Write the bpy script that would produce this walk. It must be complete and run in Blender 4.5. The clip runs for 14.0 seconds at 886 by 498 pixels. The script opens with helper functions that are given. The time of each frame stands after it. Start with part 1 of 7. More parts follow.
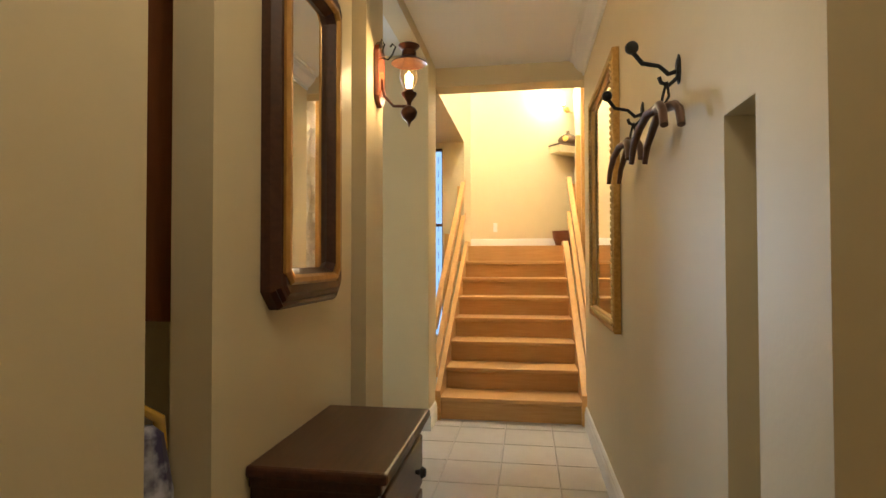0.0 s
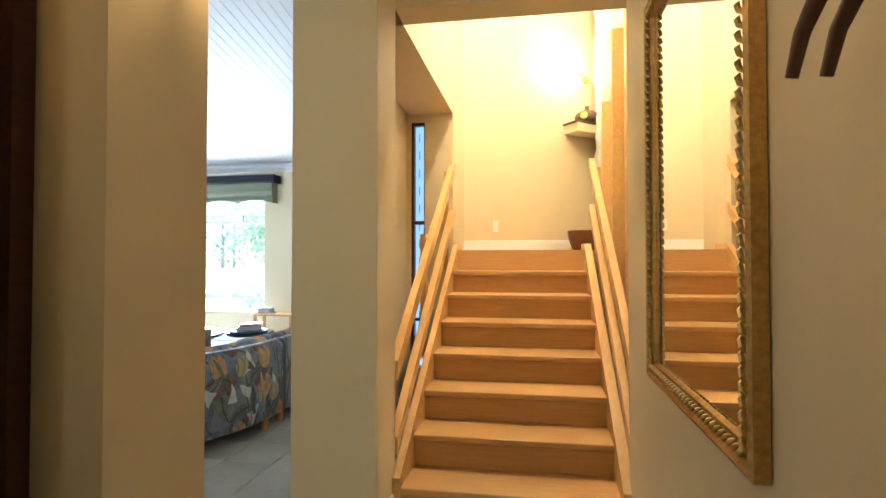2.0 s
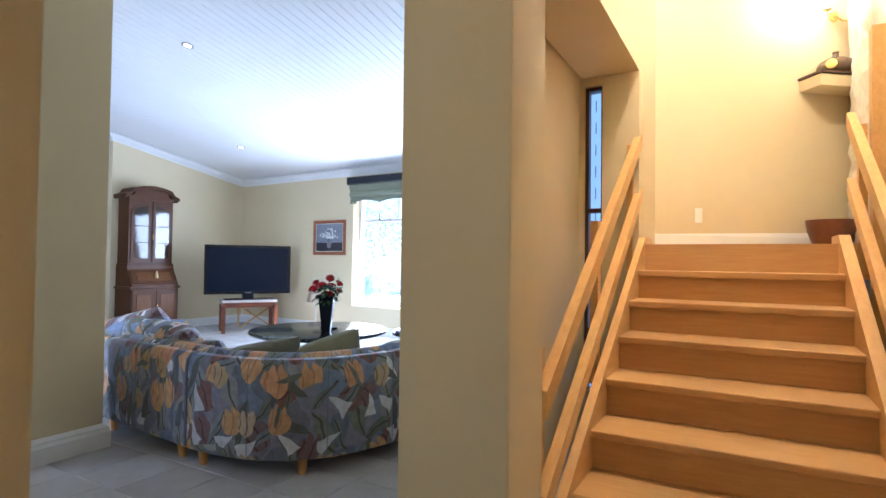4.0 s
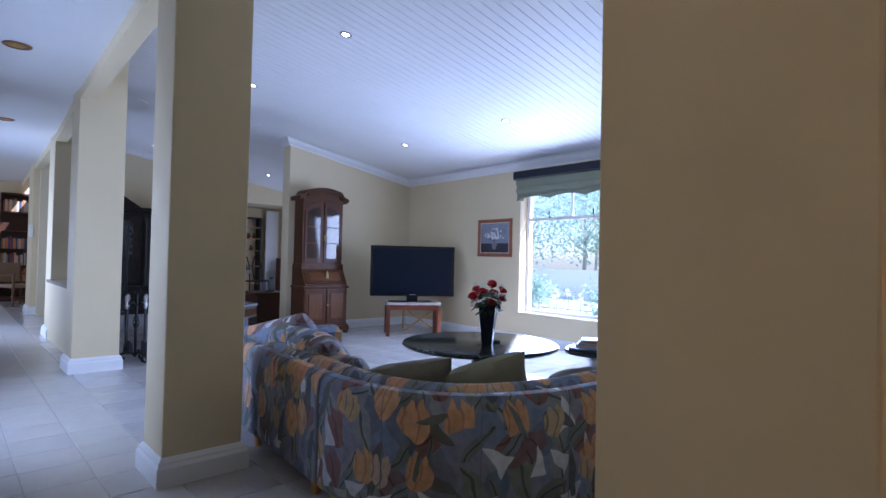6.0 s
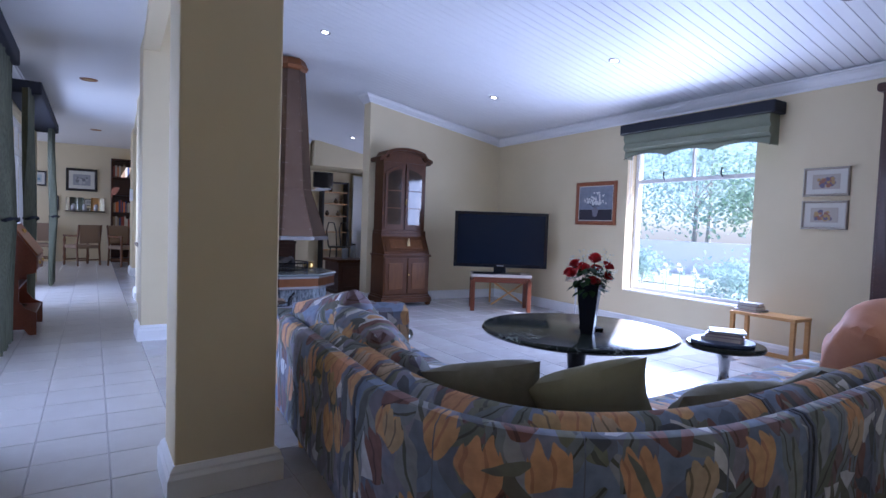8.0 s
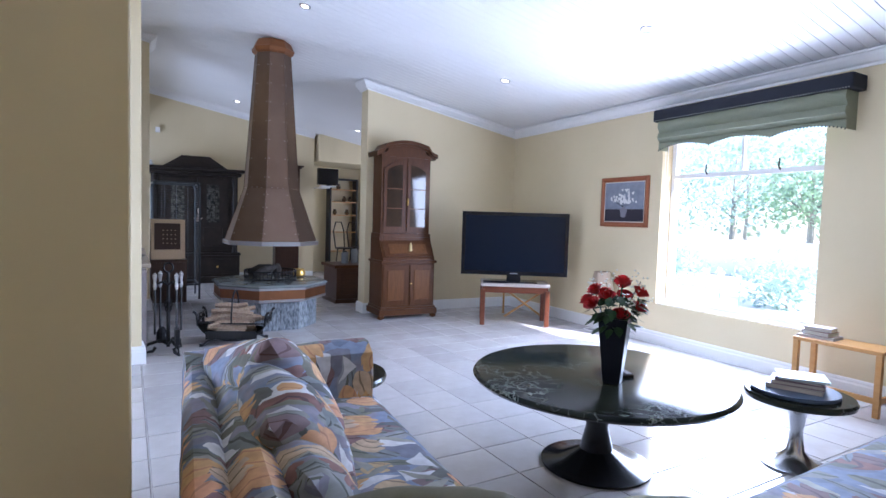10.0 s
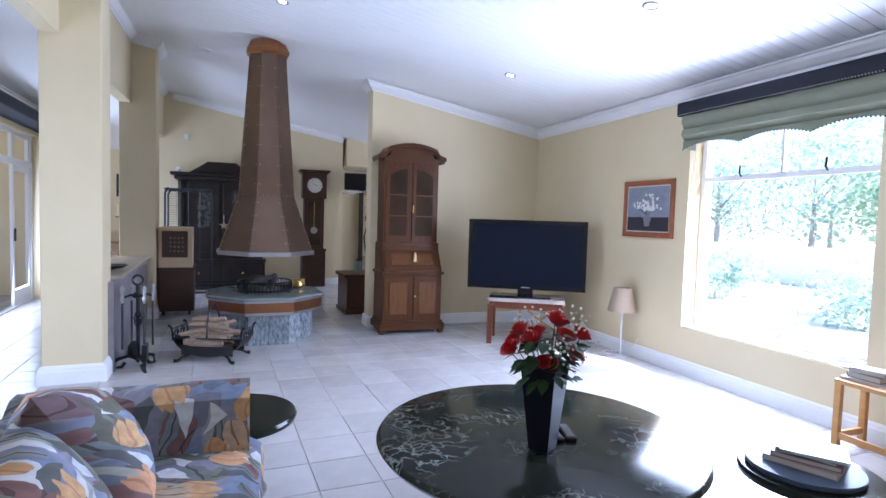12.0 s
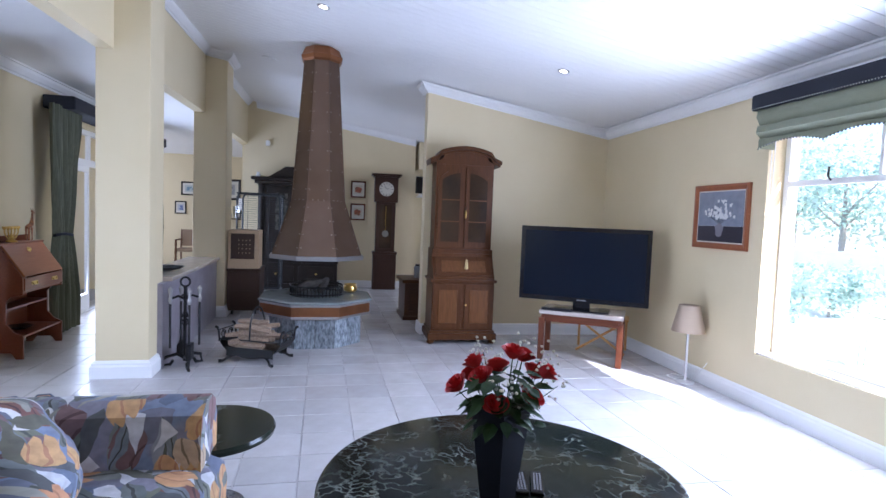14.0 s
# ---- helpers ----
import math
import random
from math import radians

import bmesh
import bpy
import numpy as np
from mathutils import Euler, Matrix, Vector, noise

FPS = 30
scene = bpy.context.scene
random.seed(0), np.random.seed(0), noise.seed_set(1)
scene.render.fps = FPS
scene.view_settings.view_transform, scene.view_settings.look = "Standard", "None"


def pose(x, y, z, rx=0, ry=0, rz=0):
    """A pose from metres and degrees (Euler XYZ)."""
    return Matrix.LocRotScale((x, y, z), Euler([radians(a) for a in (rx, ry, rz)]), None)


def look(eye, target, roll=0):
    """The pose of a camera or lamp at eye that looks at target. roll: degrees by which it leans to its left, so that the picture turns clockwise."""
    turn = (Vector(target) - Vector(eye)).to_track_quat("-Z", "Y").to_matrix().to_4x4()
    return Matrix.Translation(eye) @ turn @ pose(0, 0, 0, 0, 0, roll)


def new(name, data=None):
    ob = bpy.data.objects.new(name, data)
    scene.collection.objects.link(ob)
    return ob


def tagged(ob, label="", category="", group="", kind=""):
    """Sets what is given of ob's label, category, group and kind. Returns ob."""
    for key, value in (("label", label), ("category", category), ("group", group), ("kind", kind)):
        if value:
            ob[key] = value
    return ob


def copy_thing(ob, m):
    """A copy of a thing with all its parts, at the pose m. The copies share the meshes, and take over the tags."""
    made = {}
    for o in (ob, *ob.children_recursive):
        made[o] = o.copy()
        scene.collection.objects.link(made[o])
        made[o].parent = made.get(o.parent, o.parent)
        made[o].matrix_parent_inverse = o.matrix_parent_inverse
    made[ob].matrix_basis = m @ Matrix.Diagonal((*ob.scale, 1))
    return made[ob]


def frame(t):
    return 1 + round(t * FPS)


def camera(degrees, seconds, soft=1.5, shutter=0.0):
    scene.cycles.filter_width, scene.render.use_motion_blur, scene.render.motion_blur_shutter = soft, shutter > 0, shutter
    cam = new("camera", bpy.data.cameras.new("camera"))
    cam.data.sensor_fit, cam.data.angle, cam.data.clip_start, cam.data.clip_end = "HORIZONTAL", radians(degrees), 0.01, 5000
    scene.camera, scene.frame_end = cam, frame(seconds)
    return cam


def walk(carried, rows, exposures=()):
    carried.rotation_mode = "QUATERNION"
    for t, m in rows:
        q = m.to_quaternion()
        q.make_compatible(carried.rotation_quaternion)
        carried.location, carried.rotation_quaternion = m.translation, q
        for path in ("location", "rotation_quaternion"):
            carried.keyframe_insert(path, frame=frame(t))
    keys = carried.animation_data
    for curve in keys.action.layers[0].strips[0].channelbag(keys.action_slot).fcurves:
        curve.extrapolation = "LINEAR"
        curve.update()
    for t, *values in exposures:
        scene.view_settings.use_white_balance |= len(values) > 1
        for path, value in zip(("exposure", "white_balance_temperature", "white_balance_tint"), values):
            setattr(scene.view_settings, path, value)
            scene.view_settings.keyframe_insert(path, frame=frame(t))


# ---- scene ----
cam = camera(78.7, 14.0, 1.5)
PATH = [
    (0, (-0.199, 0.152, 1.203), (-0.506, 2.128, 1.244), -0.1),
    (0.5, (-0.229, 0.541, 1.218), (-0.523, 2.518, 1.255), -0.2),
    (1, (-0.196, 0.943, 1.21), (-0.49, 2.921, 1.252), -0.3),
    (1.5, (-0.178, 1.327, 1.237), (-0.479, 3.303, 1.277), -0.1),
    (2, (-0.198, 1.626, 1.274), (-0.536, 3.597, 1.316), 0.0),
    (2.5, (-0.188, 1.828, 1.277), (-0.652, 3.773, 1.317), -0.1),
    (3, (-0.185, 2.03, 1.246), (-0.825, 3.924, 1.287), 0.2),
    (5.5, (-0.603, 2.88, 1.233), (-1.98, 4.33, 1.274), 1.1),
    (6, (-0.766, 3.061, 1.251), (-2.234, 4.419, 1.289), 1.3),
    (6.5, (-0.894, 3.222, 1.232), (-2.443, 4.486, 1.261), 1.5),
    (7, (-1.058, 3.365, 1.218), (-2.666, 4.554, 1.209), 1.6),
    (7.5, (-1.196, 3.501, 1.211), (-2.845, 4.631, 1.146), 1.8),
    (8, (-1.363, 3.648, 1.237), (-3.038, 4.737, 1.148), 2.0),
    (10.5, (-2.076, 4.607, 1.366), (-3.818, 5.583, 1.256), 1.6),
    (11, (-2.097, 4.852, 1.395), (-3.863, 5.784, 1.286), 1.6),
    (11.5, (-2.108, 5.09, 1.428), (-3.905, 5.96, 1.319), 1.7),
    (12, (-2.137, 5.324, 1.436), (-3.974, 6.106, 1.327), 1.7),
    (12.5, (-2.195, 5.529, 1.455), (-4.069, 6.217, 1.344), 1.8),
    (13, (-2.211, 5.711, 1.474), (-4.116, 6.309, 1.358), 2.0),
    (13.5, (-2.198, 5.855, 1.501), (-4.129, 6.364, 1.385), 2.1),
    (14, (-2.211, 5.943, 1.501), (-4.159, 6.38, 1.387), 2.2),
]
EXPOSURES = [(0.0, 2.12, 5650, 9), (2.0, 2.12, 5550, 9), (3.2, 2.05, 5300, 13), (5.3, 1.4, 4950, 22), (6.3, 0.98, 4900, 27),
             (8.0, 1.0, 4950, 30), (10.3, 1.76, 5400, 23), (14.0, 1.62, 5400, 24)]
walk(cam, [(t, look(eye, target, roll)) for t, eye, target, roll in PATH], EXPOSURES)

# ---- daylight ----
SUN_EL, SUN_DIR = radians(38), Vector((-0.80, -0.34, 0)).normalized()
world = bpy.data.worlds.new("daylight")
scene.world = world
world.use_nodes = True
wn = world.node_tree
sky = wn.nodes.new("ShaderNodeTexSky")
sky.sky_type, sky.sun_disc = "NISHITA", False
sky.sun_elevation, sky.sun_rotation = SUN_EL, math.atan2(-SUN_DIR.x, -SUN_DIR.y)
wn.links.new(sky.outputs[0], wn.nodes["Background"].inputs[0])
wn.nodes["Background"].inputs[1].default_value = 0.15
sun = new("sun", bpy.data.lights.new("sun", "SUN"))
sun.data.energy, sun.data.angle, sun.data.color = 5.0, radians(0.5), (1.0, 0.95, 0.87)
sun.matrix_world = look((0, 0, 10), Vector((0, 0, 10)) + Vector((SUN_DIR.x * math.cos(SUN_EL), SUN_DIR.y * math.cos(SUN_EL), -math.sin(SUN_EL))))


DIM = 0.48


def area_lamp(name, m, w, h, watts, color):
    la = bpy.data.lights.new(name, "AREA")
    la.shape, la.size, la.size_y, la.energy, la.color = "RECTANGLE", w, h, watts * DIM, color
    ob = new(name, la)
    ob.matrix_world = m
    return ob


def point_lamp(name, p, watts, color, size=0.04):
    la = bpy.data.lights.new(name, "POINT")
    la.energy, la.color, la.shadow_soft_size = watts * DIM, color, size
    ob = new(name, la)
    ob.location = p
    return ob


area_lamp("window_daylight", look((-5.10, 9.48, 1.35), (-5.0, 5, 0.9)), 1.6, 1.7, 140, (0.78, 0.89, 1.0))
area_lamp("door_daylight", look((-11.1, 2.74, 1.1), (-11.1, 5, 1.0)), 2.3, 2.0, 60, (0.78, 0.89, 1.0))
area_lamp("near_door_daylight", look((-5.4, 2.40, 1.3), (-5.3, 5.2, 0.8)), 1.3, 2.2, 36, (0.78, 0.89, 1.0))
# Fill panel added inside the end room, which has no window of its own.
area_lamp("end_room_fill", look((-15.4, -0.2, 1.5), (-16.0, 3.0, 1.2)), 3.0, 2.0, 60, (0.85, 0.93, 1.0))
# Added panel that lifts the north room; the wall behind has no window.
area_lamp("north_room_fill", look((-12.3, 9.6, 1.6), (-12.5, 8.0, 1.3)), 2.2, 1.6, 16, (0.85, 0.93, 1.0))
point_lamp("sconce_light", (0.18, 7.50, 3.42), 10, (1.0, 0.82, 0.56), 0.10)
point_lamp("wall_lantern_light", (-0.735, 2.585, 2.05), 1.9, (1.0, 0.62, 0.25), 0.02)
# Added fill for the hall: an unseen lamp without any ceiling fitting.
point_lamp("hall_fill_light", (-0.3, 0.7, 2.5), 5.8, (1.0, 0.78, 0.5), 0.1)
# Unseen lamp added above the stairs to brighten them; no fitting there.
point_lamp("stair_fill_light", (-0.2, 5.2, 4.4), 115, (1.0, 0.81, 0.54), 0.1)

# ---- materials ----


def mat(name, color, rough=0.6, metal=0.0, color2=None, scale=8.0, mix=0.5, bump=0.0, bump_scale=60.0, coat=0.0, stretch=(1, 1, 1), transmission=0.0, ior=1.45, emit=None, emit_strength=0.0, spec=0.5, vary=0.0):
    m = bpy.data.materials.new(name)
    m.use_nodes = True
    nt = m.node_tree
    b = nt.nodes["Principled BSDF"]
    b.inputs["Roughness"].default_value = rough
    b.inputs["Metallic"].default_value = metal
    b.inputs["Coat Weight"].default_value = coat
    b.inputs["Transmission Weight"].default_value = transmission
    b.inputs["IOR"].default_value = ior
    b.inputs["Specular IOR Level"].default_value = spec
    b.inputs["Base Color"].default_value = (*color, 1)
    tc = nt.nodes.new("ShaderNodeTexCoord")
    mp = nt.nodes.new("ShaderNodeMapping")
    mp.inputs["Scale"].default_value = stretch
    nt.links.new(tc.outputs["Object"], mp.inputs[0])
    out = None
    if color2:
        n = nt.nodes.new("ShaderNodeTexNoise")
        n.inputs["Scale"].default_value, n.inputs["Detail"].default_value, n.inputs["Roughness"].default_value = scale, 5, 0.6
        nt.links.new(mp.outputs[0], n.inputs["Vector"])
        r = nt.nodes.new("ShaderNodeValToRGB")
        r.color_ramp.elements[0].position, r.color_ramp.elements[1].position = 0.5 - mix / 2, 0.5 + mix / 2
        r.color_ramp.elements[0].color, r.color_ramp.elements[1].color = (*color, 1), (*color2, 1)
        nt.links.new(n.outputs["Fac"], r.inputs[0])
        out = r.outputs[0]
    if vary:
        oi = nt.nodes.new("ShaderNodeObjectInfo")
        hs = nt.nodes.new("ShaderNodeHueSaturation")
        mr = nt.nodes.new("ShaderNodeMapRange")
        mr.inputs["To Min"].default_value, mr.inputs["To Max"].default_value = 1 - vary, 1 + vary
        nt.links.new(oi.outputs["Random"], mr.inputs["Value"])
        nt.links.new(mr.outputs[0], hs.inputs["Value"])
        if out:
            nt.links.new(out, hs.inputs["Color"])
        else:
            hs.inputs["Color"].default_value = (*color, 1)
        out = hs.outputs[0]
    if out:
        nt.links.new(out, b.inputs["Base Color"])
    if bump:
        n2 = nt.nodes.new("ShaderNodeTexNoise")
        n2.inputs["Scale"].default_value, n2.inputs["Detail"].default_value = bump_scale, 4
        nt.links.new(mp.outputs[0], n2.inputs["Vector"])
        bp = nt.nodes.new("ShaderNodeBump")
        bp.inputs["Strength"].default_value, bp.inputs["Distance"].default_value = bump, 0.01
        nt.links.new(n2.outputs["Fac"], bp.inputs["Height"])
        nt.links.new(bp.outputs[0], b.inputs["Normal"])
    if emit:
        b.inputs["Emission Color"].default_value = (*emit, 1)
        b.inputs["Emission Strength"].default_value = emit_strength
    return m


PAINT = mat("cream_wall_paint", (0.66, 0.56, 0.35), 0.55, color2=(0.70, 0.60, 0.39), scale=1.5, bump=0.05, bump_scale=90)
WHITE = mat("white_paint", (0.78, 0.78, 0.78), 0.45, color2=(0.82, 0.82, 0.81), scale=3, bump=0.05)
CEIL = mat("ceiling_paint", (0.80, 0.80, 0.80), 0.55, color2=(0.84, 0.84, 0.84), scale=1.2)
GLOSSW = mat("white_gloss_frame", (0.8, 0.8, 0.8), 0.3)
TILE = mat("hall_tile", (0.50, 0.47, 0.44), 0.28, color2=(0.57, 0.55, 0.52), scale=5, bump=0.02, bump_scale=20, vary=0.04)
MARBLE_T = mat("pale_marble_tile", (0.48, 0.455, 0.44), 0.13, color2=(0.57, 0.56, 0.56), scale=3.2, mix=0.35, vary=0.075)
GROUT = mat("grout", (0.50, 0.48, 0.47), 0.8)
OAK = mat("stair_timber", (0.50, 0.275, 0.085), 0.40, color2=(0.60, 0.365, 0.14), scale=5, stretch=(1, 14, 14), bump=0.06, bump_scale=30)
OAKY = mat("rail_timber", (0.60, 0.34, 0.10), 0.4, color2=(0.72, 0.45, 0.16), scale=5, stretch=(10, 1, 6), bump=0.05, bump_scale=30)
DARKW = mat("dark_mahogany", (0.040, 0.014, 0.008), 0.34, color2=(0.078, 0.028, 0.014), scale=5, stretch=(14, 1, 14), coat=0.1)
WALNUT = mat("walnut", (0.050, 0.019, 0.007), 0.34, color2=(0.105, 0.040, 0.014), scale=5, stretch=(12, 12, 1), spec=0.16)
WALNUTL = mat("walnut_panel", (0.085, 0.034, 0.011), 0.34, color2=(0.150, 0.062, 0.020), scale=6, stretch=(8, 8, 1), spec=0.2)
REDW = mat("cherry_wood", (0.085, 0.026, 0.012), 0.36, color2=(0.14, 0.044, 0.02), scale=5, stretch=(1, 10, 10), spec=0.3)
EBONY = mat("ebonised_oak", (0.010, 0.008, 0.007), 0.4, spec=0.3, color2=(0.025, 0.018, 0.014), scale=8)
PINE = mat("honey_pine", (0.50, 0.25, 0.07), 0.4, color2=(0.60, 0.33, 0.11), scale=5, stretch=(1, 10, 10))
BRASS = mat("brass", (0.62, 0.42, 0.13), 0.3, 1.0)
GOLD = mat("gilt_frame", (0.60, 0.38, 0.11), 0.36, 0.7, color2=(0.34, 0.19, 0.05), scale=60, bump=0.3, bump_scale=80)
GILT_WOOD = mat("rubbed_gilt_wood", (0.55, 0.33, 0.08), 0.3, 0.45, color2=(0.36, 0.17, 0.04), scale=9, stretch=(3, 3, 1), coat=0.3)
COPPER = mat("aged_copper", (0.200, 0.135, 0.095), 0.36, 0.85, color2=(0.155, 0.100, 0.070), scale=3, bump=0.01, bump_scale=5)
RIVET = mat("worn_rivet_metal", (0.50, 0.42, 0.36), 0.3, 0.9)
CLOCKW = mat("dark_clock_oak", (0.028, 0.013, 0.009), 0.38, color2=(0.05, 0.024, 0.015), scale=6, stretch=(12, 12, 1), spec=0.3)
COPPERB = mat("copper_band", (0.36, 0.15, 0.065), 0.34, 0.85, color2=(0.24, 0.11, 0.05), scale=6)
STEEL = mat("galvanised_strip", (0.45, 0.45, 0.46), 0.35, 0.9)
IRON = mat("black_iron", (0.012, 0.012, 0.013), 0.45, 0.3, bump=0.1, bump_scale=120)
MIRROR = mat("mirror_glass", (0.92, 0.93, 0.93), 0.01, 1.0)
PLASTIC = mat("black_gloss_plastic", (0.008, 0.008, 0.010), 0.15)
SCREEN = mat("tv_screen", (0.004, 0.007, 0.014), 0.2, spec=0.35)
BLACKG = mat("black_vase_glaze", (0.008, 0.009, 0.014), 0.35, spec=0.15)
GREENC = mat("green_curtain", (0.11, 0.14, 0.10), 0.8, color2=(0.15, 0.18, 0.125), scale=30, bump=0.1, bump_scale=200)
NAVY = mat("dark_pelmet_cloth", (0.012, 0.014, 0.022), 0.8)
GLASS = mat("window_glass", (1, 1, 1), 0.0, transmission=1.0, ior=1.0)

# ---- mesh helpers ----
ID = Matrix.Identity(4)


def obj(name, bm, material, parent=None, label="", smooth=False):
    me = bpy.data.meshes.new(name)
    bm.normal_update()
    bm.to_mesh(me)
    bm.free()
    me.materials.append(material)
    if smooth:
        for p in me.polygons:
            p.use_smooth = True
        me.set_sharp_from_angle(angle=radians(40))
    ob = new(name, me)
    if parent:
        ob.parent = parent
    if label:
        ob["label"] = label
    return ob


def part(name, bm, material, parent, label="", smooth=False):
    return obj(name, bm, material, parent, label, smooth)


def thing(name, label, category, group="", at=(0, 0, 0), rz=0.0):
    e = new(name)
    e.matrix_world = pose(*at, 0, 0, rz)
    return tagged(e, label, category, group)


def struct(name, bm, material, label="", smooth=False):
    ob = obj(name, bm, material, None, label, smooth)
    return tagged(ob, label, "", "", "structure")


def box(bm, x0, y0, z0, x1, y1, z1, bevel=0.0, m=ID):
    vs = [bm.verts.new(m @ Vector(c)) for c in ((x0, y0, z0), (x1, y0, z0), (x1, y1, z0), (x0, y1, z0), (x0, y0, z1), (x1, y0, z1), (x1, y1, z1), (x0, y1, z1))]
    fs = [bm.faces.new([vs[i] for i in f]) for f in ((3, 2, 1, 0), (4, 5, 6, 7), (0, 1, 5, 4), (1, 2, 6, 5), (2, 3, 7, 6), (3, 0, 4, 7))]
    if bevel:
        es = list({e for f in fs for e in f.edges})
        bmesh.ops.bevel(bm, geom=es, offset=bevel, segments=2, profile=0.5, affect="EDGES", clamp_overlap=True)
    return bm


def bx(*a, bevel=0.0, m=ID):
    return box(bmesh.new(), *a, bevel=bevel, m=m)


def boxes(lst, bevel=0.0, m=ID):
    bm = bmesh.new()
    for a in lst:
        box(bm, *a, bevel=bevel, m=m)
    return bm


def lathe(bm, prof, seg=24, m=ID, sides_flat=False):
    """prof: (radius, height) pairs from bottom to top."""
    rings = []
    for r, z in prof:
        if r < 1e-5:
            rings.append([bm.verts.new(m @ Vector((0, 0, z)))])
        else:
            rings.append([bm.verts.new(m @ Vector((r * math.cos(2 * math.pi * i / seg), r * math.sin(2 * math.pi * i / seg), z))) for i in range(seg)])
    for a, b in zip(rings, rings[1:]):
        for i in range(seg):
            j = (i + 1) % seg
            if len(a) == 1 and len(b) == 1:
                continue
            if len(a) == 1:
                bm.faces.new((a[0], b[j], b[i]))
            elif len(b) == 1:
                bm.faces.new((a[i], a[j], b[0]))
            else:
                bm.faces.new((a[i], a[j], b[j], b[i]))
    if len(rings[0]) > 1:
        bm.faces.new(rings[0][::-1])
    if len(rings[-1]) > 1:
        bm.faces.new(rings[-1])
    return bm


def tube(bm, pts, r, seg=8, closed=False):
    pts = [Vector(p) for p in pts]
    n = len(pts)
    rings = []
    prev = None
    for i, p in enumerate(pts):
        a, b = pts[i - 1] if (i or closed) else p, pts[(i + 1) % n] if (i < n - 1 or closed) else p
        d = (b - a).normalized()
        ref = prev if prev else (Vector((0, 0, 1)) if abs(d.z) < 0.9 else Vector((1, 0, 0)))
        u = (ref - d * ref.dot(d)).normalized()
        prev = u
        v = d.cross(u)
        rr = r[i] if isinstance(r, (list, tuple)) else r
        rings.append([bm.verts.new(p + (u * math.cos(2 * math.pi * k / seg) + v * math.sin(2 * math.pi * k / seg)) * rr) for k in range(seg)])
    for i in range(n if closed else n - 1):
        a, b = rings[i], rings[(i + 1) % n]
        for k in range(seg):
            bm.faces.new((a[k], a[(k + 1) % seg], b[(k + 1) % seg], b[k]))
    if not closed:
        bm.faces.new(rings[0][::-1])
        bm.faces.new(rings[-1])
    return bm


def sweep(bm, path, prof, up=Vector((0, 0, 1)), closed=False):
    """Sweeps prof (out, up) along path; out is to the right of the way."""
    path = [Vector(p) for p in path]
    n = len(path)
    rings = []
    for i, p in enumerate(path):
        d0 = (p - path[i - 1]).normalized() if (i or closed) else None
        d1 = (path[(i + 1) % n] - p).normalized() if (i < n - 1 or closed) else None
        d0, d1 = d0 or d1, d1 or d0
        o0, o1 = d0.cross(up).normalized(), d1.cross(up).normalized()
        o = (o0 + o1).normalized()
        o = o / max(0.35, o.dot(o0))
        rings.append([bm.verts.new(p + o * a + up * b) for a, b in prof])
    k = len(prof)
    for i in range(n if closed else n - 1):
        a, b = rings[i], rings[(i + 1) % n]
        for j in range(k):
            bm.faces.new((a[j], b[j], b[(j + 1) % k], a[(j + 1) % k]))
    if not closed:
        bm.faces.new(rings[0])
        bm.faces.new(rings[-1][::-1])
    return bm


def prism(bm, poly, z0, z1, m=ID):
    lo = [bm.verts.new(m @ Vector((x, y, z0))) for x, y in poly]
    hi = [bm.verts.new(m @ Vector((x, y, z1))) for x, y in poly]
    k = len(poly)
    bm.faces.new(lo[::-1])
    bm.faces.new(hi)
    for i in range(k):
        bm.faces.new((lo[i], lo[(i + 1) % k], hi[(i + 1) % k], hi[i]))
    return bm


# ---- the living room's walls lie a little askew to the hall's ----
def ly(x, y):
    """Slides y along the skew of the living room (0.035 m a metre)."""
    return y + 0.035 * (-x - 4.0)


def ceil_z(y):
    """Height of the living room's sloped ceiling."""
    return 2.76 + 0.18 * (9.55 - y)


def wall(name, a, b, th, z0, z1, openings=(), top=None):
    """A wall from a to b, th thick to the left of the way, with openings (from, to, low, high) along it. top: heights at its two ends."""
    a, b = Vector((*a, 0)), Vector((*b, 0))
    L = (b - a).length
    d = (b - a) / L
    m = Matrix.Translation(a) @ Matrix(((d.x, -d.y, 0, 0), (d.y, d.x, 0, 0), (0, 0, 1, 0), (0, 0, 0, 1)))
    zt = (lambda s: top[0] + (top[1] - top[0]) * s / L) if top else (lambda s: z1)
    bm = bmesh.new()

    def piece(s0, s1, lo, hi0, hi1):
        vs = [bm.verts.new(m @ Vector(c)) for c in ((s0, 0, lo), (s1, 0, lo), (s1, th, lo), (s0, th, lo), (s0, 0, hi0), (s1, 0, hi1), (s1, th, hi1), (s0, th, hi0))]
        for f in ((3, 2, 1, 0), (4, 5, 6, 7), (0, 1, 5, 4), (1, 2, 6, 5), (2, 3, 7, 6), (3, 0, 4, 7)):
            bm.faces.new([vs[i] for i in f])
    s = 0.0
    for o0, o1, lo, hi in sorted(openings):
        if o0 > s:
            piece(s, o0, z0, zt(s), zt(o0))
        if lo > z0:
            piece(o0, o1, z0, lo, lo)
        if hi < min(zt(o0), zt(o1)) - 0.01:
            piece(o0, o1, hi, zt(o0), zt(o1))
        s = o1
    if s < L:
        piece(s, L, z0, zt(s), zt(L))
    return struct(name, bm, PAINT)


SKIRT = [(0, 0), (0.018, 0), (0.018, 0.10), (0.013, 0.115), (0.013, 0.128), (0.006, 0.142), (0, 0.145)]
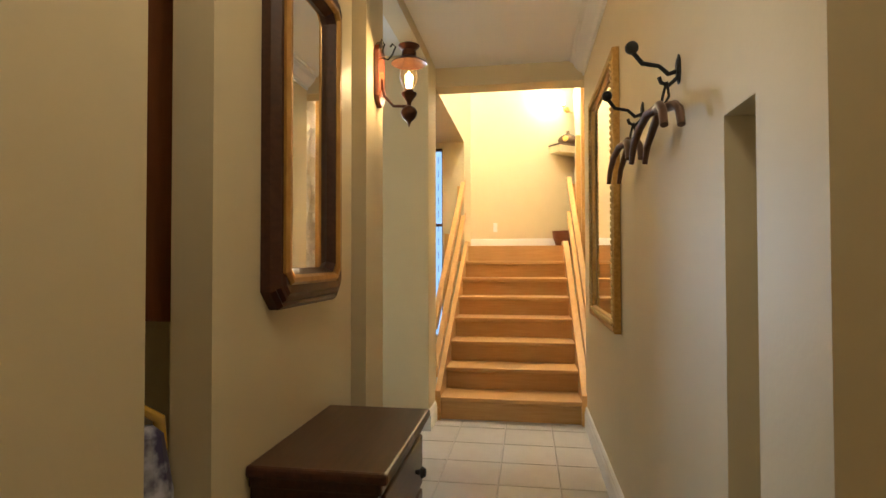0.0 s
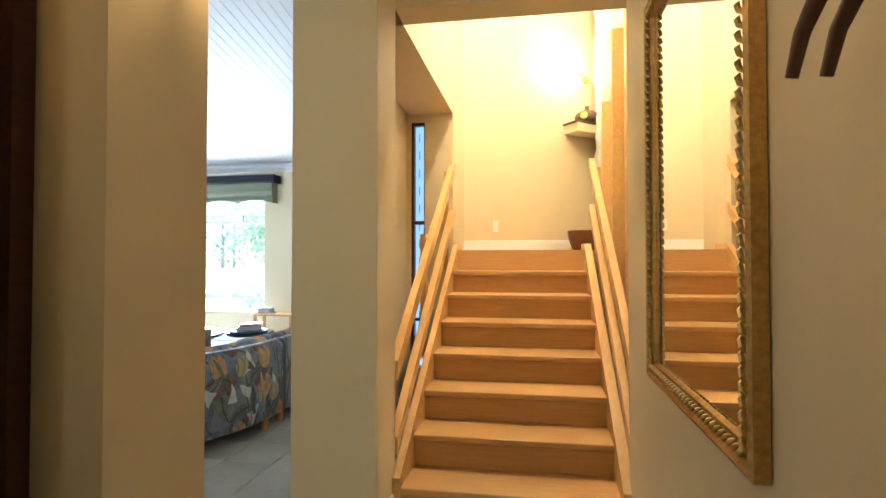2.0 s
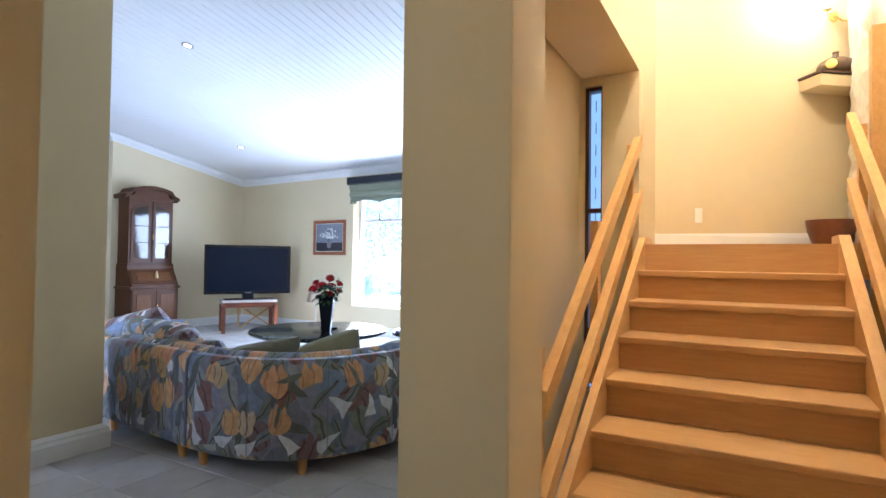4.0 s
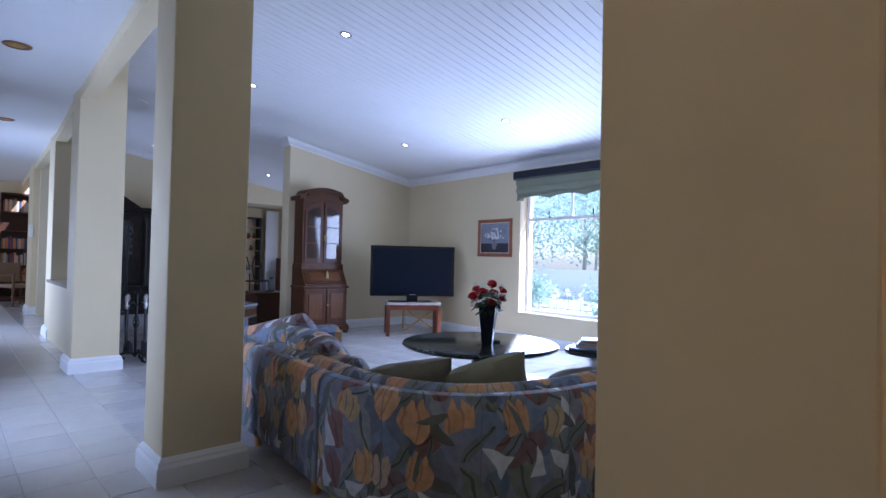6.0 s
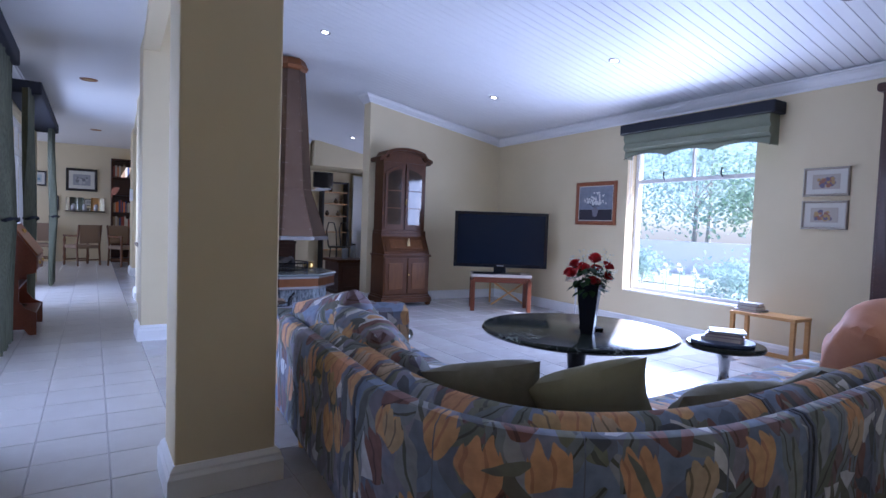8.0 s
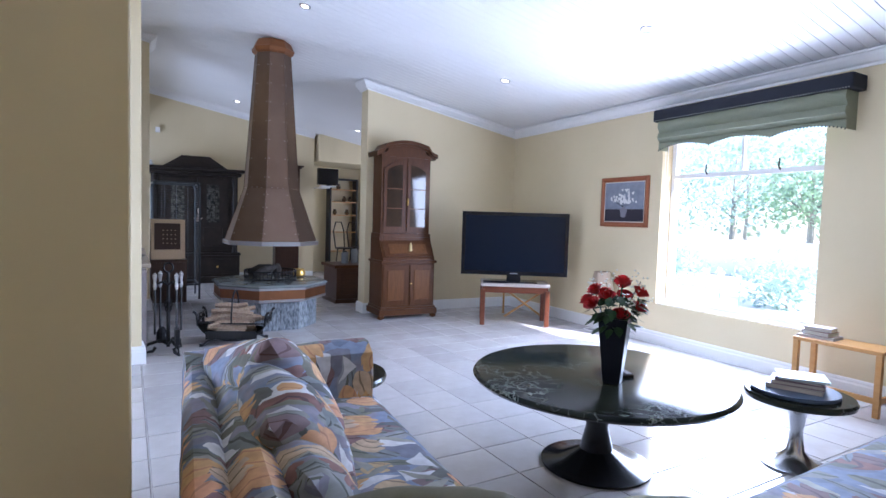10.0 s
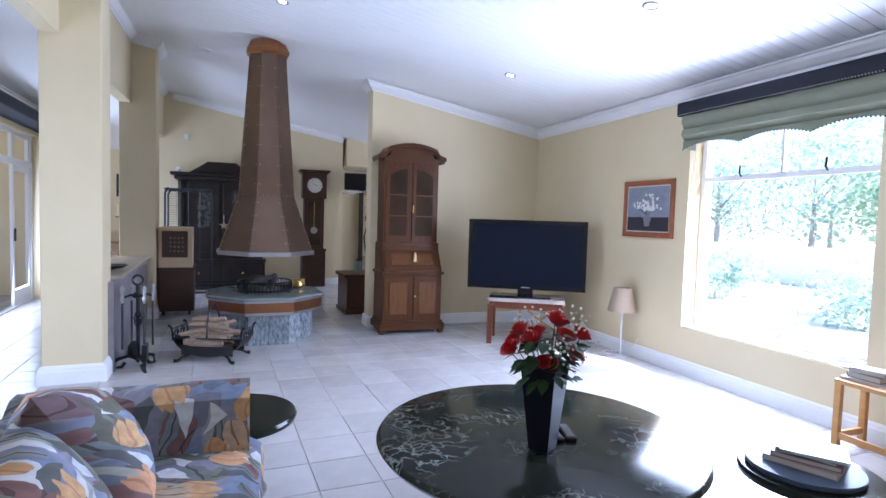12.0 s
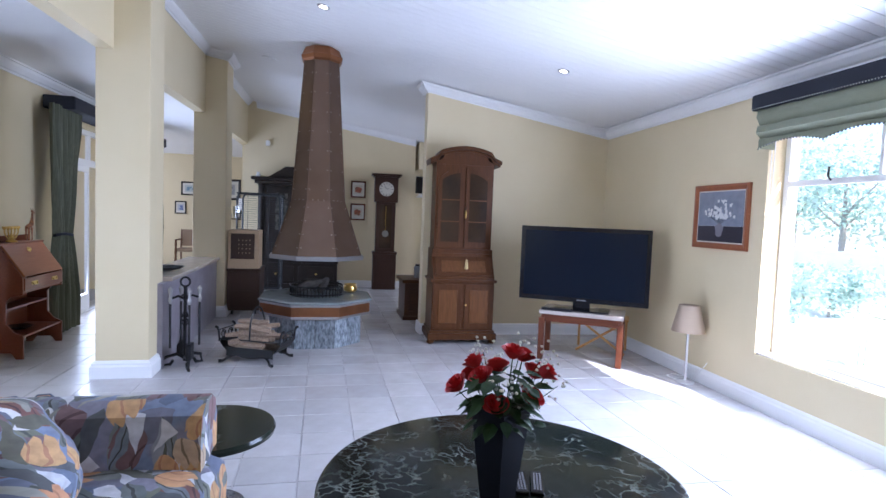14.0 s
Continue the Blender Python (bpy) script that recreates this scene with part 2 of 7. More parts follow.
COVE = [(0, 0), (0, -0.115), (0.012, -0.115), (0.014, -0.095), (0.035, -0.085), (0.07, -0.045), (0.08, -0.018), (0.10, -0.014), (0.105, 0)]


def skirting(paths, prof=SKIRT, name="baseboard"):
    for p in paths:
        bm = bmesh.new()
        sweep(bm, [(x, y, z) for x, y, z in p], prof)
        struct(name, bm, WHITE, "white moulded skirting board")


# ---- floors ----
struct("floor", bx(-15.0, -1.6, -0.12, 1.2, 12.2, -0.006), GROUT)

# ---- hall walls ----
HX0, HX1, HZ = -0.88, 0.225, 2.68
wall("wall_hall_east", (HX1, -1.6), (HX1, 4.24), -0.25, 0, HZ, openings=((1.6 + 1.235, 1.6 + 1.40, 0, 1.515), (1.6 + 0.35, 1.6 + 0.99, 0, 2.1)))
wall("wall_hall_west", (HX0, -1.6), (HX0, 2.66), 0.10, 0, HZ, openings=((1.6 + 1.035, 1.6 + 1.245, 0, 2.4), (1.6 + 2.19, 1.6 + 2.39, 0, HZ - 0.001)))
struct("wall_hall_south", bx(-1.6, -1.75, 0, 1.2, -1.6, HZ), PAINT)
struct("wall_closet_west", boxes([(-1.45, -1.6, 0, -1.35, 2.66, HZ), (-1.35, 2.40, 0, -0.982, 2.66, HZ), (-1.35, 1.42, 0, -0.982, 2.18, HZ), (-1.35, 0.6, 0, -0.982, 1.025, HZ)]), PAINT)
struct("wall_closet_east", boxes([(0.62, -1.6, 0, 0.74, 4.24, HZ), (0.475, 1.41, 0, 0.62, 1.5, HZ), (0.475, 1.10, 0, 0.62, 1.22, HZ), (0.475, 0.25, 0, 0.62, 0.34, HZ)]), PAINT)
struct("ceiling_hall", bx(-1.45, -1.6, HZ, 0.74, 3.93, HZ + 0.1), CEIL)
struct("ceiling_hall_end", bx(-1.28, 3.93, HZ, 0.74, 4.24, HZ + 0.1), CEIL)
struct("lintel", bx(HX0 - 0.01, 4.235, 2.535, 0.74, 4.42, 5.2), PAINT)
struct("pillar_by_stairs", bx(-1.292, 3.927, 0, -0.888, 4.24, 4.4, bevel=0.006), PAINT)

# ---- stair hall ----
struct("wall_stair_west_upper", boxes([(-1.28, 4.42, 2.535, -0.893, 6.18, 5.2), (-1.10, 6.31, 1.36, -0.893, 7.3, 5.2), (-1.28, 6.31, 2.5, -1.10, 7.3, 5.2), (-1.28, 6.18, 2.54, -0.893, 6.31, 5.2)]), PAINT)
wall("wall_recess_end", (-1.30, 6.184), (-0.893, 6.184), 0.12, 0, 2.54, openings=((0.04, 0.16, 0.35, 2.47),))
wall("wall_landing_back", (0.95, 8.36), (-1.3, 6.57), -0.2, 0, 5.2)
sky_m = mat("bright_sky_backdrop", (0.2, 0.22, 0.25), 1.0, emit=(0.42, 0.66, 1.0), emit_strength=0.24)
struct("backdrop", bx(-1.285, 6.46, 0.0, -1.105, 6.47, 2.5), sky_m, "bright sky outside the slot window")
struct("ceiling_stair", bx(-1.5, 4.2, 5.2, 1.6, 8.8, 5.3), CEIL)

# ---- living room walls ----
wall("wall_window", (-1.25, ly(-1.25, 9.47)), (-8.96, ly(-8.96, 9.47)), -0.30, 0, 2.95, openings=((3.13, 4.795, 0.455, 2.36),))
wall("wall_cabinet", (-8.86, 9.72), (-8.98, 7.20), -0.26, 0, 3.0, top=(2.76, 3.19))
wall("wall_fireplace_back", (-13.42, 7.80), (-13.608, 4.40), -0.45, 0, 3.4, top=(3.10, 3.71))
wall("wall_far_north", (-9.1, 10.2), (-15.2, 10.2), -0.2, 0, 2.9)
wall("wall_end_west", (-17.8, 5.0), (-17.8, -0.6), -0.2, 0, 3.1)
wall("wall_room_north", (-17.8, 4.9), (-14.2, 4.76), 0.2, 0, 3.1)
wall("wall_room_south", (-17.8, -0.5), (-13.1, -0.5), -0.2, 0, 3.1)
wall("wall_room_corner", (-13.1, -0.5), (-13.1, 2.66), -0.2, 0, 3.1)
wall("wall_behind_armoire", (-14.15, 8.0), (-14.15, 4.7), -0.2, 0, 4.0)
wall("wall_far_west", (-15.0, 11.4), (-15.0, 7.9), -0.2, 0, 3.2)
wall("wall_living_east", (-1.345, 4.24), (-1.345, 9.7), -0.045, 0, 5.2)
wall("wall_passage_south", (-13.1, 2.84), (-1.08, 2.66), -0.22, 0, 2.93, openings=((0.75, 3.15, 0.0, 2.52), (6.0, 8.4, 0.0, 2.52)))


def slab(name, pts, material):
    bm = bmesh.new()
    vs = [bm.verts.new(p) for p in pts]
    hs = [bm.verts.new(Vector(p) + Vector((0, 0, 0.12))) for p in pts]
    k = len(pts)
    bm.faces.new(vs[::-1])
    bm.faces.new(hs)
    for i in range(k):
        bm.faces.new((vs[i], vs[(i + 1) % k], hs[(i + 1) % k], hs[i]))
    return struct(name, bm, material)


slab("ceiling_passage", [(-18.0, -1.0, 2.93), (-0.95, -1.0, 2.93), (-0.95, 3.98, 2.93), (-3.9, 3.975, 2.93), (-7.4, 4.10, 2.93), (-10.2, 4.25, 2.93), (-18.0, 4.51, 2.93)], CEIL)
struct("hall_header", bx(-1.0, 2.64, 2.60, -0.885, 3.93, 3.1), PAINT)
bm = bmesh.new()
for i in range(126):
    x1 = -1.3 - 0.1 * i
    a, b = ceil_z(4.0), ceil_z(10.05)
    vs = [bm.verts.new(c) for c in ((x1 - 0.094, 4.0, a), (x1, 4.0, a), (x1, 10.05, b), (x1 - 0.094, 10.05, b), (x1 - 0.1, 4.0, a + 0.008), (x1 + 0.0, 4.0, a + 0.008), (x1 + 0.0, 10.05, b + 0.008), (x1 - 0.1, 10.05, b + 0.008))]
    for f in ((3, 2, 1, 0), (4, 5, 6, 7), (0, 1, 5, 4), (2, 3, 7, 6), (1, 2, 6, 5), (3, 0, 4, 7)):
        bm.faces.new([vs[k] for k in f])
struct("ceiling_living", bm, CEIL, "white tongue-and-groove board ceiling")
slab("roof_living", [(-15, 4.0, ceil_z(4.0) + 0.009), (-1.2, 4.0, ceil_z(4.0) + 0.009), (-1.2, 10.05, ceil_z(10.05) + 0.009), (-15, 10.05, ceil_z(10.05) + 0.009)], CEIL)
slab("ceiling_north_room", [(-15, 10.05, 2.7), (-9.3, 10.05, 2.7), (-9.3, 12.0, 2.7), (-15, 12.0, 2.7)], CEIL)
# beam over the row of pillars
bm = bmesh.new()
BEAM = [(-0.95, 3.93), (-3.9, 3.925), (-7.4, 4.05), (-10.2, 4.20), (-17.8, 4.46)]
prism(bm, BEAM[::-1] + [(x, y + 0.14) for x, y in BEAM], 2.82, 3.9)
struct("beam_over_pillars", bm, PAINT)
PILLARS = {"pillar_a": (-4.26, 3.955, -3.91, 4.385), "pillar_b": (-7.77, 4.05, -7.36, 4.475), "pillar_c": (-10.72, 4.20, -10.22, 4.62), "pillar_d": (-14.6, 4.32, -13.9, 4.72)}
for n, (x0, y0, x1, y1) in PILLARS.items():
    struct("pillar", bx(x0, y0 - 0.003, 0, x1, y1, 3.85, bevel=0.008), PAINT)
    sk = bmesh.new()
    sweep(sk, [(x0, y0, 0), (x1, y0, 0), (x1, y1, 0), (x0, y1, 0)], [(0, 0), (0.034, 0), (0.034, 0.10), (0.024, 0.118), (0.024, 0.13), (0.008, 0.15), (0, 0.152)], closed=True)
    struct("baseboard", sk, WHITE, "deep white skirting round a pillar")
struct("low_wall", bx(-10.22, 4.18, 0, -7.77, 4.46, 0.80), PAINT)
struct("low_wall_stone_face", bx(-10.20, 4.46, 0, -7.60, 4.52, 0.80), mat("slate_face", (0.20, 0.18, 0.20), 0.4, color2=(0.30, 0.27, 0.30), scale=6))
struct("low_wall_ledge", bx(-10.22, 4.15, 0.80, -7.77, 4.56, 0.84, bevel=0.006), mat("stone_ledge", (0.42, 0.36, 0.30), 0.2, color2=(0.55, 0.48, 0.42), scale=9))

# skirtings and cornices
skirting([
    [(HX1, 1.49, 0), (HX1, 4.22, 0)][::-1],
    [(-1.292, 3.927, 0), (-0.888, 3.927, 0), (-0.888, 4.21, 0)],
    [(-1.35, ly(-1.35, 9.47), 0), (-8.90, ly(-8.9, 9.47), 0)][::-1],
    [(-8.86, 9.70, 0), (-8.98, 7.20, 0), (-9.24, 7.20, 0)][::-1],
    [(-13.42, 7.80, 0), (-13.60, 4.55, 0)][::-1],
])

# ---- stairs ----
RISE, GOING, SX0, SX1, SY = 0.17, 0.28, -0.882, 0.225, 4.226
stair = thing("staircase", "honey-coloured timber staircase of eight risers with closed strings", "staircase")
for k in range(8):
    y = SY + GOING * k
    part("riser", bx(SX0 + 0.03, y, RISE * k, SX1 - 0.03, y + 0.02, RISE * (k + 1) - 0.035), OAK, stair)
    d = 0.30 if k < 7 else 1.9
    if k < 7:
        part("tread", bx(SX0 + 0.02, y - 0.03, RISE * (k + 1) - 0.035, SX1 - 0.02, y + d, RISE * (k + 1), bevel=0.006), OAK, stair)
bm = bmesh.new()
prism(bm, [(SX0, SY + GOING * 7 - 0.03), (SX1 + 0.5, SY + GOING * 7 - 0.03), (1.2, 8.3), (0.95, 8.36), (-1.28, 6.58), (-0.895, 6.19)], RISE * 8 - 0.2, RISE * 8)
part("landing", bm, OAK, stair)
for x0, x1 in ((SX0 - 0.005, SX0 + 0.035), (SX1 - 0.035, SX1 + 0.02)):
    bm = bmesh.new()
    m = Matrix(((0, 0, 1, 0), (1, 0, 0, 0), (0, 1, 0, 0), (0, 0, 0, 1)))
    prism(bm, [(SY - 0.04, 0), (SY - 0.04, 0.22), (SY + GOING * 7 - 0.03, RISE * 8 + 0.05), (SY + GOING * 7 + 0.25, RISE * 8 + 0.05), (SY + GOING * 7 + 0.25, RISE * 8 - 0.2), (SY + 0.3, 0)], x0, x1, m=m)
    part("string", bm, OAKY, stair)


def rail_set(name, x, side):
    r = thing(name, "honey timber handrail of two sloping boards on square posts", "handrail")
    m = Matrix(((0, 0, 1, 0), (1, 0, 0, 0), (0, 1, 0, 0), (0, 0, 0, 1)))
    for h, w in ((0.76, 0.10), (0.38, 0.09)):
        y0, y1 = SY + 0.05, SY + GOING * 7 + 0.05
        z0, z1 = RISE + h - 0.16, RISE * 8 + h
        bm = bmesh.new()
        prism(bm, [(y0, z0 - w), (y0, z0), (y1, z1), (y1, z1 - w)], x - 0.022, x + 0.022, m=m)
        part("board", bm, OAKY, r)
    for y in (SY + GOING * 7 + 0.0, SY + GOING * 3.6, SY + 0.12):
        t = (y - SY) / GOING
        z = max(0.0, RISE * t)
        part("post", bx(x - 0.02 + side * 0.043, y - 0.035, z, x + 0.02 + side * 0.043, y + 0.035, z + 0.84), OAKY, r)
    return r


rail_set("handrail_left", -0.905, -1)
rail_set("handrail_right", 0.262, 1)
up = thing("upper_flight_posts", "tall square timber posts carrying the upper flight", "post")
for x, y, z in ((0.36, 5.47, 2.86), (0.36, 6.03, 2.52)):
    part("post", bx(x - 0.04, y - 0.04, 0.0, x + 0.05, y + 0.05, z), OAKY, up)
part("post", bx(0.33, 4.9, 0.0, 0.42, 5.0, 4.2), OAKY, up)


# landing wall things
bm = bmesh.new()
sweep(bm, [(-1.0, 6.83, 1.36), (0.90, 8.32, 1.36)], [(0, 0), (0.018, 0), (0.018, 0.10), (0.006, 0.142), (0, 0.145)])
struct("baseboard", bm, WHITE, "white skirting on the landing")
LD = (0.785, 0.62)


def on_landing(s, off=0.0):
    """A pose on the landing's slanting wall, s along it, its front towards -y."""
    a = math.atan2(1.49, 1.90)
    p = Vector((-1.0, 6.825, 0)) + Vector((math.cos(a), math.sin(a), 0)) * s + Vector((math.sin(a), -math.cos(a), 0)) * off
    return (p.x, p.y, 0), math.degrees(a)


p, r = on_landing(0.50)
t = thing("light_switch", "white plastic wall socket plate on the landing", "switch", at=(p[0], p[1], 1.62), rz=r)
part("plate", bx(-0.032, -0.012, -0.058, 0.032, -0.0, 0.058, bevel=0.004), GLOSSW, t)
part("rocker", bx(-0.012, -0.017, -0.018, 0.012, -0.012, 0.018, bevel=0.002), GLOSSW, t)
p, r = on_landing(1.62)
t = thing("wall_shelf", "cream plastered wall shelf with a dark top on the landing", "shelf", at=(p[0], p[1], 2.66), rz=r)
part("body", bx(-0.21, -0.22, 0, 0.5, 0, 0.095, bevel=0.005), PAINT, t)
part("top", bx(-0.225, -0.235, 0.095, 0.5, 0, 0.115, bevel=0.004), mat("dark_shelf_top", (0.10, 0.06, 0.04), 0.4), t)
t = thing("flask_vase", "round-bodied dark bronze glazed flask vase on the landing shelf", "vase", at=(0.37, 7.80, 2.776))
BRONZE = mat("bronze_glaze", (0.05, 0.035, 0.025), 0.25, color2=(0.16, 0.10, 0.05), scale=14, coat=0.5)
part("body", lathe(bmesh.new(), [(0.045, 0), (0.085, 0.01), (0.128, 0.05), (0.138, 0.085), (0.12, 0.125), (0.07, 0.155), (0.028, 0.17), (0.02, 0.195), (0.026, 0.21), (0.018, 0.212)], 28), BRONZE, t, smooth=True)
part("medallion", lathe(bmesh.new(), [(0.0, 0), (0.04, 0), (0.036, 0.01), (0, 0.012)], 20, Matrix.Translation((-0.04, -0.123, 0.085)) @ Euler((radians(90), 0, radians(-18))).to_matrix().to_4x4()), BRASS, t)
p, r = on_landing(1.88)
t = thing("wall_sconce", "twin-arm brass wall sconce with glowing candle bulbs on the landing", "lamp", at=(0.36, 7.84, 3.30), rz=r)
part("backplate", lathe(bmesh.new(), [(0, 0), (0.045, 0), (0.04, 0.015), (0, 0.02)], 20, Euler((radians(90), 0, 0)).to_matrix().to_4x4()), BRASS, t)
BULB = mat("warm_bulb", (1, 0.85, 0.6), 0.3, emit=(1.0, 0.78, 0.45), emit_strength=16)
for sx in (-1, 1):
    part("arm", tube(bmesh.new(), [(0, -0.02, 0), (sx * 0.04, -0.05, -0.05), (sx * 0.10, -0.06, -0.05), (sx * 0.115, -0.06, 0.01)], 0.006), BRASS, t)
    part("cup", lathe(bmesh.new(), [(0.008, 0), (0.03, 0.012), (0.032, 0.02), (0, 0.02)], 16, Matrix.Translation((sx * 0.115, -0.06, 0.01))), BRASS, t)
    part("bulb", lathe(bmesh.new(), [(0.008, 0.02), (0.017, 0.04), (0.012, 0.07), (0, 0.095)], 12, Matrix.Translation((sx * 0.115, -0.06, 0.01))), BULB, t, smooth=True)
t = thing("wooden_bowl", "deep dark-stained wooden bowl standing on the landing", "bowl", at=(0.31, 7.50, 1.36))
part("bowl", lathe(bmesh.new(), [(0.10, 0), (0.13, 0.04), (0.165, 0.14), (0.175, 0.225), (0.165, 0.225), (0.15, 0.14), (0.11, 0.05), (0, 0.04)], 28), mat("stained_bowl", (0.10, 0.03, 0.012), 0.35, color2=(0.17, 0.06, 0.025), scale=9), t, smooth=True)
# rough stone wall behind the right-hand rail
stone = mat("whitewashed_stone", (0.62, 0.58, 0.52), 0.8, color2=(0.75, 0.72, 0.66), scale=12, bump=0.8, bump_scale=28)
bm = bmesh.new()
nx, nz = 40, 60
g = [[bm.verts.new((0.47 + 0.05 * noise.noise(Vector((j * 0.45, i * 0.45, 3.0))) + 0.02 * noise.noise(Vector((j * 1.4, i * 1.4, 7.0))), 4.5 + 3.4 * j / nx, 5.2 * i / nz)) for j in range(nx + 1)] for i in range(nz + 1)]
for i in range(nz):
    for j in range(nx):
        bm.faces.new((g[i][j], g[i + 1][j], g[i + 1][j + 1], g[i][j + 1]))
struct("wall_stone", bm, stone, "rough whitewashed stone wall beside the stairs")
struct("wall_stone_back", boxes([(0.55, 4.24, 0, 0.75, 8.3, 5.2)]), PAINT)
# slot window
w = thing("slot_window", "tall narrow dark-framed slot window in the stair recess", "window", at=(0, 0, 0))
FRD = mat("dark_window_frame", (0.07, 0.028, 0.015), 0.4)
part("frame", boxes([(-1.26, 6.20, 0.35, -1.235, 6.26, 2.47), (-1.150, 6.20, 0.35, -1.137, 6.26, 2.47), (-1.235, 6.20, 2.445, -1.15, 6.26, 2.47), (-1.235, 6.20, 1.585, -1.15, 6.26, 1.615), (-1.235, 6.20, 0.75, -1.15, 6.26, 0.775)]), FRD, w)
g1 = part("pane", bx(-1.235, 6.225, 0.35, -1.15, 6.229, 2.445), GLASS, w)
g1.visible_shadow = False
for k in range(12):
    part("curtain_ring", bx(-1.20, 6.245, 0.6 + k * 0.155, -1.195, 6.25, 0.68 + k * 0.155), FRD, w, "dark tick of a blind cord")
t = thing("light_switch", "white light switch on the recess wall by the stairs", "switch", at=(-1.298, 5.2, 1.42))
part("plate", bx(-0.002, -0.035, -0.06, 0.01, 0.035, 0.06, bevel=0.003), GLOSSW, t)

# ---- hall things ----
mi = thing("gilt_mirror", "tall wall mirror in a gilt rope-moulded frame", "mirror")
Y0, Y1, Z0, Z1, FX = 2.70, 3.645, 0.865, 2.18, 0.222
mm = Matrix(((0, 0, -1, 0), (1, 0, 0, 0), (0, 1, 0, 0), (0, 0, 0, 1)))


def frame_ring(y0, z0, y1, z1, prof, x, sign, cut=0.0):
    """Picture-frame moulding round a rectangle on a wall x = const; prof is (inwards, off the wall)."""
    c = cut
    pts = [(y0 + c, z0), (y1 - c, z0), (y1, z0 + c), (y1, z1 - c), (y1 - c, z1), (y0 + c, z1), (y0, z1 - c), (y0, z0 + c)] if c else [(y0, z0), (y1, z0), (y1, z1), (y0, z1)]
    bm = bmesh.new()
    k = len(pts)
    cy, cz = (y0 + y1) / 2, (z0 + z1) / 2
    rings = []
    for i, p in enumerate(pts):
        a, b, d = Vector(pts[i - 1]), Vector(p), Vector(pts[(i + 1) % k])
        n0, n1 = (b - a).normalized(), (d - b).normalized()
        o0, o1 = Vector((-n0.y, n0.x)), Vector((-n1.y, n1.x))
        o = (o0 + o1).normalized()
        o = o / o.dot(o0)
        rings.append([bm.verts.new((x + sign * h, b.x + o.x * w, b.y + o.y * w)) for w, h in prof])
    m = len(prof)
    for i in range(k):
        for j in range(m - 1):
            q = (rings[i][j], rings[(i + 1) % k][j], rings[(i + 1) % k][j + 1], rings[i][j + 1])
            bm.faces.new(q if sign > 0 else q[::-1])
    return bm


part("frame", frame_ring(Y0, Z0, Y1, Z1, [(0, 0), (0, 0.030), (0.012, 0.036), (0.028, 0.028), (0.055, 0.020), (0.062, 0.012), (0.062, 0)], FX, -1), GOLD, mi)
GOLDB = mat("bright_gilt", (0.62, 0.47, 0.20), 0.3, 0.85, color2=(0.45, 0.32, 0.11), scale=40)
bm = bmesh.new()
def rope(bm, p0, p1, r=0.011, step=0.028):
    p0, p1 = Vector(p0), Vector(p1)
    L = (p1 - p0).length
    n = int(L / step)
    d = (p1 - p0) / L
    for i in range(n):
        c = p0 + d * (i + 0.5) * L / n
        side = d.cross(Vector((1, 0, 0)))
        a, b = c - d * step * 0.55 - side * r, c + d * step * 0.55 + side * r
        tube(bm, [a, a.lerp(b, 0.3) + Vector((-0.006, 0, 0)), a.lerp(b, 0.7) + Vector((-0.006, 0, 0)), b], [r * 0.3, r * 0.62, r * 0.62, r * 0.3], 6)
e = 0.040
rope(bm, (FX - 0.028, Y0 + e, Z0 + e), (FX - 0.028, Y1 - e, Z0 + e))
rope(bm, (FX - 0.028, Y0 + e, Z1 - e), (FX - 0.028, Y1 - e, Z1 - e))
rope(bm, (FX - 0.028, Y0 + e, Z0 + e), (FX - 0.028, Y0 + e, Z1 - e))
rope(bm, (FX - 0.028, Y1 - e, Z0 + e), (FX - 0.028, Y1 - e, Z1 - e))
part("rope_moulding", bm, GOLDB, mi)
part("glass", bx(FX - 0.010, Y0 + 0.055, Z0 + 0.055, FX - 0.004, Y1 - 0.055, Z1 - 0.055), MIRROR, mi)

dm = thing("dark_mirror", "octagonal wall mirror in a deep mahogany frame with gilt lip", "mirror")
part("frame", frame_ring(1.46, 1.07, 1.975, 2.12, [(0, 0), (0, 0.026), (0.010, 0.038), (0.018, 0.034), (0.026, 0.044), (0.036, 0.046), (0.044, 0.052), (0.066, 0.050)], HX0, 1, cut=0.05), DARKW, dm)
part("lip", frame_ring(1.496, 1.136, 1.909, 2.054, [(0, 0.03), (0.0, 0.054), (0.008, 0.062), (0.020, 0.062), (0.028, 0.052), (0.028, 0.03)], HX0, 1, cut=0.034), GILT_WOOD, dm, "polished gilt lip")
part("slip", frame_ring(1.524, 1.164, 1.881, 2.026, [(0, 0.03), (0.0, 0.050), (0.016, 0.026), (0.020, 0.02)], HX0, 1, cut=0.028), DARKW, dm)
bm = bmesh.new()
c = 0.025
pl = [(1.540 + c, 1.180), (1.865 - c, 1.180), (1.865, 1.180 + c), (1.865, 2.010 - c), (1.865 - c, 2.010), (1.540 + c, 2.010), (1.540, 2.010 - c), (1.540, 1.180 + c)]
prism(bm, pl, 0.020, 0.024, m=Matrix(((0, 0, 1, HX0), (1, 0, 0, 0), (0, 1, 0, 0), (0, 0, 0, 1))))
part("glass", bm, MIRROR, dm)

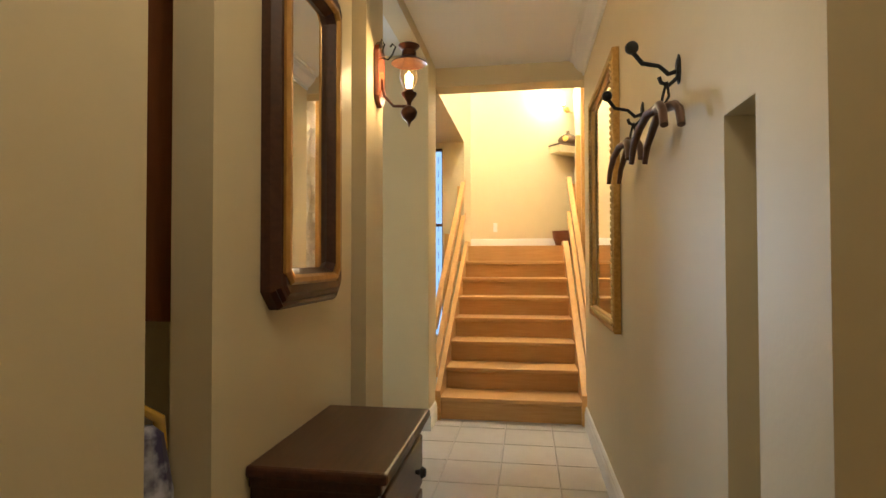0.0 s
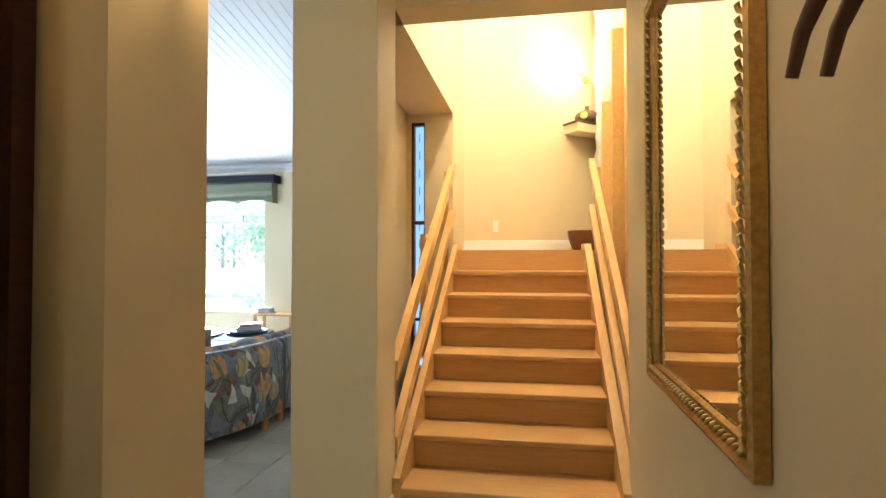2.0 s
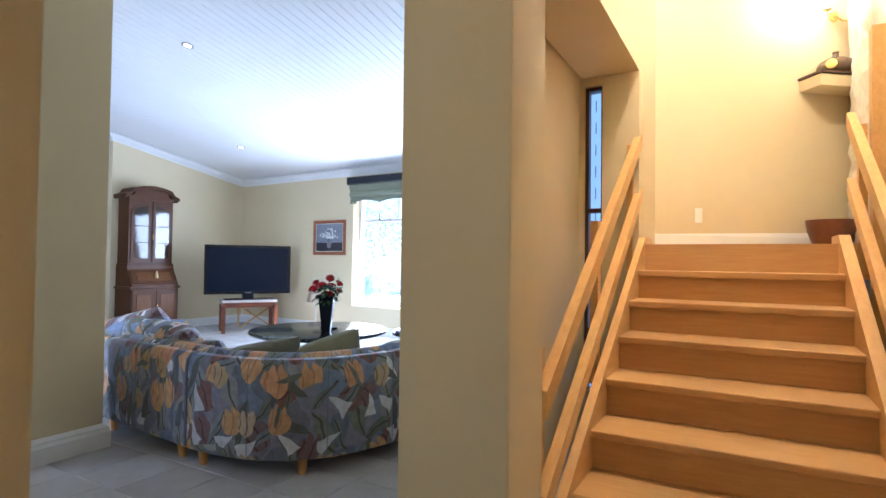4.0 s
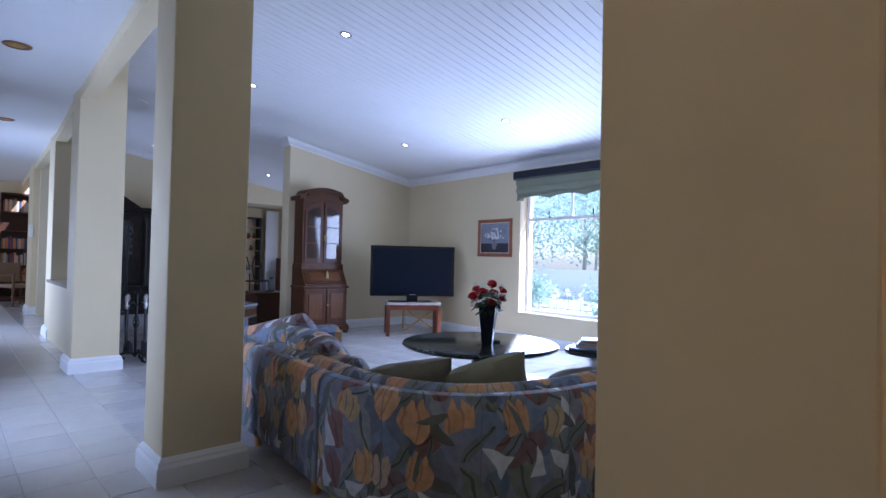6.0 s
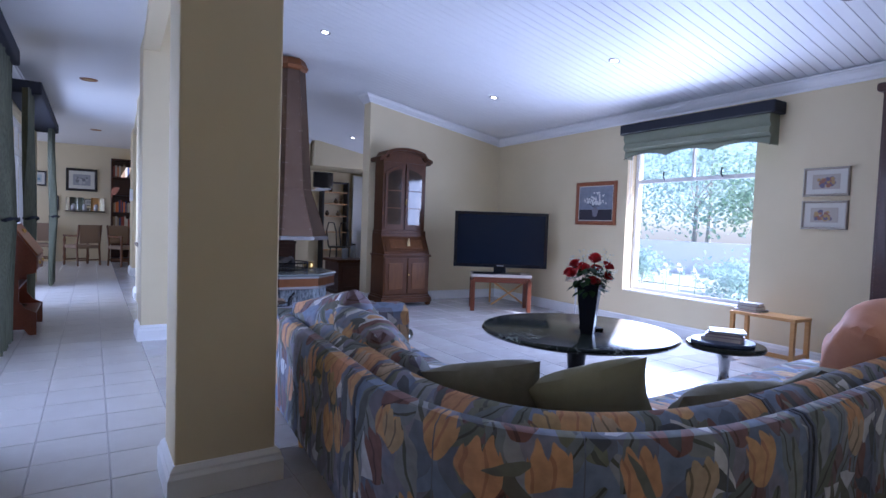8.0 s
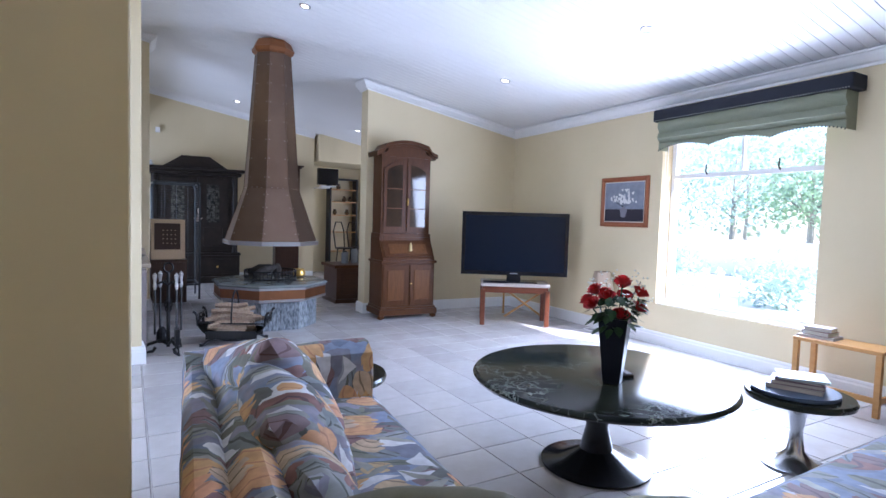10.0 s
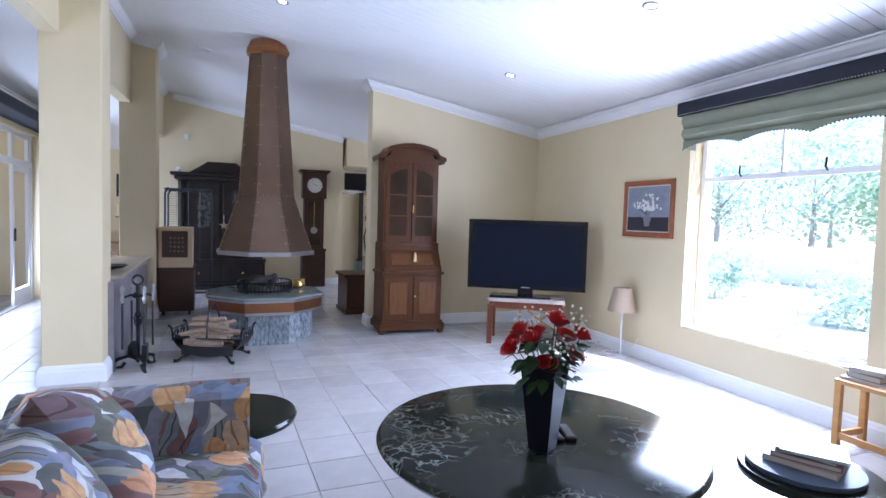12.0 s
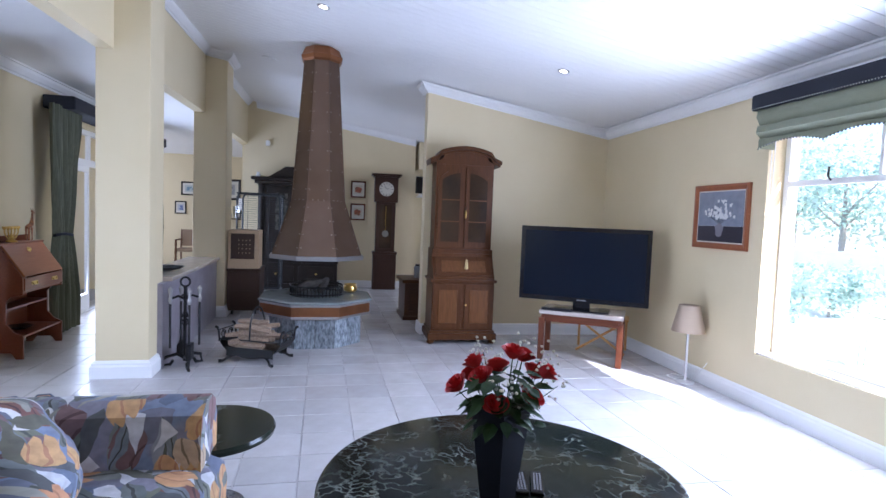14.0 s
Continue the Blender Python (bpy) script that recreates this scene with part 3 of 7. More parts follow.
ch = thing("hall_chest", "small dark mahogany chest of drawers against the hall wall", "chest of drawers", at=(-0.877, 1.665, 0))
part("top", bx(-0.0, -0.285, 0.675, 0.355, 0.285, 0.705, bevel=0.008), DARKW, ch)
part("body", bx(0.0, -0.255, 0.10, 0.325, 0.255, 0.675), DARKW, ch)
part("moulding", bx(0.0, -0.268, 0.645, 0.338, 0.268, 0.675, bevel=0.006), DARKW, ch)
part("plinth", bx(0.0, -0.27, 0.0, 0.34, 0.27, 0.10, bevel=0.006), DARKW, ch)
for k in range(3):
    d = part("drawer", bx(0.325, -0.235, 0.125 + k * 0.175, 0.338, 0.235, 0.285 + k * 0.175, bevel=0.005), DARKW, ch)
    for sy in (-0.12, 0.12):
        part("knob", lathe(bmesh.new(), [(0.006, 0), (0.008, 0.012), (0.018, 0.02), (0.012, 0.032), (0, 0.034)], 14, Matrix.Translation((0.338, sy, 0.205 + k * 0.175)) @ Euler((0, radians(90), 0)).to_matrix().to_4x4()), EBONY, d)

# brass and mahogany wall lantern
LSH = -0.04
la = thing("wall_lantern", "antique copper wall lantern with glowing glass chimney on mahogany plaque", "lamp")
bm = bmesh.new()
pl = [(2.545, 1.95), (2.56, 1.93), (2.60, 1.905), (2.64, 1.93), (2.655, 1.95), (2.655, 2.16), (2.64, 2.185), (2.60, 2.215), (2.56, 2.185), (2.545, 2.16)]
prism(bm, pl, 0.0, 0.022, m=Matrix(((0, 0, 1, HX0), (1, 0, 0, 0), (0, 1, 0, 0), (0, 0, 0, 1))))
part("plaque", bm, mat("red_mahogany", (0.20, 0.045, 0.015), 0.25, coat=0.5), la)
LX, LY = -0.735, 2.625
T = Matrix.Translation((LX, LY, 0))
COPD = mat("dark_copper", (0.085, 0.040, 0.024), 0.3, 0.8)
part("arm", tube(bmesh.new(), [(HX0 + 0.02, 2.60, 2.04), (HX0 + 0.035, 2.60, 1.96), (HX0 + 0.075, 2.61, 1.915), (LX, LY, 1.915)], 0.007, 8), COPD, la)
part("font", lathe(bmesh.new(), [(0, 1.815), (0.006, 1.83), (0.010, 1.842), (0.03, 1.86), (0.038, 1.88), (0.038, 1.89), (0.030, 1.905), (0.010, 1.918), (0.012, 1.935), (0.034, 1.965), (0.036, 1.975), (0.022, 1.98), (0.020, 1.992), (0, 1.992)], 24, T), COPD, la, smooth=True)
LGL = mat("lamp_glass", (1.0, 0.93, 0.8), 0.02, transmission=1.0, ior=1.3)
gl = part("chimney", lathe(bmesh.new(), [(0.020, 1.992), (0.030, 2.01), (0.044, 2.045), (0.042, 2.075), (0.030, 2.11), (0.022, 2.135), (0.0205, 2.135), (0.0285, 2.11), (0.0405, 2.075), (0.0425, 2.045), (0.0285, 2.012), (0.0185, 1.994)], 24, T), LGL, la, smooth=True)
gl.visible_shadow = False
bb = part("bulb", lathe(bmesh.new(), [(0.010, 1.994), (0.017, 2.02), (0.015, 2.04), (0.006, 2.065), (0, 2.08)], 14, T), mat("lantern_bulb", (1, 0.8, 0.5), 0.3, emit=(1.0, 0.66, 0.28), emit_strength=24), la, smooth=True)
bb.visible_shadow = False
part("shade", lathe(bmesh.new(), [(0.022, 2.138), (0.075, 2.118), (0.082, 2.112), (0.082, 2.116), (0.055, 2.132), (0.034, 2.145), (0.034, 2.165), (0.030, 2.175), (0.048, 2.19), (0.050, 2.196), (0.040, 2.202), (0, 2.204)], 28, T), COPD, la, smooth=True)
part("scroll", tube(bmesh.new(), [(HX0 + 0.02, 2.60, 2.14), (HX0 + 0.05, 2.605, 2.13), (HX0 + 0.07, 2.61, 2.155), (HX0 + 0.085, 2.61, 2.19), (HX0 + 0.07, 2.61, 2.205), (HX0 + 0.06, 2.61, 2.19)], 0.004, 6), IRON, la)
part("scroll", tube(bmesh.new(), [(HX0 + 0.02, 2.60, 2.16), (HX0 + 0.035, 2.60, 2.20), (HX0 + 0.022, 2.60, 2.225), (HX0 + 0.012, 2.60, 2.20)], 0.004, 6), IRON, la)

la.location.y = LSH

# coat hooks with carved hangers
HANG = mat("carved_hanger_wood", (0.075, 0.035, 0.02), 0.4, color2=(0.13, 0.062, 0.035), scale=10)


def coat_hook(y, z):
    t = thing("coat_hook", "dark iron coat hook with ball end and carved wooden hanger", "hook", "coat hooks on the hall wall", at=(HX1, y, z))
    part("backplate", lathe(bmesh.new(), [(0, 0), (0.020, 0), (0.022, 0.004), (0.012, 0.010), (0, 0.010)], 18, Matrix.Diagonal((1, 0.75, 2.0, 1)) @ Euler((0, radians(-90), 0)).to_matrix().to_4x4()), IRON, t)
    part("arm", tube(bmesh.new(), [(-0.008, 0, -0.005), (-0.030, 0, -0.012), (-0.055, 0.0, 0.012), (-0.10, 0.0, 0.022), (-0.125, 0, 0.055)], [0.007, 0.007, 0.006, 0.007, 0.007], 8), IRON, t)
    bm = bmesh.new()
    bmesh.ops.create_uvsphere(bm, u_segments=16, v_segments=10, radius=0.019, matrix=Matrix.Translation((-0.128, 0, 0.068)))
    part("ball", bm, IRON, t, smooth=True)
    part("lower_hook", tube(bmesh.new(), [(-0.008, 0, -0.025), (-0.03, 0, -0.045), (-0.05, 0, -0.035), (-0.055, 0, -0.02)], 0.006, 8), IRON, t)
    part("loop", tube(bmesh.new(), [(-0.035, 0.004, -0.035), (-0.045, 0.004, -0.075), (-0.05, 0.0, -0.105)], 0.004, 6), IRON, t)
    part("loop", tube(bmesh.new(), [(-0.035, -0.004, -0.035), (-0.03, -0.004, -0.075), (-0.045, 0.0, -0.105)], 0.004, 6), IRON, t)
    for dx in (-0.020, 0.020):
        part("hanger_arm", tube(bmesh.new(), [(-0.055 + dx * 0.3, 0.0, -0.108), (-0.062 + dx * 0.8, 0.05, -0.112), (-0.070 + dx, 0.105, -0.142), (-0.078 + dx, 0.142, -0.185), (-0.082 + dx, 0.162, -0.235)], [0.013, 0.013, 0.012, 0.010, 0.008], 10), HANG, t, smooth=True)
        part("hanger_arm", tube(bmesh.new(), [(-0.055 + dx * 0.3, 0.0, -0.108), (-0.056 + dx * 0.7, -0.055, -0.118), (-0.062 + dx * 0.9, -0.115, -0.130), (-0.066 + dx, -0.165, -0.155), (-0.068 + dx, -0.190, -0.200)], [0.013, 0.014, 0.012, 0.011, 0.010], 10), HANG, t, smooth=True)
    part("hanger_neck", lathe(bmesh.new(), [(0.006, -0.125), (0.022, -0.115), (0.018, -0.098), (0.007, -0.088), (0, -0.085)], 12, Matrix.Translation((-0.055, 0, 0))), HANG, t, smooth=True)
    return t


coat_hook(1.735, 1.735)
coat_hook(2.21, 1.74)

# umbrella stand in the west slot
us = thing("umbrella_stand", "umbrella with curved yellow handle standing in the wall slot", "umbrella", at=(-1.03, 1.145, 0))
part("stand", lathe(bmesh.new(), [(0.07, 0), (0.075, 0.02), (0.065, 0.04), (0.065, 0.42), (0.075, 0.45), (0.06, 0.45), (0.055, 0.05), (0, 0.05)], 20), IRON, us)
part("handle", tube(bmesh.new(), [(0.02, -0.02, 0.40), (0.03, -0.03, 0.75), (0.04, -0.03, 0.86), (0.05, 0.01, 0.90), (0.06, 0.05, 0.87), (0.06, 0.06, 0.80)], 0.013, 10), mat("yellow_cane", (0.62, 0.38, 0.06), 0.2, coat=0.6), us, smooth=True)
bm = bmesh.new()
lathe(bm, [(0.02, 0.40), (0.045, 0.55), (0.05, 0.72), (0.03, 0.84), (0.01, 0.86)], 10, Matrix.Translation((0.05, 0.03, 0)))
part("canopy", bm, mat("umbrella_cloth", (0.06, 0.05, 0.12), 0.5, color2=(0.6, 0.6, 0.7), scale=5, mix=0.1), us)
struct("slot_post", bx(-1.12, 1.30, 1.06, -0.99, 1.33, 2.4, bevel=0.003), mat("red_brown_board", (0.17, 0.055, 0.016), 0.4, color2=(0.24, 0.085, 0.028), scale=5, stretch=(10, 10, 1)))
struct("slot_post", bx(-1.075, 2.345, 0.0, -1.01, 2.385, HZ), DARKW)

# ---- living room: window ----
WA, WB = (-1.4, ly(-1.4, 9.47)), (-8.96, ly(-8.96, 9.47))
WD = (Vector(WB) - Vector(WA)).normalized()
WROT = math.degrees(math.atan2(-WD.y, -WD.x))


def on_window_wall(x, off=0.0, z=0.0):
    """A pose on the window wall: local +x runs along the wall to the east, local -y into the room."""
    return (x, ly(x, 9.47) - off, z)


w = thing("picture_window", "large white-framed picture window with top-hung panes onto a sunny garden", "window", at=on_window_wall(-5.21, -0.16), rz=WROT)
x0, x1, z0, z1 = -0.825, 0.825, 0.46, 2.355
part("window_frame", boxes([(x0, 0, z0, x0 + 0.05, 0.05, z1), (x1 - 0.05, 0, z0, x1, 0.05, z1), (x0 + 0.05, 0, z0, x1 - 0.05, 0.05, z0 + 0.05), (x0 + 0.05, 0, z1 - 0.05, x1 - 0.05, 0.05, z1), (x0 + 0.05, 0, 1.87, x1 - 0.05, 0.05, 1.915), (-0.012, 0.002, 1.92, 0.012, 0.048, z1 - 0.05)]), GLOSSW, w)
for a in ((x0 + 0.05, z0 + 0.05, x1 - 0.05, 1.86), (x0 + 0.05, 1.92, -0.025, z1 - 0.05), (0.025, 1.92, x1 - 0.05, z1 - 0.05)):
    g = part("pane", bx(a[0], 0.02, a[1], a[2], 0.024, a[3]), GLASS, w)
    g.visible_shadow = False
for s in (-0.38, 0.38):
    part("latch", tube(bmesh.new(), [(s, 0.0, 1.90), (s, -0.03, 1.93), (s + 0.01, -0.035, 2.0)], 0.008, 6), IRON, w)
part("window_sill", bx(x0, -0.15, z0 - 0.002, x1, 0.0, z0 + 0.012), GLOSSW, w)

# pelmet and roman blind
pb = thing("roman_blind", "green roman blind with a scalloped beaded edge under a navy pelmet", "blind", at=on_window_wall(-5.05, 0.0), rz=WROT)
part("pelmet", bx(-0.955, -0.23, 2.46, 0.955, -0.01, 2.585, bevel=0.012), NAVY, pb)
nb = 60
bm = bmesh.new()
rows = []
for k, (dy, z) in enumerate(((-0.205, 2.46), (-0.215, 2.40), (-0.18, 2.34), (-0.20, 2.335), (-0.21, 2.28), (-0.165, 2.235), (-0.18, 2.23), (-0.18, None))):
    row = []
    for i in range(nb + 1):
        u = -0.90 + 1.80 * i / nb
        zz = z if z else 2.155 + 0.05 * abs(math.sin(math.pi * (u + 0.9) / 0.6)) ** 0.8 * (1 if abs(u) < 0.88 else 0)
        row.append(bm.verts.new((u, dy + 0.006 * math.sin(u * 23), zz)))
    rows.append(row)
for a, b in zip(rows, rows[1:]):
    for i in range(nb):
        bm.faces.new((b[i], b[i + 1], a[i + 1], a[i]))
for s, i in ((-1, 0), (1, nb)):
    bk = [bm.verts.new((s * 0.90, -0.02, r[i].co.z)) for r in rows]
    for j in range(len(rows) - 1):
        bm.faces.new((rows[j][i], rows[j + 1][i], bk[j + 1], bk[j]))
GREENB = mat("sage_blind_cloth", (0.19, 0.205, 0.14), 0.8, color2=(0.23, 0.245, 0.17), scale=20, stretch=(1, 1, 12), bump=0.15, bump_scale=160)
part("blind", bm, GREENB, pb, "sage green cloth in flat folds", smooth=True)
bm = bmesh.new()
for i in range(64):
    u = -0.90 + 1.80 * i / 63
    zz = 2.155 + 0.05 * abs(math.sin(math.pi * (u + 0.9) / 0.6)) ** 0.8
    lathe(bm, [(0, -0.012), (0.006, -0.006), (0.006, 0.0), (0, 0.006)], 5, Matrix.Translation((u, -0.185, zz)))
part("bead_trim", bm, NAVY, pb)
bm = bmesh.new()
for i in range(90):
    u = -0.93 + 1.86 * i / 89
    lathe(bm, [(0, -0.006), (0.005, 0), (0, 0.006)], 5, Matrix.Translation((u, -0.236, 2.468)))
part("pelmet_braid", bm, mat("cream_braid", (0.5, 0.5, 0.42), 0.7), pb)
t = thing("blind_chain", "white beaded blind chain hanging beside the window", "cord", at=on_window_wall(-5.98, 0.03))
part("chain", tube(bmesh.new(), [(0, 0, 2.45), (0.004, 0, 1.6), (0.0, 0, 0.85), (0.02, 0, 0.80), (0.035, 0, 0.85), (0.03, 0, 1.6), (0.035, 0, 2.45)], 0.004, 5), GLOSSW, t)

# ---- pictures ----


def picture(name, label, m, wd, hg, border, fmat, mount, art, group=""):
    """A framed picture facing local -y, centred on m."""
    t = new(name)
    t.matrix_world = m
    tagged(t, label, "picture", group)
    bm = bmesh.new()
    o, i = (wd / 2, hg / 2), (wd / 2 - border, hg / 2 - border)
    prof = [(0, 0.0), (0.0, 0.022), (border * 0.4, 0.028), (border, 0.016), (border, 0.004)]
    rings = []
    for sx, sz in ((-1, -1), (1, -1), (1, 1), (-1, 1)):
        rings.append([bm.verts.new((sx * (o[0] - a), -b, sz * (o[1] - a))) for a, b in prof])
    for k in range(4):
        for j in range(len(prof) - 1):
            bm.faces.new((rings[k][j], rings[(k + 1) % 4][j], rings[(k + 1) % 4][j + 1], rings[k][j + 1]))
    part("frame", bm, fmat, t)
    part("mount", bx(-i[0], -0.010, -i[1], i[0], -0.002, i[1]), mount, t)
    art(t, i)
    return t


MOUNT = mat("ivory_mount", (0.62, 0.60, 0.52), 0.7)
FDK = mat("blackened_frame", (0.02, 0.015, 0.012), 0.35)
FSILV = mat("champagne_frame", (0.38, 0.34, 0.27), 0.4, 0.4)


def blob(bm, x, z, r, y=-0.013, seg=8, sq=1.0):
    c = bm.verts.new((x, y, z))
    vs = [bm.verts.new((x + r * math.cos(2 * math.pi * k / seg) * (1 + 0.25 * math.sin(k * 2.3 + x * 50)), y, z + r * sq * math.sin(2 * math.pi * k / seg))) for k in range(seg)]
    for k in range(seg):
        bm.faces.new((c, vs[k], vs[(k + 1) % seg]))


def art_flowers(t, i):
    w, h = i
    part("sky_ground", bx(-w + 0.012, -0.0125, -h * 0.35, w - 0.012, -0.010, h - 0.012), mat("painted_grey_ground", (0.17, 0.19, 0.24), 0.6, color2=(0.26, 0.28, 0.33), scale=12), t)
    part("table_ground", bx(-w + 0.012, -0.0125, -h + 0.012, w - 0.012, -0.010, -h * 0.35 - 0.001), mat("painted_dark_ground", (0.035, 0.03, 0.04), 0.6), t)
    rnd = random.Random(4)
    bm = bmesh.new()
    for k in range(70):
        a, r = rnd.uniform(0.1, 3.04), rnd.uniform(0.1, 1.0)
        blob(bm, math.cos(a) * r * w * 0.72, -0.02 + math.sin(a) * r * h * 0.75, rnd.uniform(0.008, 0.018), -0.0145 - rnd.random() * 0.0006)
    part("blossom", bm, mat("painted_white_blossom", (0.66, 0.65, 0.63), 0.6), t)
    bm = bmesh.new()
    for k in range(26):
        a = rnd.uniform(0.2, 2.9)
        tube(bm, [(0, -0.013, -h * 0.3), (math.cos(a) * w * 0.6, -0.013, -0.02 + math.sin(a) * h * 0.6)], 0.0011, 4)
    part("stem", bm, mat("painted_stem", (0.06, 0.07, 0.07), 0.6), t)
    bm = bmesh.new()
    blob(bm, 0, -h * 0.5, 0.055, -0.0142, 14, 1.2)
    part("painted_jug", bm, mat("painted_grey_jug", (0.20, 0.19, 0.21), 0.5), t)


def art_small(seed, cols):
    def f(t, i):
        w, h = i
        rnd = random.Random(seed)
        part("paper", bx(-w * 0.68, -0.0125, -h * 0.62, w * 0.68, -0.010, h * 0.62), mat("print_paper", cols[0], 0.7), t)
        for c in cols[1:]:
            bm = bmesh.new()
            for k in range(9):
                blob(bm, rnd.uniform(-0.4, 0.4) * w, rnd.uniform(-0.35, 0.25) * h, rnd.uniform(0.1, 0.22) * h, -0.0135 - rnd.random() * 0.001)
            part("print", bm, mat("print_ink", c, 0.7), t)
    return f


picture("framed_painting", "white blossom still life in cherry-wood frame on window wall", Matrix.Translation(on_window_wall(-6.57, 0.0, 1.612)) @ pose(0, 0, 0, 0, 0, WROT), 0.74, 0.60, 0.055, mat("orange_cherry_frame", (0.24, 0.075, 0.03), 0.35, color2=(0.32, 0.11, 0.045), scale=6, stretch=(8, 1, 1)), MOUNT, art_flowers)
for z, s in ((1.77, 3), (1.455, 9)):
    picture("small_print", "small fruit print with ivory mount in a champagne frame", Matrix.Translation(on_window_wall(-3.70, 0.0, z)) @ pose(0, 0, 0, 0, 0, WROT), 0.39, 0.27, 0.022, FSILV, MOUNT, art_small(s, ((0.45, 0.40, 0.33), (0.30, 0.14, 0.10), (0.16, 0.14, 0.20), (0.42, 0.28, 0.12))), "pair of fruit prints")

# ---- television ----
TVROT = math.degrees(math.atan2(1.15, 0.76))
tv = thing("television", "large black flat-screen television on a swivel foot, switched off", "television", at=(-7.63, 8.74, 0), rz=TVROT)
part("casing", bx(-0.69, -0.03, 0.635, 0.69, 0.05, 1.455, bevel=0.012), PLASTIC, tv)
part("bezel", boxes([(-0.69, -0.036, 0.635, -0.645, -0.030, 1.455), (0.645, -0.036, 0.635, 0.69, -0.030, 1.455), (-0.645, -0.036, 0.635, 0.645, -0.030, 0.685), (-0.645, -0.036, 1.41, 0.645, -0.030, 1.455)]), PLASTIC, tv)
part("screen", bx(-0.645, -0.033, 0.685, 0.645, -0.030, 1.41), SCREEN, tv)
part("neck", bx(-0.09, -0.02, 0.56, 0.09, 0.03, 0.64, bevel=0.005), PLASTIC, tv)
part("foot", bx(-0.30, -0.13, 0.545, 0.30, 0.13, 0.562, bevel=0.006), PLASTIC, tv)
part("badge", bx(-0.05, -0.0375, 0.655, 0.05, -0.0362, 0.666), STEEL, tv)
st = thing("tv_table", "low cherry-wood side table with a pale top under the television", "table", at=(-7.66, 8.78, 0), rz=TVROT)
part("tabletop", bx(-0.44, -0.24, 0.50, 0.44, 0.26, 0.545, bevel=0.006), mat("pale_marble_top", (0.34, 0.28, 0.25), 0.25, color2=(0.46, 0.41, 0.37), scale=7), st)
part("rail", boxes([(-0.42, -0.22, 0.42, 0.42, -0.19, 0.50), (-0.42, 0.21, 0.42, 0.42, 0.24, 0.50), (-0.42, -0.19, 0.42, -0.39, 0.21, 0.50), (0.39, -0.19, 0.42, 0.42, 0.21, 0.50)]), REDW, st)
for sx in (-1, 1):
    for y in (-0.215, 0.215):
        part("leg", bx(sx * 0.41 - 0.032, y - 0.028, 0, sx * 0.41 + 0.028, y + 0.028, 0.46, bevel=0.004), REDW, st)
t = thing("media_box", "slim black disc player beside the television foot", "player", at=(-7.63, 8.74, 0), rz=TVROT)
part("case", bx(-0.40, -0.20, 0.5455, -0.08, -0.135, 0.575, bevel=0.003), PLASTIC, t)
t = thing("folding_table", "small honey-pine folding table behind the television table", "table", at=(-7.95, 9.18, 0), rz=TVROT)
part("tabletop", bx(-0.30, -0.15, 0.40, 0.30, 0.15, 0.425, bevel=0.004), PINE, t)
part("frame", tube(tube(tube(tube(bmesh.new(), [(-0.27, -0.13, 0.02), (0.27, -0.13, 0.40)], 0.014, 6), [(0.27, -0.13, 0.02), (-0.27, -0.13, 0.40)], 0.014, 6), [(-0.27, 0.13, 0.02), (-0.27, 0.13, 0.40)], 0.014, 6), [(0.27, 0.13, 0.02), (0.27, 0.13, 0.40)], 0.014, 6), PINE, t)

# table lamp on the floor by the window
t = thing("small_lamp", "small table lamp with a beige shade standing on the floor", "lamp", at=(-6.74, 9.42, 0))
part("base", lathe(bmesh.new(), [(0.085, 0), (0.085, 0.012), (0.015, 0.025), (0.011, 0.04), (0.011, 0.50), (0, 0.50)], 24), mat("clear_stem", (0.7, 0.7, 0.72), 0.15, 0.3), t, smooth=True)
part("shade", lathe(bmesh.new(), [(0.155, 0.50), (0.095, 0.755), (0.092, 0.755), (0.152, 0.50)], 24), mat("beige_shade", (0.38, 0.29, 0.21), 0.8), t, smooth=True)
part("cable", tube(bmesh.new(), [(0, 0.02, 0.006), (-0.1, -0.06, 0.006), (-0.22, -0.05, 0.006), (-0.26, 0.05, 0.006), (-0.18, 0.10, 0.006), (0.02, 0.12, 0.08), (0.13, 0.13, 0.22)], 0.004, 5), GLOSSW, t)

# ---- bureau bookcase ----
bb = thing("bureau_bookcase", "walnut bureau bookcase with arched cornice, glazed doors and slanting flap", "cabinet", at=(-8.90, 7.63, 0), rz=-2.5)
part("base", boxes([(0, -0.42, 0.05, 0.50, 0.42, 0.13), (0, -0.40, 0.13, 0.485, 0.40, 0.16)], bevel=0.008), WALNUT, bb)
for sy in (-0.38, 0.38):
    part("bun_foot", lathe(bmesh.new(), [(0.02, 0), (0.045, 0.015), (0.045, 0.035), (0.03, 0.05), (0, 0.05)], 16, Matrix.Translation((0.45, sy, 0))), WALNUT, bb)
part("lower_case", bx(0, -0.38, 0.16, 0.46, 0.38, 0.74), WALNUT, bb)
part("waist_moulding", boxes([(0, -0.405, 0.74, 0.49, 0.405, 0.775)], bevel=0.008), WALNUT, bb)
GT = mat("old_glass", (0.055, 0.032, 0.018), 0.06, spec=0.45, color2=(0.025, 0.018, 0.014), scale=3)
for sy in (-1, 1):
    d = part("door", boxes([(0.46, sy * 0.19 - 0.175, 0.18, 0.475, sy * 0.19 + 0.175, 0.72)], bevel=0.004), WALNUT, bb)
    part("panel", boxes([(0.475, sy * 0.19 - 0.115, 0.25, 0.486, sy * 0.19 + 0.115, 0.65)], bevel=0.008), WALNUTL, d)
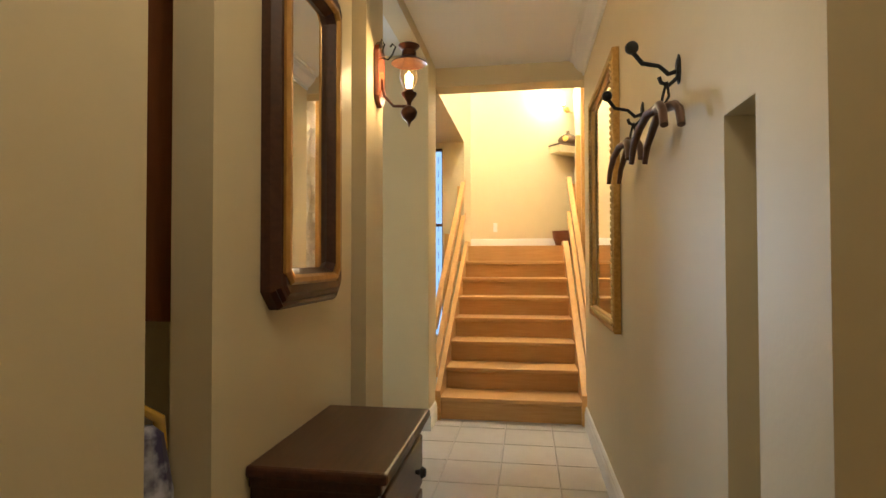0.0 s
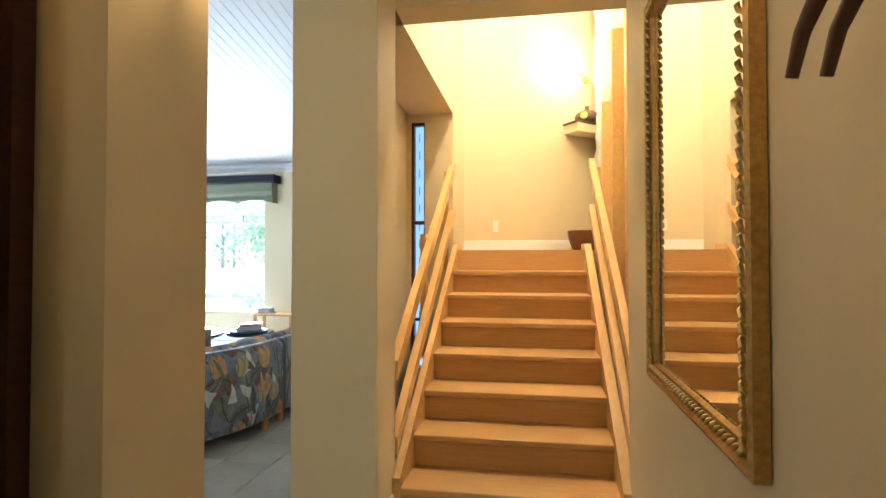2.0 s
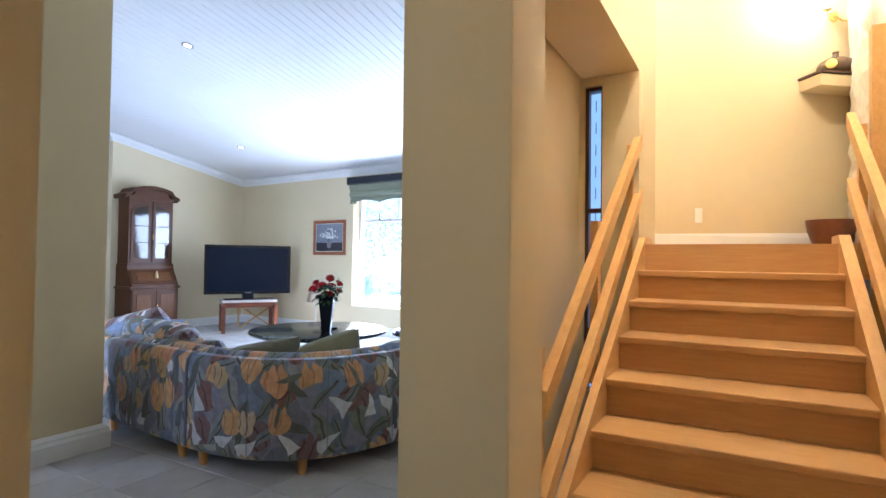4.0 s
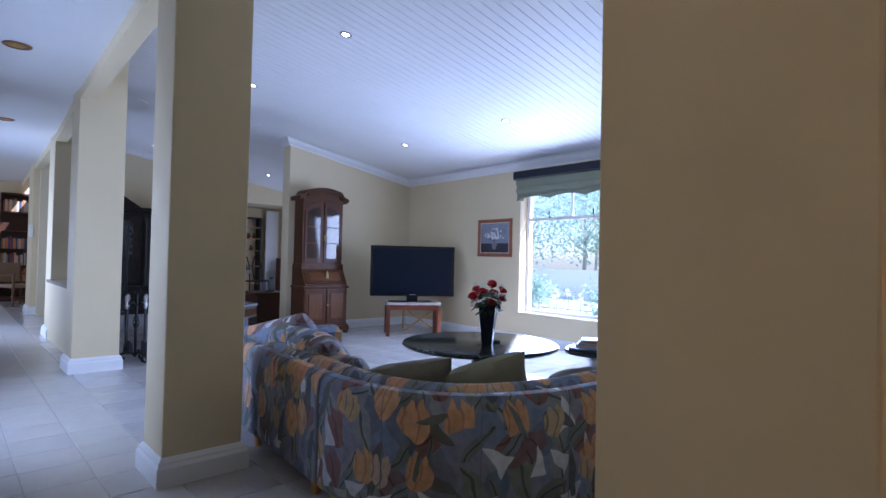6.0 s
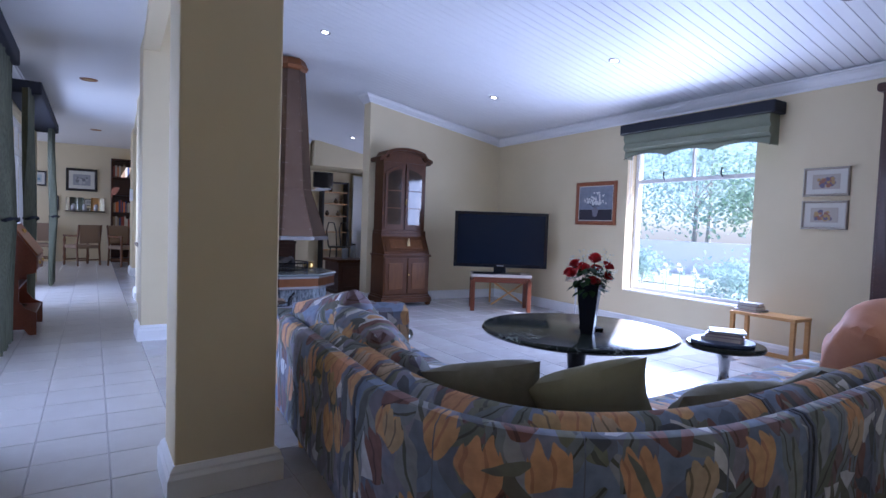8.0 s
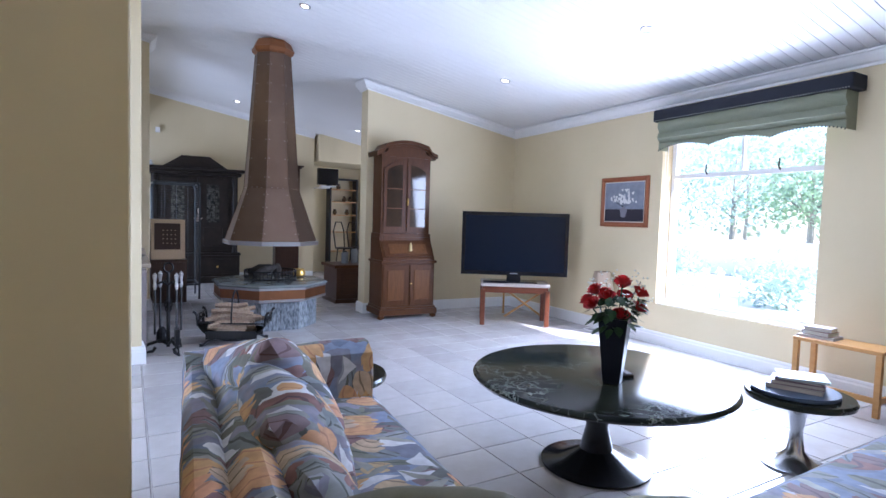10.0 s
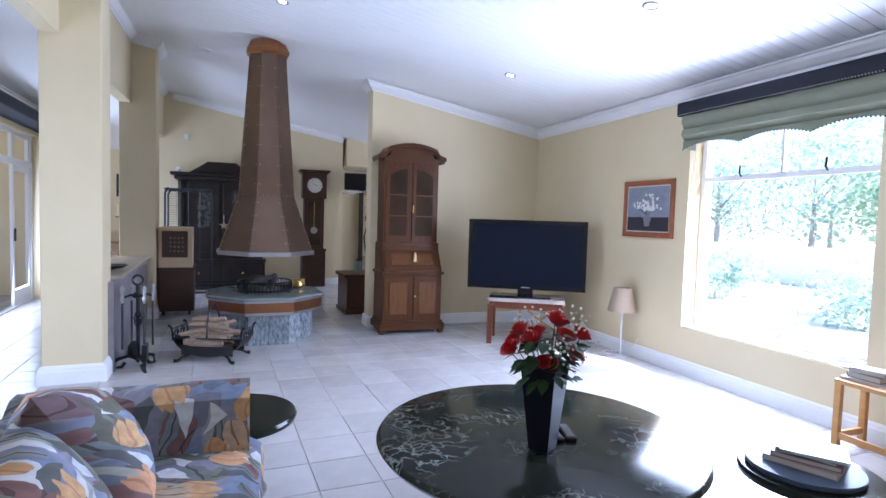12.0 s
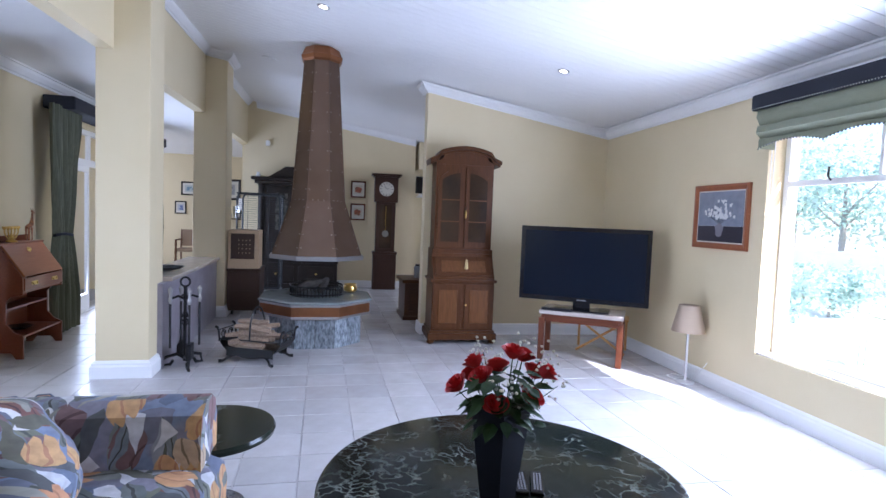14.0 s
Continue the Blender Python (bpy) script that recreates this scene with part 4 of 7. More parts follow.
part("key", lathe(bmesh.new(), [(0.01, 0), (0.012, 0.006), (0, 0.008)], 10, Matrix.Translation((0.476, 0.03, 0.47)) @ Euler((0, radians(90), 0)).to_matrix().to_4x4()), BRASS, bb)
mq = Matrix(((0, 1, 0, 0), (0, 0, 1, 0), (1, 0, 0, 0), (0, 0, 0, 1)))  # (z, x) profile, along y
bm = bmesh.new()
prism(bm, [(0.775, 0), (0.775, 0.47), (0.80, 0.47), (1.04, 0.33), (1.08, 0.33), (1.08, 0)], -0.375, 0.375, m=mq)
part("bureau_case", bm, WALNUT, bb)
sl = Matrix.Translation((0.40, 0, 0.92)) @ Euler((0, math.atan2(-0.14, 0.24), 0)).to_matrix().to_4x4()
fl = part("flap", bx(-0.002, -0.345, -0.115, 0.014, 0.345, 0.115, bevel=0.004, m=sl), WALNUT, bb)
part("panel", bx(0.014, -0.27, -0.075, 0.022, 0.27, 0.075, bevel=0.005, m=sl), WALNUTL, fl)
part("tassel", lathe(bmesh.new(), [(0.024, -0.12), (0.02, -0.05), (0.012, -0.03), (0.014, -0.015), (0, 0)], 12, Matrix.Translation((0.44, 0.03, 1.02))), mat("gold_tassel", (0.55, 0.42, 0.2), 0.7), bb)
part("upper_case", boxes([(0, -0.355, 1.08, 0.31, 0.355, 2.16)]), WALNUT, bb)
part("upper_plinth", boxes([(0, -0.375, 1.08, 0.33, 0.375, 1.13)], bevel=0.006), WALNUT, bb)
for sy in (-1, 1):
    cy = sy * 0.17
    bm = bmesh.new()
    pts = [(cy - 0.155, 1.16), (cy + 0.155, 1.16)]
    arch = [(cy + 0.155 - 0.31 * k / 8, 1.98 + 0.14 * (1 - ((0.155 - 0.31 * k / 8) + (0.155 * sy)) ** 2 / 0.31 ** 2)) for k in range(9)]
    md = Matrix(((0, 0, 1, 0), (1, 0, 0, 0), (0, 1, 0, 0), (0, 0, 0, 1)))
    prism(bm, pts + arch, 0.31, 0.328, m=md)
    d = part("glazed_door", bm, WALNUT, bb)
    bm = bmesh.new()
    ar2 = [(cy + 0.11 - 0.22 * k / 8, 1.93 + 0.12 * (1 - ((0.11 - 0.22 * k / 8) + (0.11 * sy)) ** 2 / 0.26 ** 2)) for k in range(9)]
    prism(bm, [(cy - 0.11, 1.22), (cy + 0.11, 1.22)] + ar2, 0.328, 0.331, m=md)
    part("pane", bm, GT, d)
    for z in (1.46, 1.72):
        part("shelf_line", bx(0.331, cy - 0.11, z, 0.333, cy + 0.11, z + 0.012), WALNUTL, d)
part("finial_key", lathe(bmesh.new(), [(0.008, -0.09), (0.014, -0.04), (0.008, 0), (0, 0.01)], 10, Matrix.Translation((0.335, 0.02, 1.60))), BRASS, bb)
bm = bmesh.new()
arc = [(-0.43 + 0.86 * k / 20, 2.165 + 0.17 * max(0.0, math.cos((-1 + 2 * k / 20) * 1.25)) ** 0.9 - 0.05 * (0 if 2 < k < 18 else 1)) for k in range(21)]
for wx, e, dz in ((0.33, 0.0, 0.0), (0.37, 0.02, 0.025)):
    bm = bmesh.new()
    lo = [(y * (1 + e), z - 0.03 + dz) for y, z in arc]
    hi = [(y * (1 + e), z + 0.012 + dz) for y, z in arc][::-1]
    for i in range(20):
        prism(bm, [lo[i], lo[i + 1], hi[19 - i], hi[20 - i]], 0, wx, m=md)
    bmesh.ops.remove_doubles(bm, verts=bm.verts, dist=0.0005)
    part("arched_moulding", bm, WALNUT, bb)
bm = bmesh.new()
prism(bm, [(-0.36, 2.15)] + [(y * 0.84, z) for y, z in arc] + [(0.36, 2.15)], 0, 0.318, m=md)
part("arch_board", bm, WALNUT, bb)

# ---- copper fireplace ----
FC = (-8.80, 5.89)
fp = thing("fireplace", "octagonal fireplace, slate hearth with copper band under a copper hood", "fireplace", at=(*FC, 0), rz=22.5)
SLATE = mat("grey_slate", (0.09, 0.11, 0.13), 0.3, color2=(0.40, 0.44, 0.47), scale=16, mix=0.3, stretch=(1, 3, 1), bump=0.25, bump_scale=30, vary=0.3)
CORE = mat("dark_core", (0.05, 0.05, 0.05), 0.8)
part("core", lathe(bmesh.new(), [(0.535, 0), (0.535, 0.33), (0, 0.33)], 8), CORE, fp)
for k in range(8):
    a0, a1 = math.pi / 4 * k, math.pi / 4 * (k + 1)
    p0, p1 = Vector((math.cos(a0), math.sin(a0), 0)) * 0.56, Vector((math.cos(a1), math.sin(a1), 0)) * 0.56
    for j in range(2):
        q0, q1 = p0.lerp(p1, j / 2 + 0.008), p0.lerp(p1, (j + 1) / 2 - 0.008)
        n = (p0 + p1).normalized()
        bm = bmesh.new()
        prism(bm, [(q0.x - n.x * 0.03, q0.y - n.y * 0.03), (q0.x, q0.y), (q1.x, q1.y), (q1.x - n.x * 0.03, q1.y - n.y * 0.03)][::-1], 0, 0.325)
        part("stone_slab", bm, SLATE, fp)
part("band", lathe(bmesh.new(), [(0.60, 0.33), (0.665, 0.345), (0.665, 0.50), (0.60, 0.515)], 8), COPPERB, fp)
for z in (0.345, 0.478):
    part("strip", lathe(bmesh.new(), [(0.60, z), (0.672, z), (0.672, z + 0.028), (0.60, z + 0.028)], 8), STEEL, fp)
part("hearth_top", lathe(bmesh.new(), [(0.0, 0.505), (0.69, 0.505), (0.692, 0.52), (0.67, 0.535), (0, 0.535)], 8), mat("hearth_slate", (0.14, 0.16, 0.16), 0.25, color2=(0.22, 0.24, 0.24), scale=9), fp)


def octo(r, a):
    """The radius of an octagon with corner radius r at the angle a."""
    return r * math.cos(math.pi / 8) / math.cos((a % (math.pi / 4)) - math.pi / 8)


def rivets(parent, levels, n, r=0.008):
    bm = bmesh.new()
    for R, z in levels:
        for i in range(n):
            a = 2 * math.pi * i / n + 0.05
            q = octo(R, a)
            lathe(bm, [(0.0, -r), (r, 0), (0.0, r)], 6, Matrix.Translation((q * math.cos(a), q * math.sin(a), z)))
    return tagged(part("rivet", bm, RIVET, parent), kind="stuff")


rivets(fp, ((0.672, 0.359), (0.672, 0.492)), 48)
hd = part("hood", lathe(bmesh.new(), [(0.555, 1.0), (0.54, 1.03), (0.325, 1.64), (0.205, 3.26), (0.19, 3.26), (0.31, 1.64), (0.53, 1.0)], 8), COPPER, fp, "tall tapering hood of riveted copper sheets")
part("hood_rim", lathe(bmesh.new(), [(0.568, 0.975), (0.572, 1.02), (0.56, 1.025), (0.556, 0.975)], 8), STEEL, fp)
part("hood_collar", lathe(bmesh.new(), [(0.21, 3.24), (0.238, 3.26), (0.252, 3.30), (0.24, 3.315), (0.2, 3.40)], 8), COPPERB, fp)
rivets(hd, ((0.574, 1.0),), 40)
bm, studs = bmesh.new(), bmesh.new()
for k in range(8):
    a = math.pi / 4 * k
    for (r0, z0), (r1, z1), n in (((0.54, 1.04), (0.325, 1.64), 4), ((0.325, 1.66), (0.21, 3.2), 7)):
        for sd in (-1, 1):
            for i in range(n):
                f = (i + 0.5) / n
                r, z = r0 + (r1 - r0) * f, z0 + (z1 - z0) * f
                aa = a + sd * 0.022 / r
                q = octo(r, aa) + 0.002
                lathe(studs, [(0, -0.0065), (0.0065, 0), (0, 0.0065)], 6, Matrix.Translation((q * math.cos(aa), q * math.sin(aa), z)))
    for f in (0.25, 0.5, 0.75):
        q0, q1 = Vector((math.cos(a), math.sin(a), 0)), Vector((math.cos(a + math.pi / 4), math.sin(a + math.pi / 4), 0))
        p = q0.lerp(q1, f) * 0.327
        lathe(studs, [(0, 1.644), (0.006, 1.65), (0, 1.656)], 6, Matrix.Translation((p.x, p.y, 0)))
    for (r0, z0), (r1, z1) in (((0.54, 1.03), (0.325, 1.64)), ((0.325, 1.64), (0.207, 3.25))):
        tube(bm, [(r0 * math.cos(a), r0 * math.sin(a), z0), (r1 * math.cos(a), r1 * math.sin(a), z1)], 0.006, 4)
tagged(part("rivet", studs, RIVET, hd), kind="stuff")
part("seam", bm, COPPER, hd)
bm = bmesh.new()
for k in range(44):
    a = 2 * math.pi * k / 44
    tube(bm, [(0.30 * math.cos(a), 0.30 * math.sin(a), 0.535), (0.305 * math.cos(a), 0.305 * math.sin(a), 0.655)], 0.006, 4)
for z in (0.56, 0.65):
    tube(bm, [(0.305 * math.cos(2 * math.pi * k / 32), 0.305 * math.sin(2 * math.pi * k / 32), z) for k in range(32)], 0.009, 5, closed=True)
part("grate", bm, IRON, fp)
ASH = mat("charred_log", (0.03, 0.025, 0.022), 0.9, color2=(0.08, 0.07, 0.06), scale=14, bump=0.6, bump_scale=40)
for a, p in ((0.3, (-0.16, -0.05)), (1.6, (0.05, -0.12)), (2.5, (0.02, 0.08))):
    part("burnt_log", tube(bmesh.new(), [(p[0] - 0.15 * math.cos(a), p[1] - 0.15 * math.sin(a), 0.60), (p[0], p[1], 0.66), (p[0] + 0.17 * math.cos(a), p[1] + 0.17 * math.sin(a), 0.69)], [0.04, 0.055, 0.035], 8), ASH, fp)
t = thing("brass_pot", "small tarnished brass pot on the hearth", "pot", at=(-9.02, 6.30, 0.536))
part("pot", lathe(bmesh.new(), [(0.05, 0), (0.08, 0.02), (0.085, 0.06), (0.07, 0.09), (0.085, 0.10), (0.08, 0.10), (0.065, 0.09), (0.075, 0.03), (0, 0.015)], 20), BRASS, t, smooth=True)

# log basket and fire irons
lb = thing("log_basket", "black wrought-iron log basket filled with split firewood", "basket", at=(-7.86, 5.33, 0), rz=66)
U = [(0.335 * math.sin(a), 0.045 + 0.20 * (1 - math.cos(a))) for a in [radians(-84 + 168 * k / 14) for k in range(15)]]
bm = bmesh.new()
prism(bm, U + [(x * 0.985, z + 0.006) for x, z in U[::-1]], -0.14, 0.14, m=Matrix(((1, 0, 0, 0), (0, 0, 1, 0), (0, 1, 0, 0), (0, 0, 0, 1))))
part("trough", bm, IRON, lb)
for sy in (-1, 1):
    part("side_panel", bx(-0.25, sy * 0.142 - 0.003, 0.062, 0.25, sy * 0.142 + 0.003, 0.15, bevel=0.002), IRON, lb)
    part("side_rail", tube(bmesh.new(), [(-0.33, sy * 0.145, 0.225), (0.33, sy * 0.145, 0.225)], 0.008, 6), IRON, lb)
    for sx in (-1, 1):
        part("corner_post", tube(bmesh.new(), [(sx * 0.325, sy * 0.145, 0.20), (sx * 0.335, sy * 0.145, 0.30), (sx * 0.35, sy * 0.145, 0.335), (sx * 0.37, sy * 0.145, 0.34)], [0.011, 0.011, 0.012, 0.015], 6), IRON, lb)
        part("foot", tube(bmesh.new(), [(sx * 0.17, sy * 0.13, 0.065), (sx * 0.22, sy * 0.17, 0.05), (sx * 0.25, sy * 0.20, 0.022), (sx * 0.285, sy * 0.215, 0.02)], [0.012, 0.012, 0.014, 0.019], 6), IRON, lb)
for sx in (-1, 1):
    part("end_rail", tube(bmesh.new(), [(sx * 0.338, -0.145, 0.31), (sx * 0.338, 0.145, 0.31)], 0.007, 6), IRON, lb)
    for dy in (-0.06, 0.06):
        part("end_scroll", tube(bmesh.new(), [(sx * 0.338, dy + 0.042 * math.cos(k * 0.7) * (1 - k * 0.05), 0.255 + 0.045 * math.sin(k * 0.7) * (1 - k * 0.05)) for k in range(12)], 0.007, 5), IRON, lb)
part("handle", tube(bmesh.new(), [(0.0, 0.145 * math.cos(math.pi * k / 12), 0.225 + 0.32 * math.sin(math.pi * k / 12) ** 0.8) for k in range(13)], 0.009, 6), IRON, lb)
rnd = random.Random(11)
LOGM = mat("split_log", (0.22, 0.13, 0.08), 0.85, color2=(0.48, 0.38, 0.28), scale=6, stretch=(14, 3, 14), bump=0.5, bump_scale=40, vary=0.35)
for k in range(21):
    lv = k // 4
    y = (-0.10 + 0.066 * (k % 4)) * (1, 1.1, 1.0, 0.85, 0.6, 0.2)[lv]
    z = 0.10 + 0.056 * lv
    dx, a, hl = rnd.uniform(-0.06, 0.06), rnd.uniform(-0.45, 0.45), (0.16, 0.20, 0.22, 0.21, 0.19, 0.15)[lv] * rnd.uniform(0.8, 1.1)
    lg = thing("firewood_log", "split firewood log lying in the iron basket", "firewood", "logs in the basket", at=(-7.86, 5.33, 0), rz=66)
    part("log", tube(bmesh.new(), [(-hl + dx, y - a * 0.2, z + rnd.uniform(-0.01, 0.02)), (-hl * 0.3 + dx, y + rnd.uniform(-0.012, 0.012), z + 0.012), (hl * 0.4 + dx, y + a * 0.1, z + 0.004), (hl + dx, y + a * 0.2, z + rnd.uniform(-0.01, 0.025))], [0.020, 0.033, 0.029, 0.022], rnd.choice((4, 5, 6))), LOGM, lg)
fi = thing("fire_irons", "black wrought-iron fire irons with brush and tongs on a stand", "fire tools", at=(-7.66, 4.70, 0))
part("stem", tube(bmesh.new(), [(0, 0, 0.05), (0, 0, 0.62)], 0.013, 8), IRON, fi)
part("ring", tube(bmesh.new(), [(0, 0.035 * math.cos(k * math.pi / 6), 0.655 + 0.035 * math.sin(k * math.pi / 6)) for k in range(12)], 0.008, 6, closed=True), IRON, fi)
bm = bmesh.new()
for s in range(4):
    tube(bm, [(0.028 * math.sin(math.pi * k / 12) * math.cos(k * 0.5 + s * 1.57), 0.028 * math.sin(math.pi * k / 12) * math.sin(k * 0.5 + s * 1.57), 0.30 + 0.14 * k / 12) for k in range(13)], 0.005, 5)
part("cage", bm, IRON, fi)
for k in range(3):
    a = 2 * math.pi * k / 3 + 0.4
    part("foot", tube(bmesh.new(), [(0, 0, 0.07), (0.06 * math.cos(a), 0.06 * math.sin(a), 0.10), (0.155 * math.cos(a), 0.155 * math.sin(a), 0.07), (0.17 * math.cos(a), 0.17 * math.sin(a), 0.012), (0.11 * math.cos(a), 0.11 * math.sin(a), 0.02), (0.09 * math.cos(a), 0.09 * math.sin(a), 0.05)], 0.013, 6), IRON, fi)
for k in range(4):
    a = math.pi / 2 * k + 0.5
    c, s = math.cos(a), math.sin(a)
    part("arm", tube(bmesh.new(), [(0, 0, 0.52), (0.05 * c, 0.05 * s, 0.55), (0.11 * c, 0.11 * s, 0.53)], 0.009, 6), IRON, fi)
    part("tool_shaft", tube(bmesh.new(), [(0.11 * c, 0.11 * s, 0.50), (0.11 * c, 0.11 * s, 0.16)], 0.009, 6), IRON, fi)
    part("tool_grip", lathe(bmesh.new(), [(0.007, 0.49), (0.017, 0.52), (0.010, 0.55), (0.019, 0.60), (0, 0.625)], 10, Matrix.Translation((0.11 * c, 0.11 * s, 0))), STEEL, fi)
part("shovel_blade", bx(0.03, 0.04, 0.08, 0.15, 0.075, 0.20, bevel=0.006), IRON, fi)
part("brush_head", lathe(bmesh.new(), [(0.045, 0.07), (0.04, 0.15), (0.014, 0.19), (0, 0.19)], 12, Matrix.Translation((-0.095, -0.04, 0))), IRON, fi)


fi.scale = (1.18, 1.18, 1.24)


# ---- floral upholstery ----
def floral(name):
    """A print of tulips, leaves and angular strokes, each shape in a cell of its own with its own turn."""
    m = bpy.data.materials.new(name)
    m.use_nodes = True
    nt = m.node_tree
    N, Lk = nt.nodes.new, nt.links.new
    b = nt.nodes["Principled BSDF"]
    b.inputs["Roughness"].default_value = 0.8
    tc = N("ShaderNodeTexCoord")
    wob = N("ShaderNodeTexNoise")
    wob.inputs["Scale"].default_value = 5.0
    Lk(tc.outputs["UV"], wob.inputs["Vector"])
    add = N("ShaderNodeVectorMath")
    add.operation = "MULTIPLY_ADD"
    add.inputs[1].default_value = (0.11, 0.11, 0.0)
    Lk(wob.outputs["Color"], add.inputs[0])
    Lk(tc.outputs["UV"], add.inputs[2])

    def mth(op, a, c=None):
        n = N("ShaderNodeMath")
        n.operation = op
        for k, v in enumerate((a, c)):
            if v is None:
                continue
            if isinstance(v, (int, float)):
                n.inputs[k].default_value = v
            else:
                Lk(v, n.inputs[k])
        return n.outputs[0]

    def blend(f, a, c):
        mix = N("ShaderNodeMix")
        mix.data_type = "RGBA"
        Lk(f, mix.inputs["Factor"])
        for k, v in ((6, a), (7, c)):
            if isinstance(v, tuple):
                mix.inputs[k].default_value = (*v, 1)
            else:
                Lk(v, mix.inputs[k])
        return mix.outputs[2]

    def layer(prev, kind, c1, c2, scale, turn, spread, w, L, pick, seed, line=None):
        mp = N("ShaderNodeMapping")
        mp.inputs["Scale"].default_value = (scale, scale * 0.8, 1)
        mp.inputs["Location"].default_value = (seed * 1.37, seed * 2.31, 0)
        Lk(add.outputs[0], mp.inputs[0])
        v = N("ShaderNodeTexVoronoi")
        v.voronoi_dimensions = "2D"
        v.inputs["Scale"].default_value = 1.0
        v.inputs["Randomness"].default_value = 0.8
        Lk(mp.outputs[0], v.inputs["Vector"])
        d = N("ShaderNodeVectorMath")
        d.operation = "SUBTRACT"
        Lk(mp.outputs[0], d.inputs[0])
        Lk(v.outputs["Position"], d.inputs[1])
        rgb = N("ShaderNodeSeparateColor")
        Lk(v.outputs["Color"], rgb.inputs[0])
        ro = N("ShaderNodeVectorRotate")
        ro.rotation_type = "Z_AXIS"
        Lk(d.outputs[0], ro.inputs["Vector"])
        Lk(mth("ADD", mth("MULTIPLY", rgb.outputs[0], spread), turn - spread / 2), ro.inputs["Angle"])
        xy = N("ShaderNodeSeparateXYZ")
        Lk(ro.outputs[0], xy.inputs[0])
        x, y = xy.outputs[0], xy.outputs[1]
        ax = mth("ABSOLUTE", x)
        yn = mth("DIVIDE", y, L)
        y2 = mth("MULTIPLY", yn, yn)
        if kind == "leaf":
            f = mth("ADD", mth("DIVIDE", ax, w), y2)
            ins = mth("LESS_THAN", f, 1.0)
        elif kind == "stroke":
            ins = mth("MULTIPLY", mth("LESS_THAN", mth("ADD", mth("DIVIDE", ax, w), mth("MULTIPLY", yn, 0.8)), 0.8), mth("GREATER_THAN", yn, -0.9))
        else:
            xn = mth("DIVIDE", x, w)
            f = mth("ADD", mth("MULTIPLY", xn, xn), y2)
            top = mth("ADD", mth("MULTIPLY", mth("ABSOLUTE", mth("SINE", mth("MULTIPLY", xn, 4.2))), 0.45), 0.42)
            ins = mth("MULTIPLY", mth("LESS_THAN", f, 1.0), mth("LESS_THAN", yn, top))
        ins = mth("MULTIPLY", ins, mth("LESS_THAN", rgb.outputs[1], pick))
        col = blend(rgb.outputs[2], c1, c2)
        if line:
            if kind == "flower":
                lf = mth("GREATER_THAN", mth("SINE", mth("ADD", mth("MULTIPLY", mth("DIVIDE", x, w), 7.0), mth("MULTIPLY", y2, 3.0))), 0.86)
            else:
                lf = mth("LESS_THAN", ax, w * 0.13)
            col = blend(lf, col, line)
        return blend(ins, prev, col)
    bg = N("ShaderNodeTexNoise")
    bg.inputs["Scale"].default_value = 3.0
    Lk(tc.outputs["UV"], bg.inputs["Vector"])
    st = N("ShaderNodeMapRange")
    st.inputs["From Min"].default_value, st.inputs["From Max"].default_value = 0.46, 0.54
    Lk(bg.outputs["Fac"], st.inputs["Value"])
    o = blend(st.outputs[0], (0.165, 0.215, 0.335), (0.22, 0.215, 0.28))
    o = layer(o, "leaf", (0.12, 0.155, 0.235), (0.18, 0.165, 0.21), 5.4, 0.2, 1.8, 0.34, 0.62, 0.75, 1)
    o = layer(o, "leaf", (0.17, 0.18, 0.13), (0.27, 0.29, 0.33), 5.4, -0.3, 1.6, 0.26, 0.70, 0.75, 4, (0.085, 0.095, 0.080))
    o = layer(o, "flower", (0.20, 0.085, 0.07), (0.17, 0.12, 0.14), 5.0, 0.0, 2.0, 0.36, 0.38, 0.50, 8, (0.10, 0.05, 0.05))
    o = layer(o, "leaf", (0.13, 0.145, 0.115), (0.19, 0.22, 0.26), 6.2, 0.5, 1.9, 0.17, 0.66, 0.70, 11, (0.06, 0.065, 0.06))
    o = layer(o, "stroke", (0.62, 0.62, 0.64), (0.48, 0.50, 0.55), 6.6, 0.3, 2.6, 0.20, 0.46, 0.34, 14)
    o = layer(o, "leaf", (0.075, 0.09, 0.12), (0.13, 0.125, 0.09), 5.2, -0.5, 2.0, 0.13, 0.60, 0.55, 17)
    o = layer(o, "flower", (0.55, 0.25, 0.11), (0.52, 0.31, 0.11), 4.4, 0.0, 0.9, 0.30, 0.34, 0.60, 20, (0.40, 0.18, 0.08))
    o = layer(o, "flower", (0.47, 0.35, 0.24), (0.42, 0.28, 0.10), 5.0, 0.1, 1.4, 0.27, 0.30, 0.32, 26, (0.20, 0.15, 0.09))
    o = layer(o, "leaf", (0.36, 0.36, 0.32), (0.10, 0.11, 0.09), 6.2, 0.4, 2.4, 0.10, 0.52, 0.32, 31)
    mo = N("ShaderNodeTexNoise")
    mo.inputs["Scale"].default_value, mo.inputs["Detail"].default_value = 22, 5
    Lk(tc.outputs["UV"], mo.inputs["Vector"])
    hs = N("ShaderNodeHueSaturation")
    hs.inputs["Saturation"].default_value = 0.9
    mr = N("ShaderNodeMapRange")
    mr.inputs["From Min"].default_value, mr.inputs["From Max"].default_value = 0.3, 0.7
    mr.inputs["To Min"].default_value, mr.inputs["To Max"].default_value = 0.86, 1.22
    Lk(mo.outputs["Fac"], mr.inputs["Value"])
    Lk(mr.outputs[0], hs.inputs["Value"])
    Lk(o, hs.inputs["Color"])
    o = hs.outputs[0]
    Lk(o, b.inputs["Base Color"])
    n2 = N("ShaderNodeTexNoise")
    n2.inputs["Scale"].default_value = 6
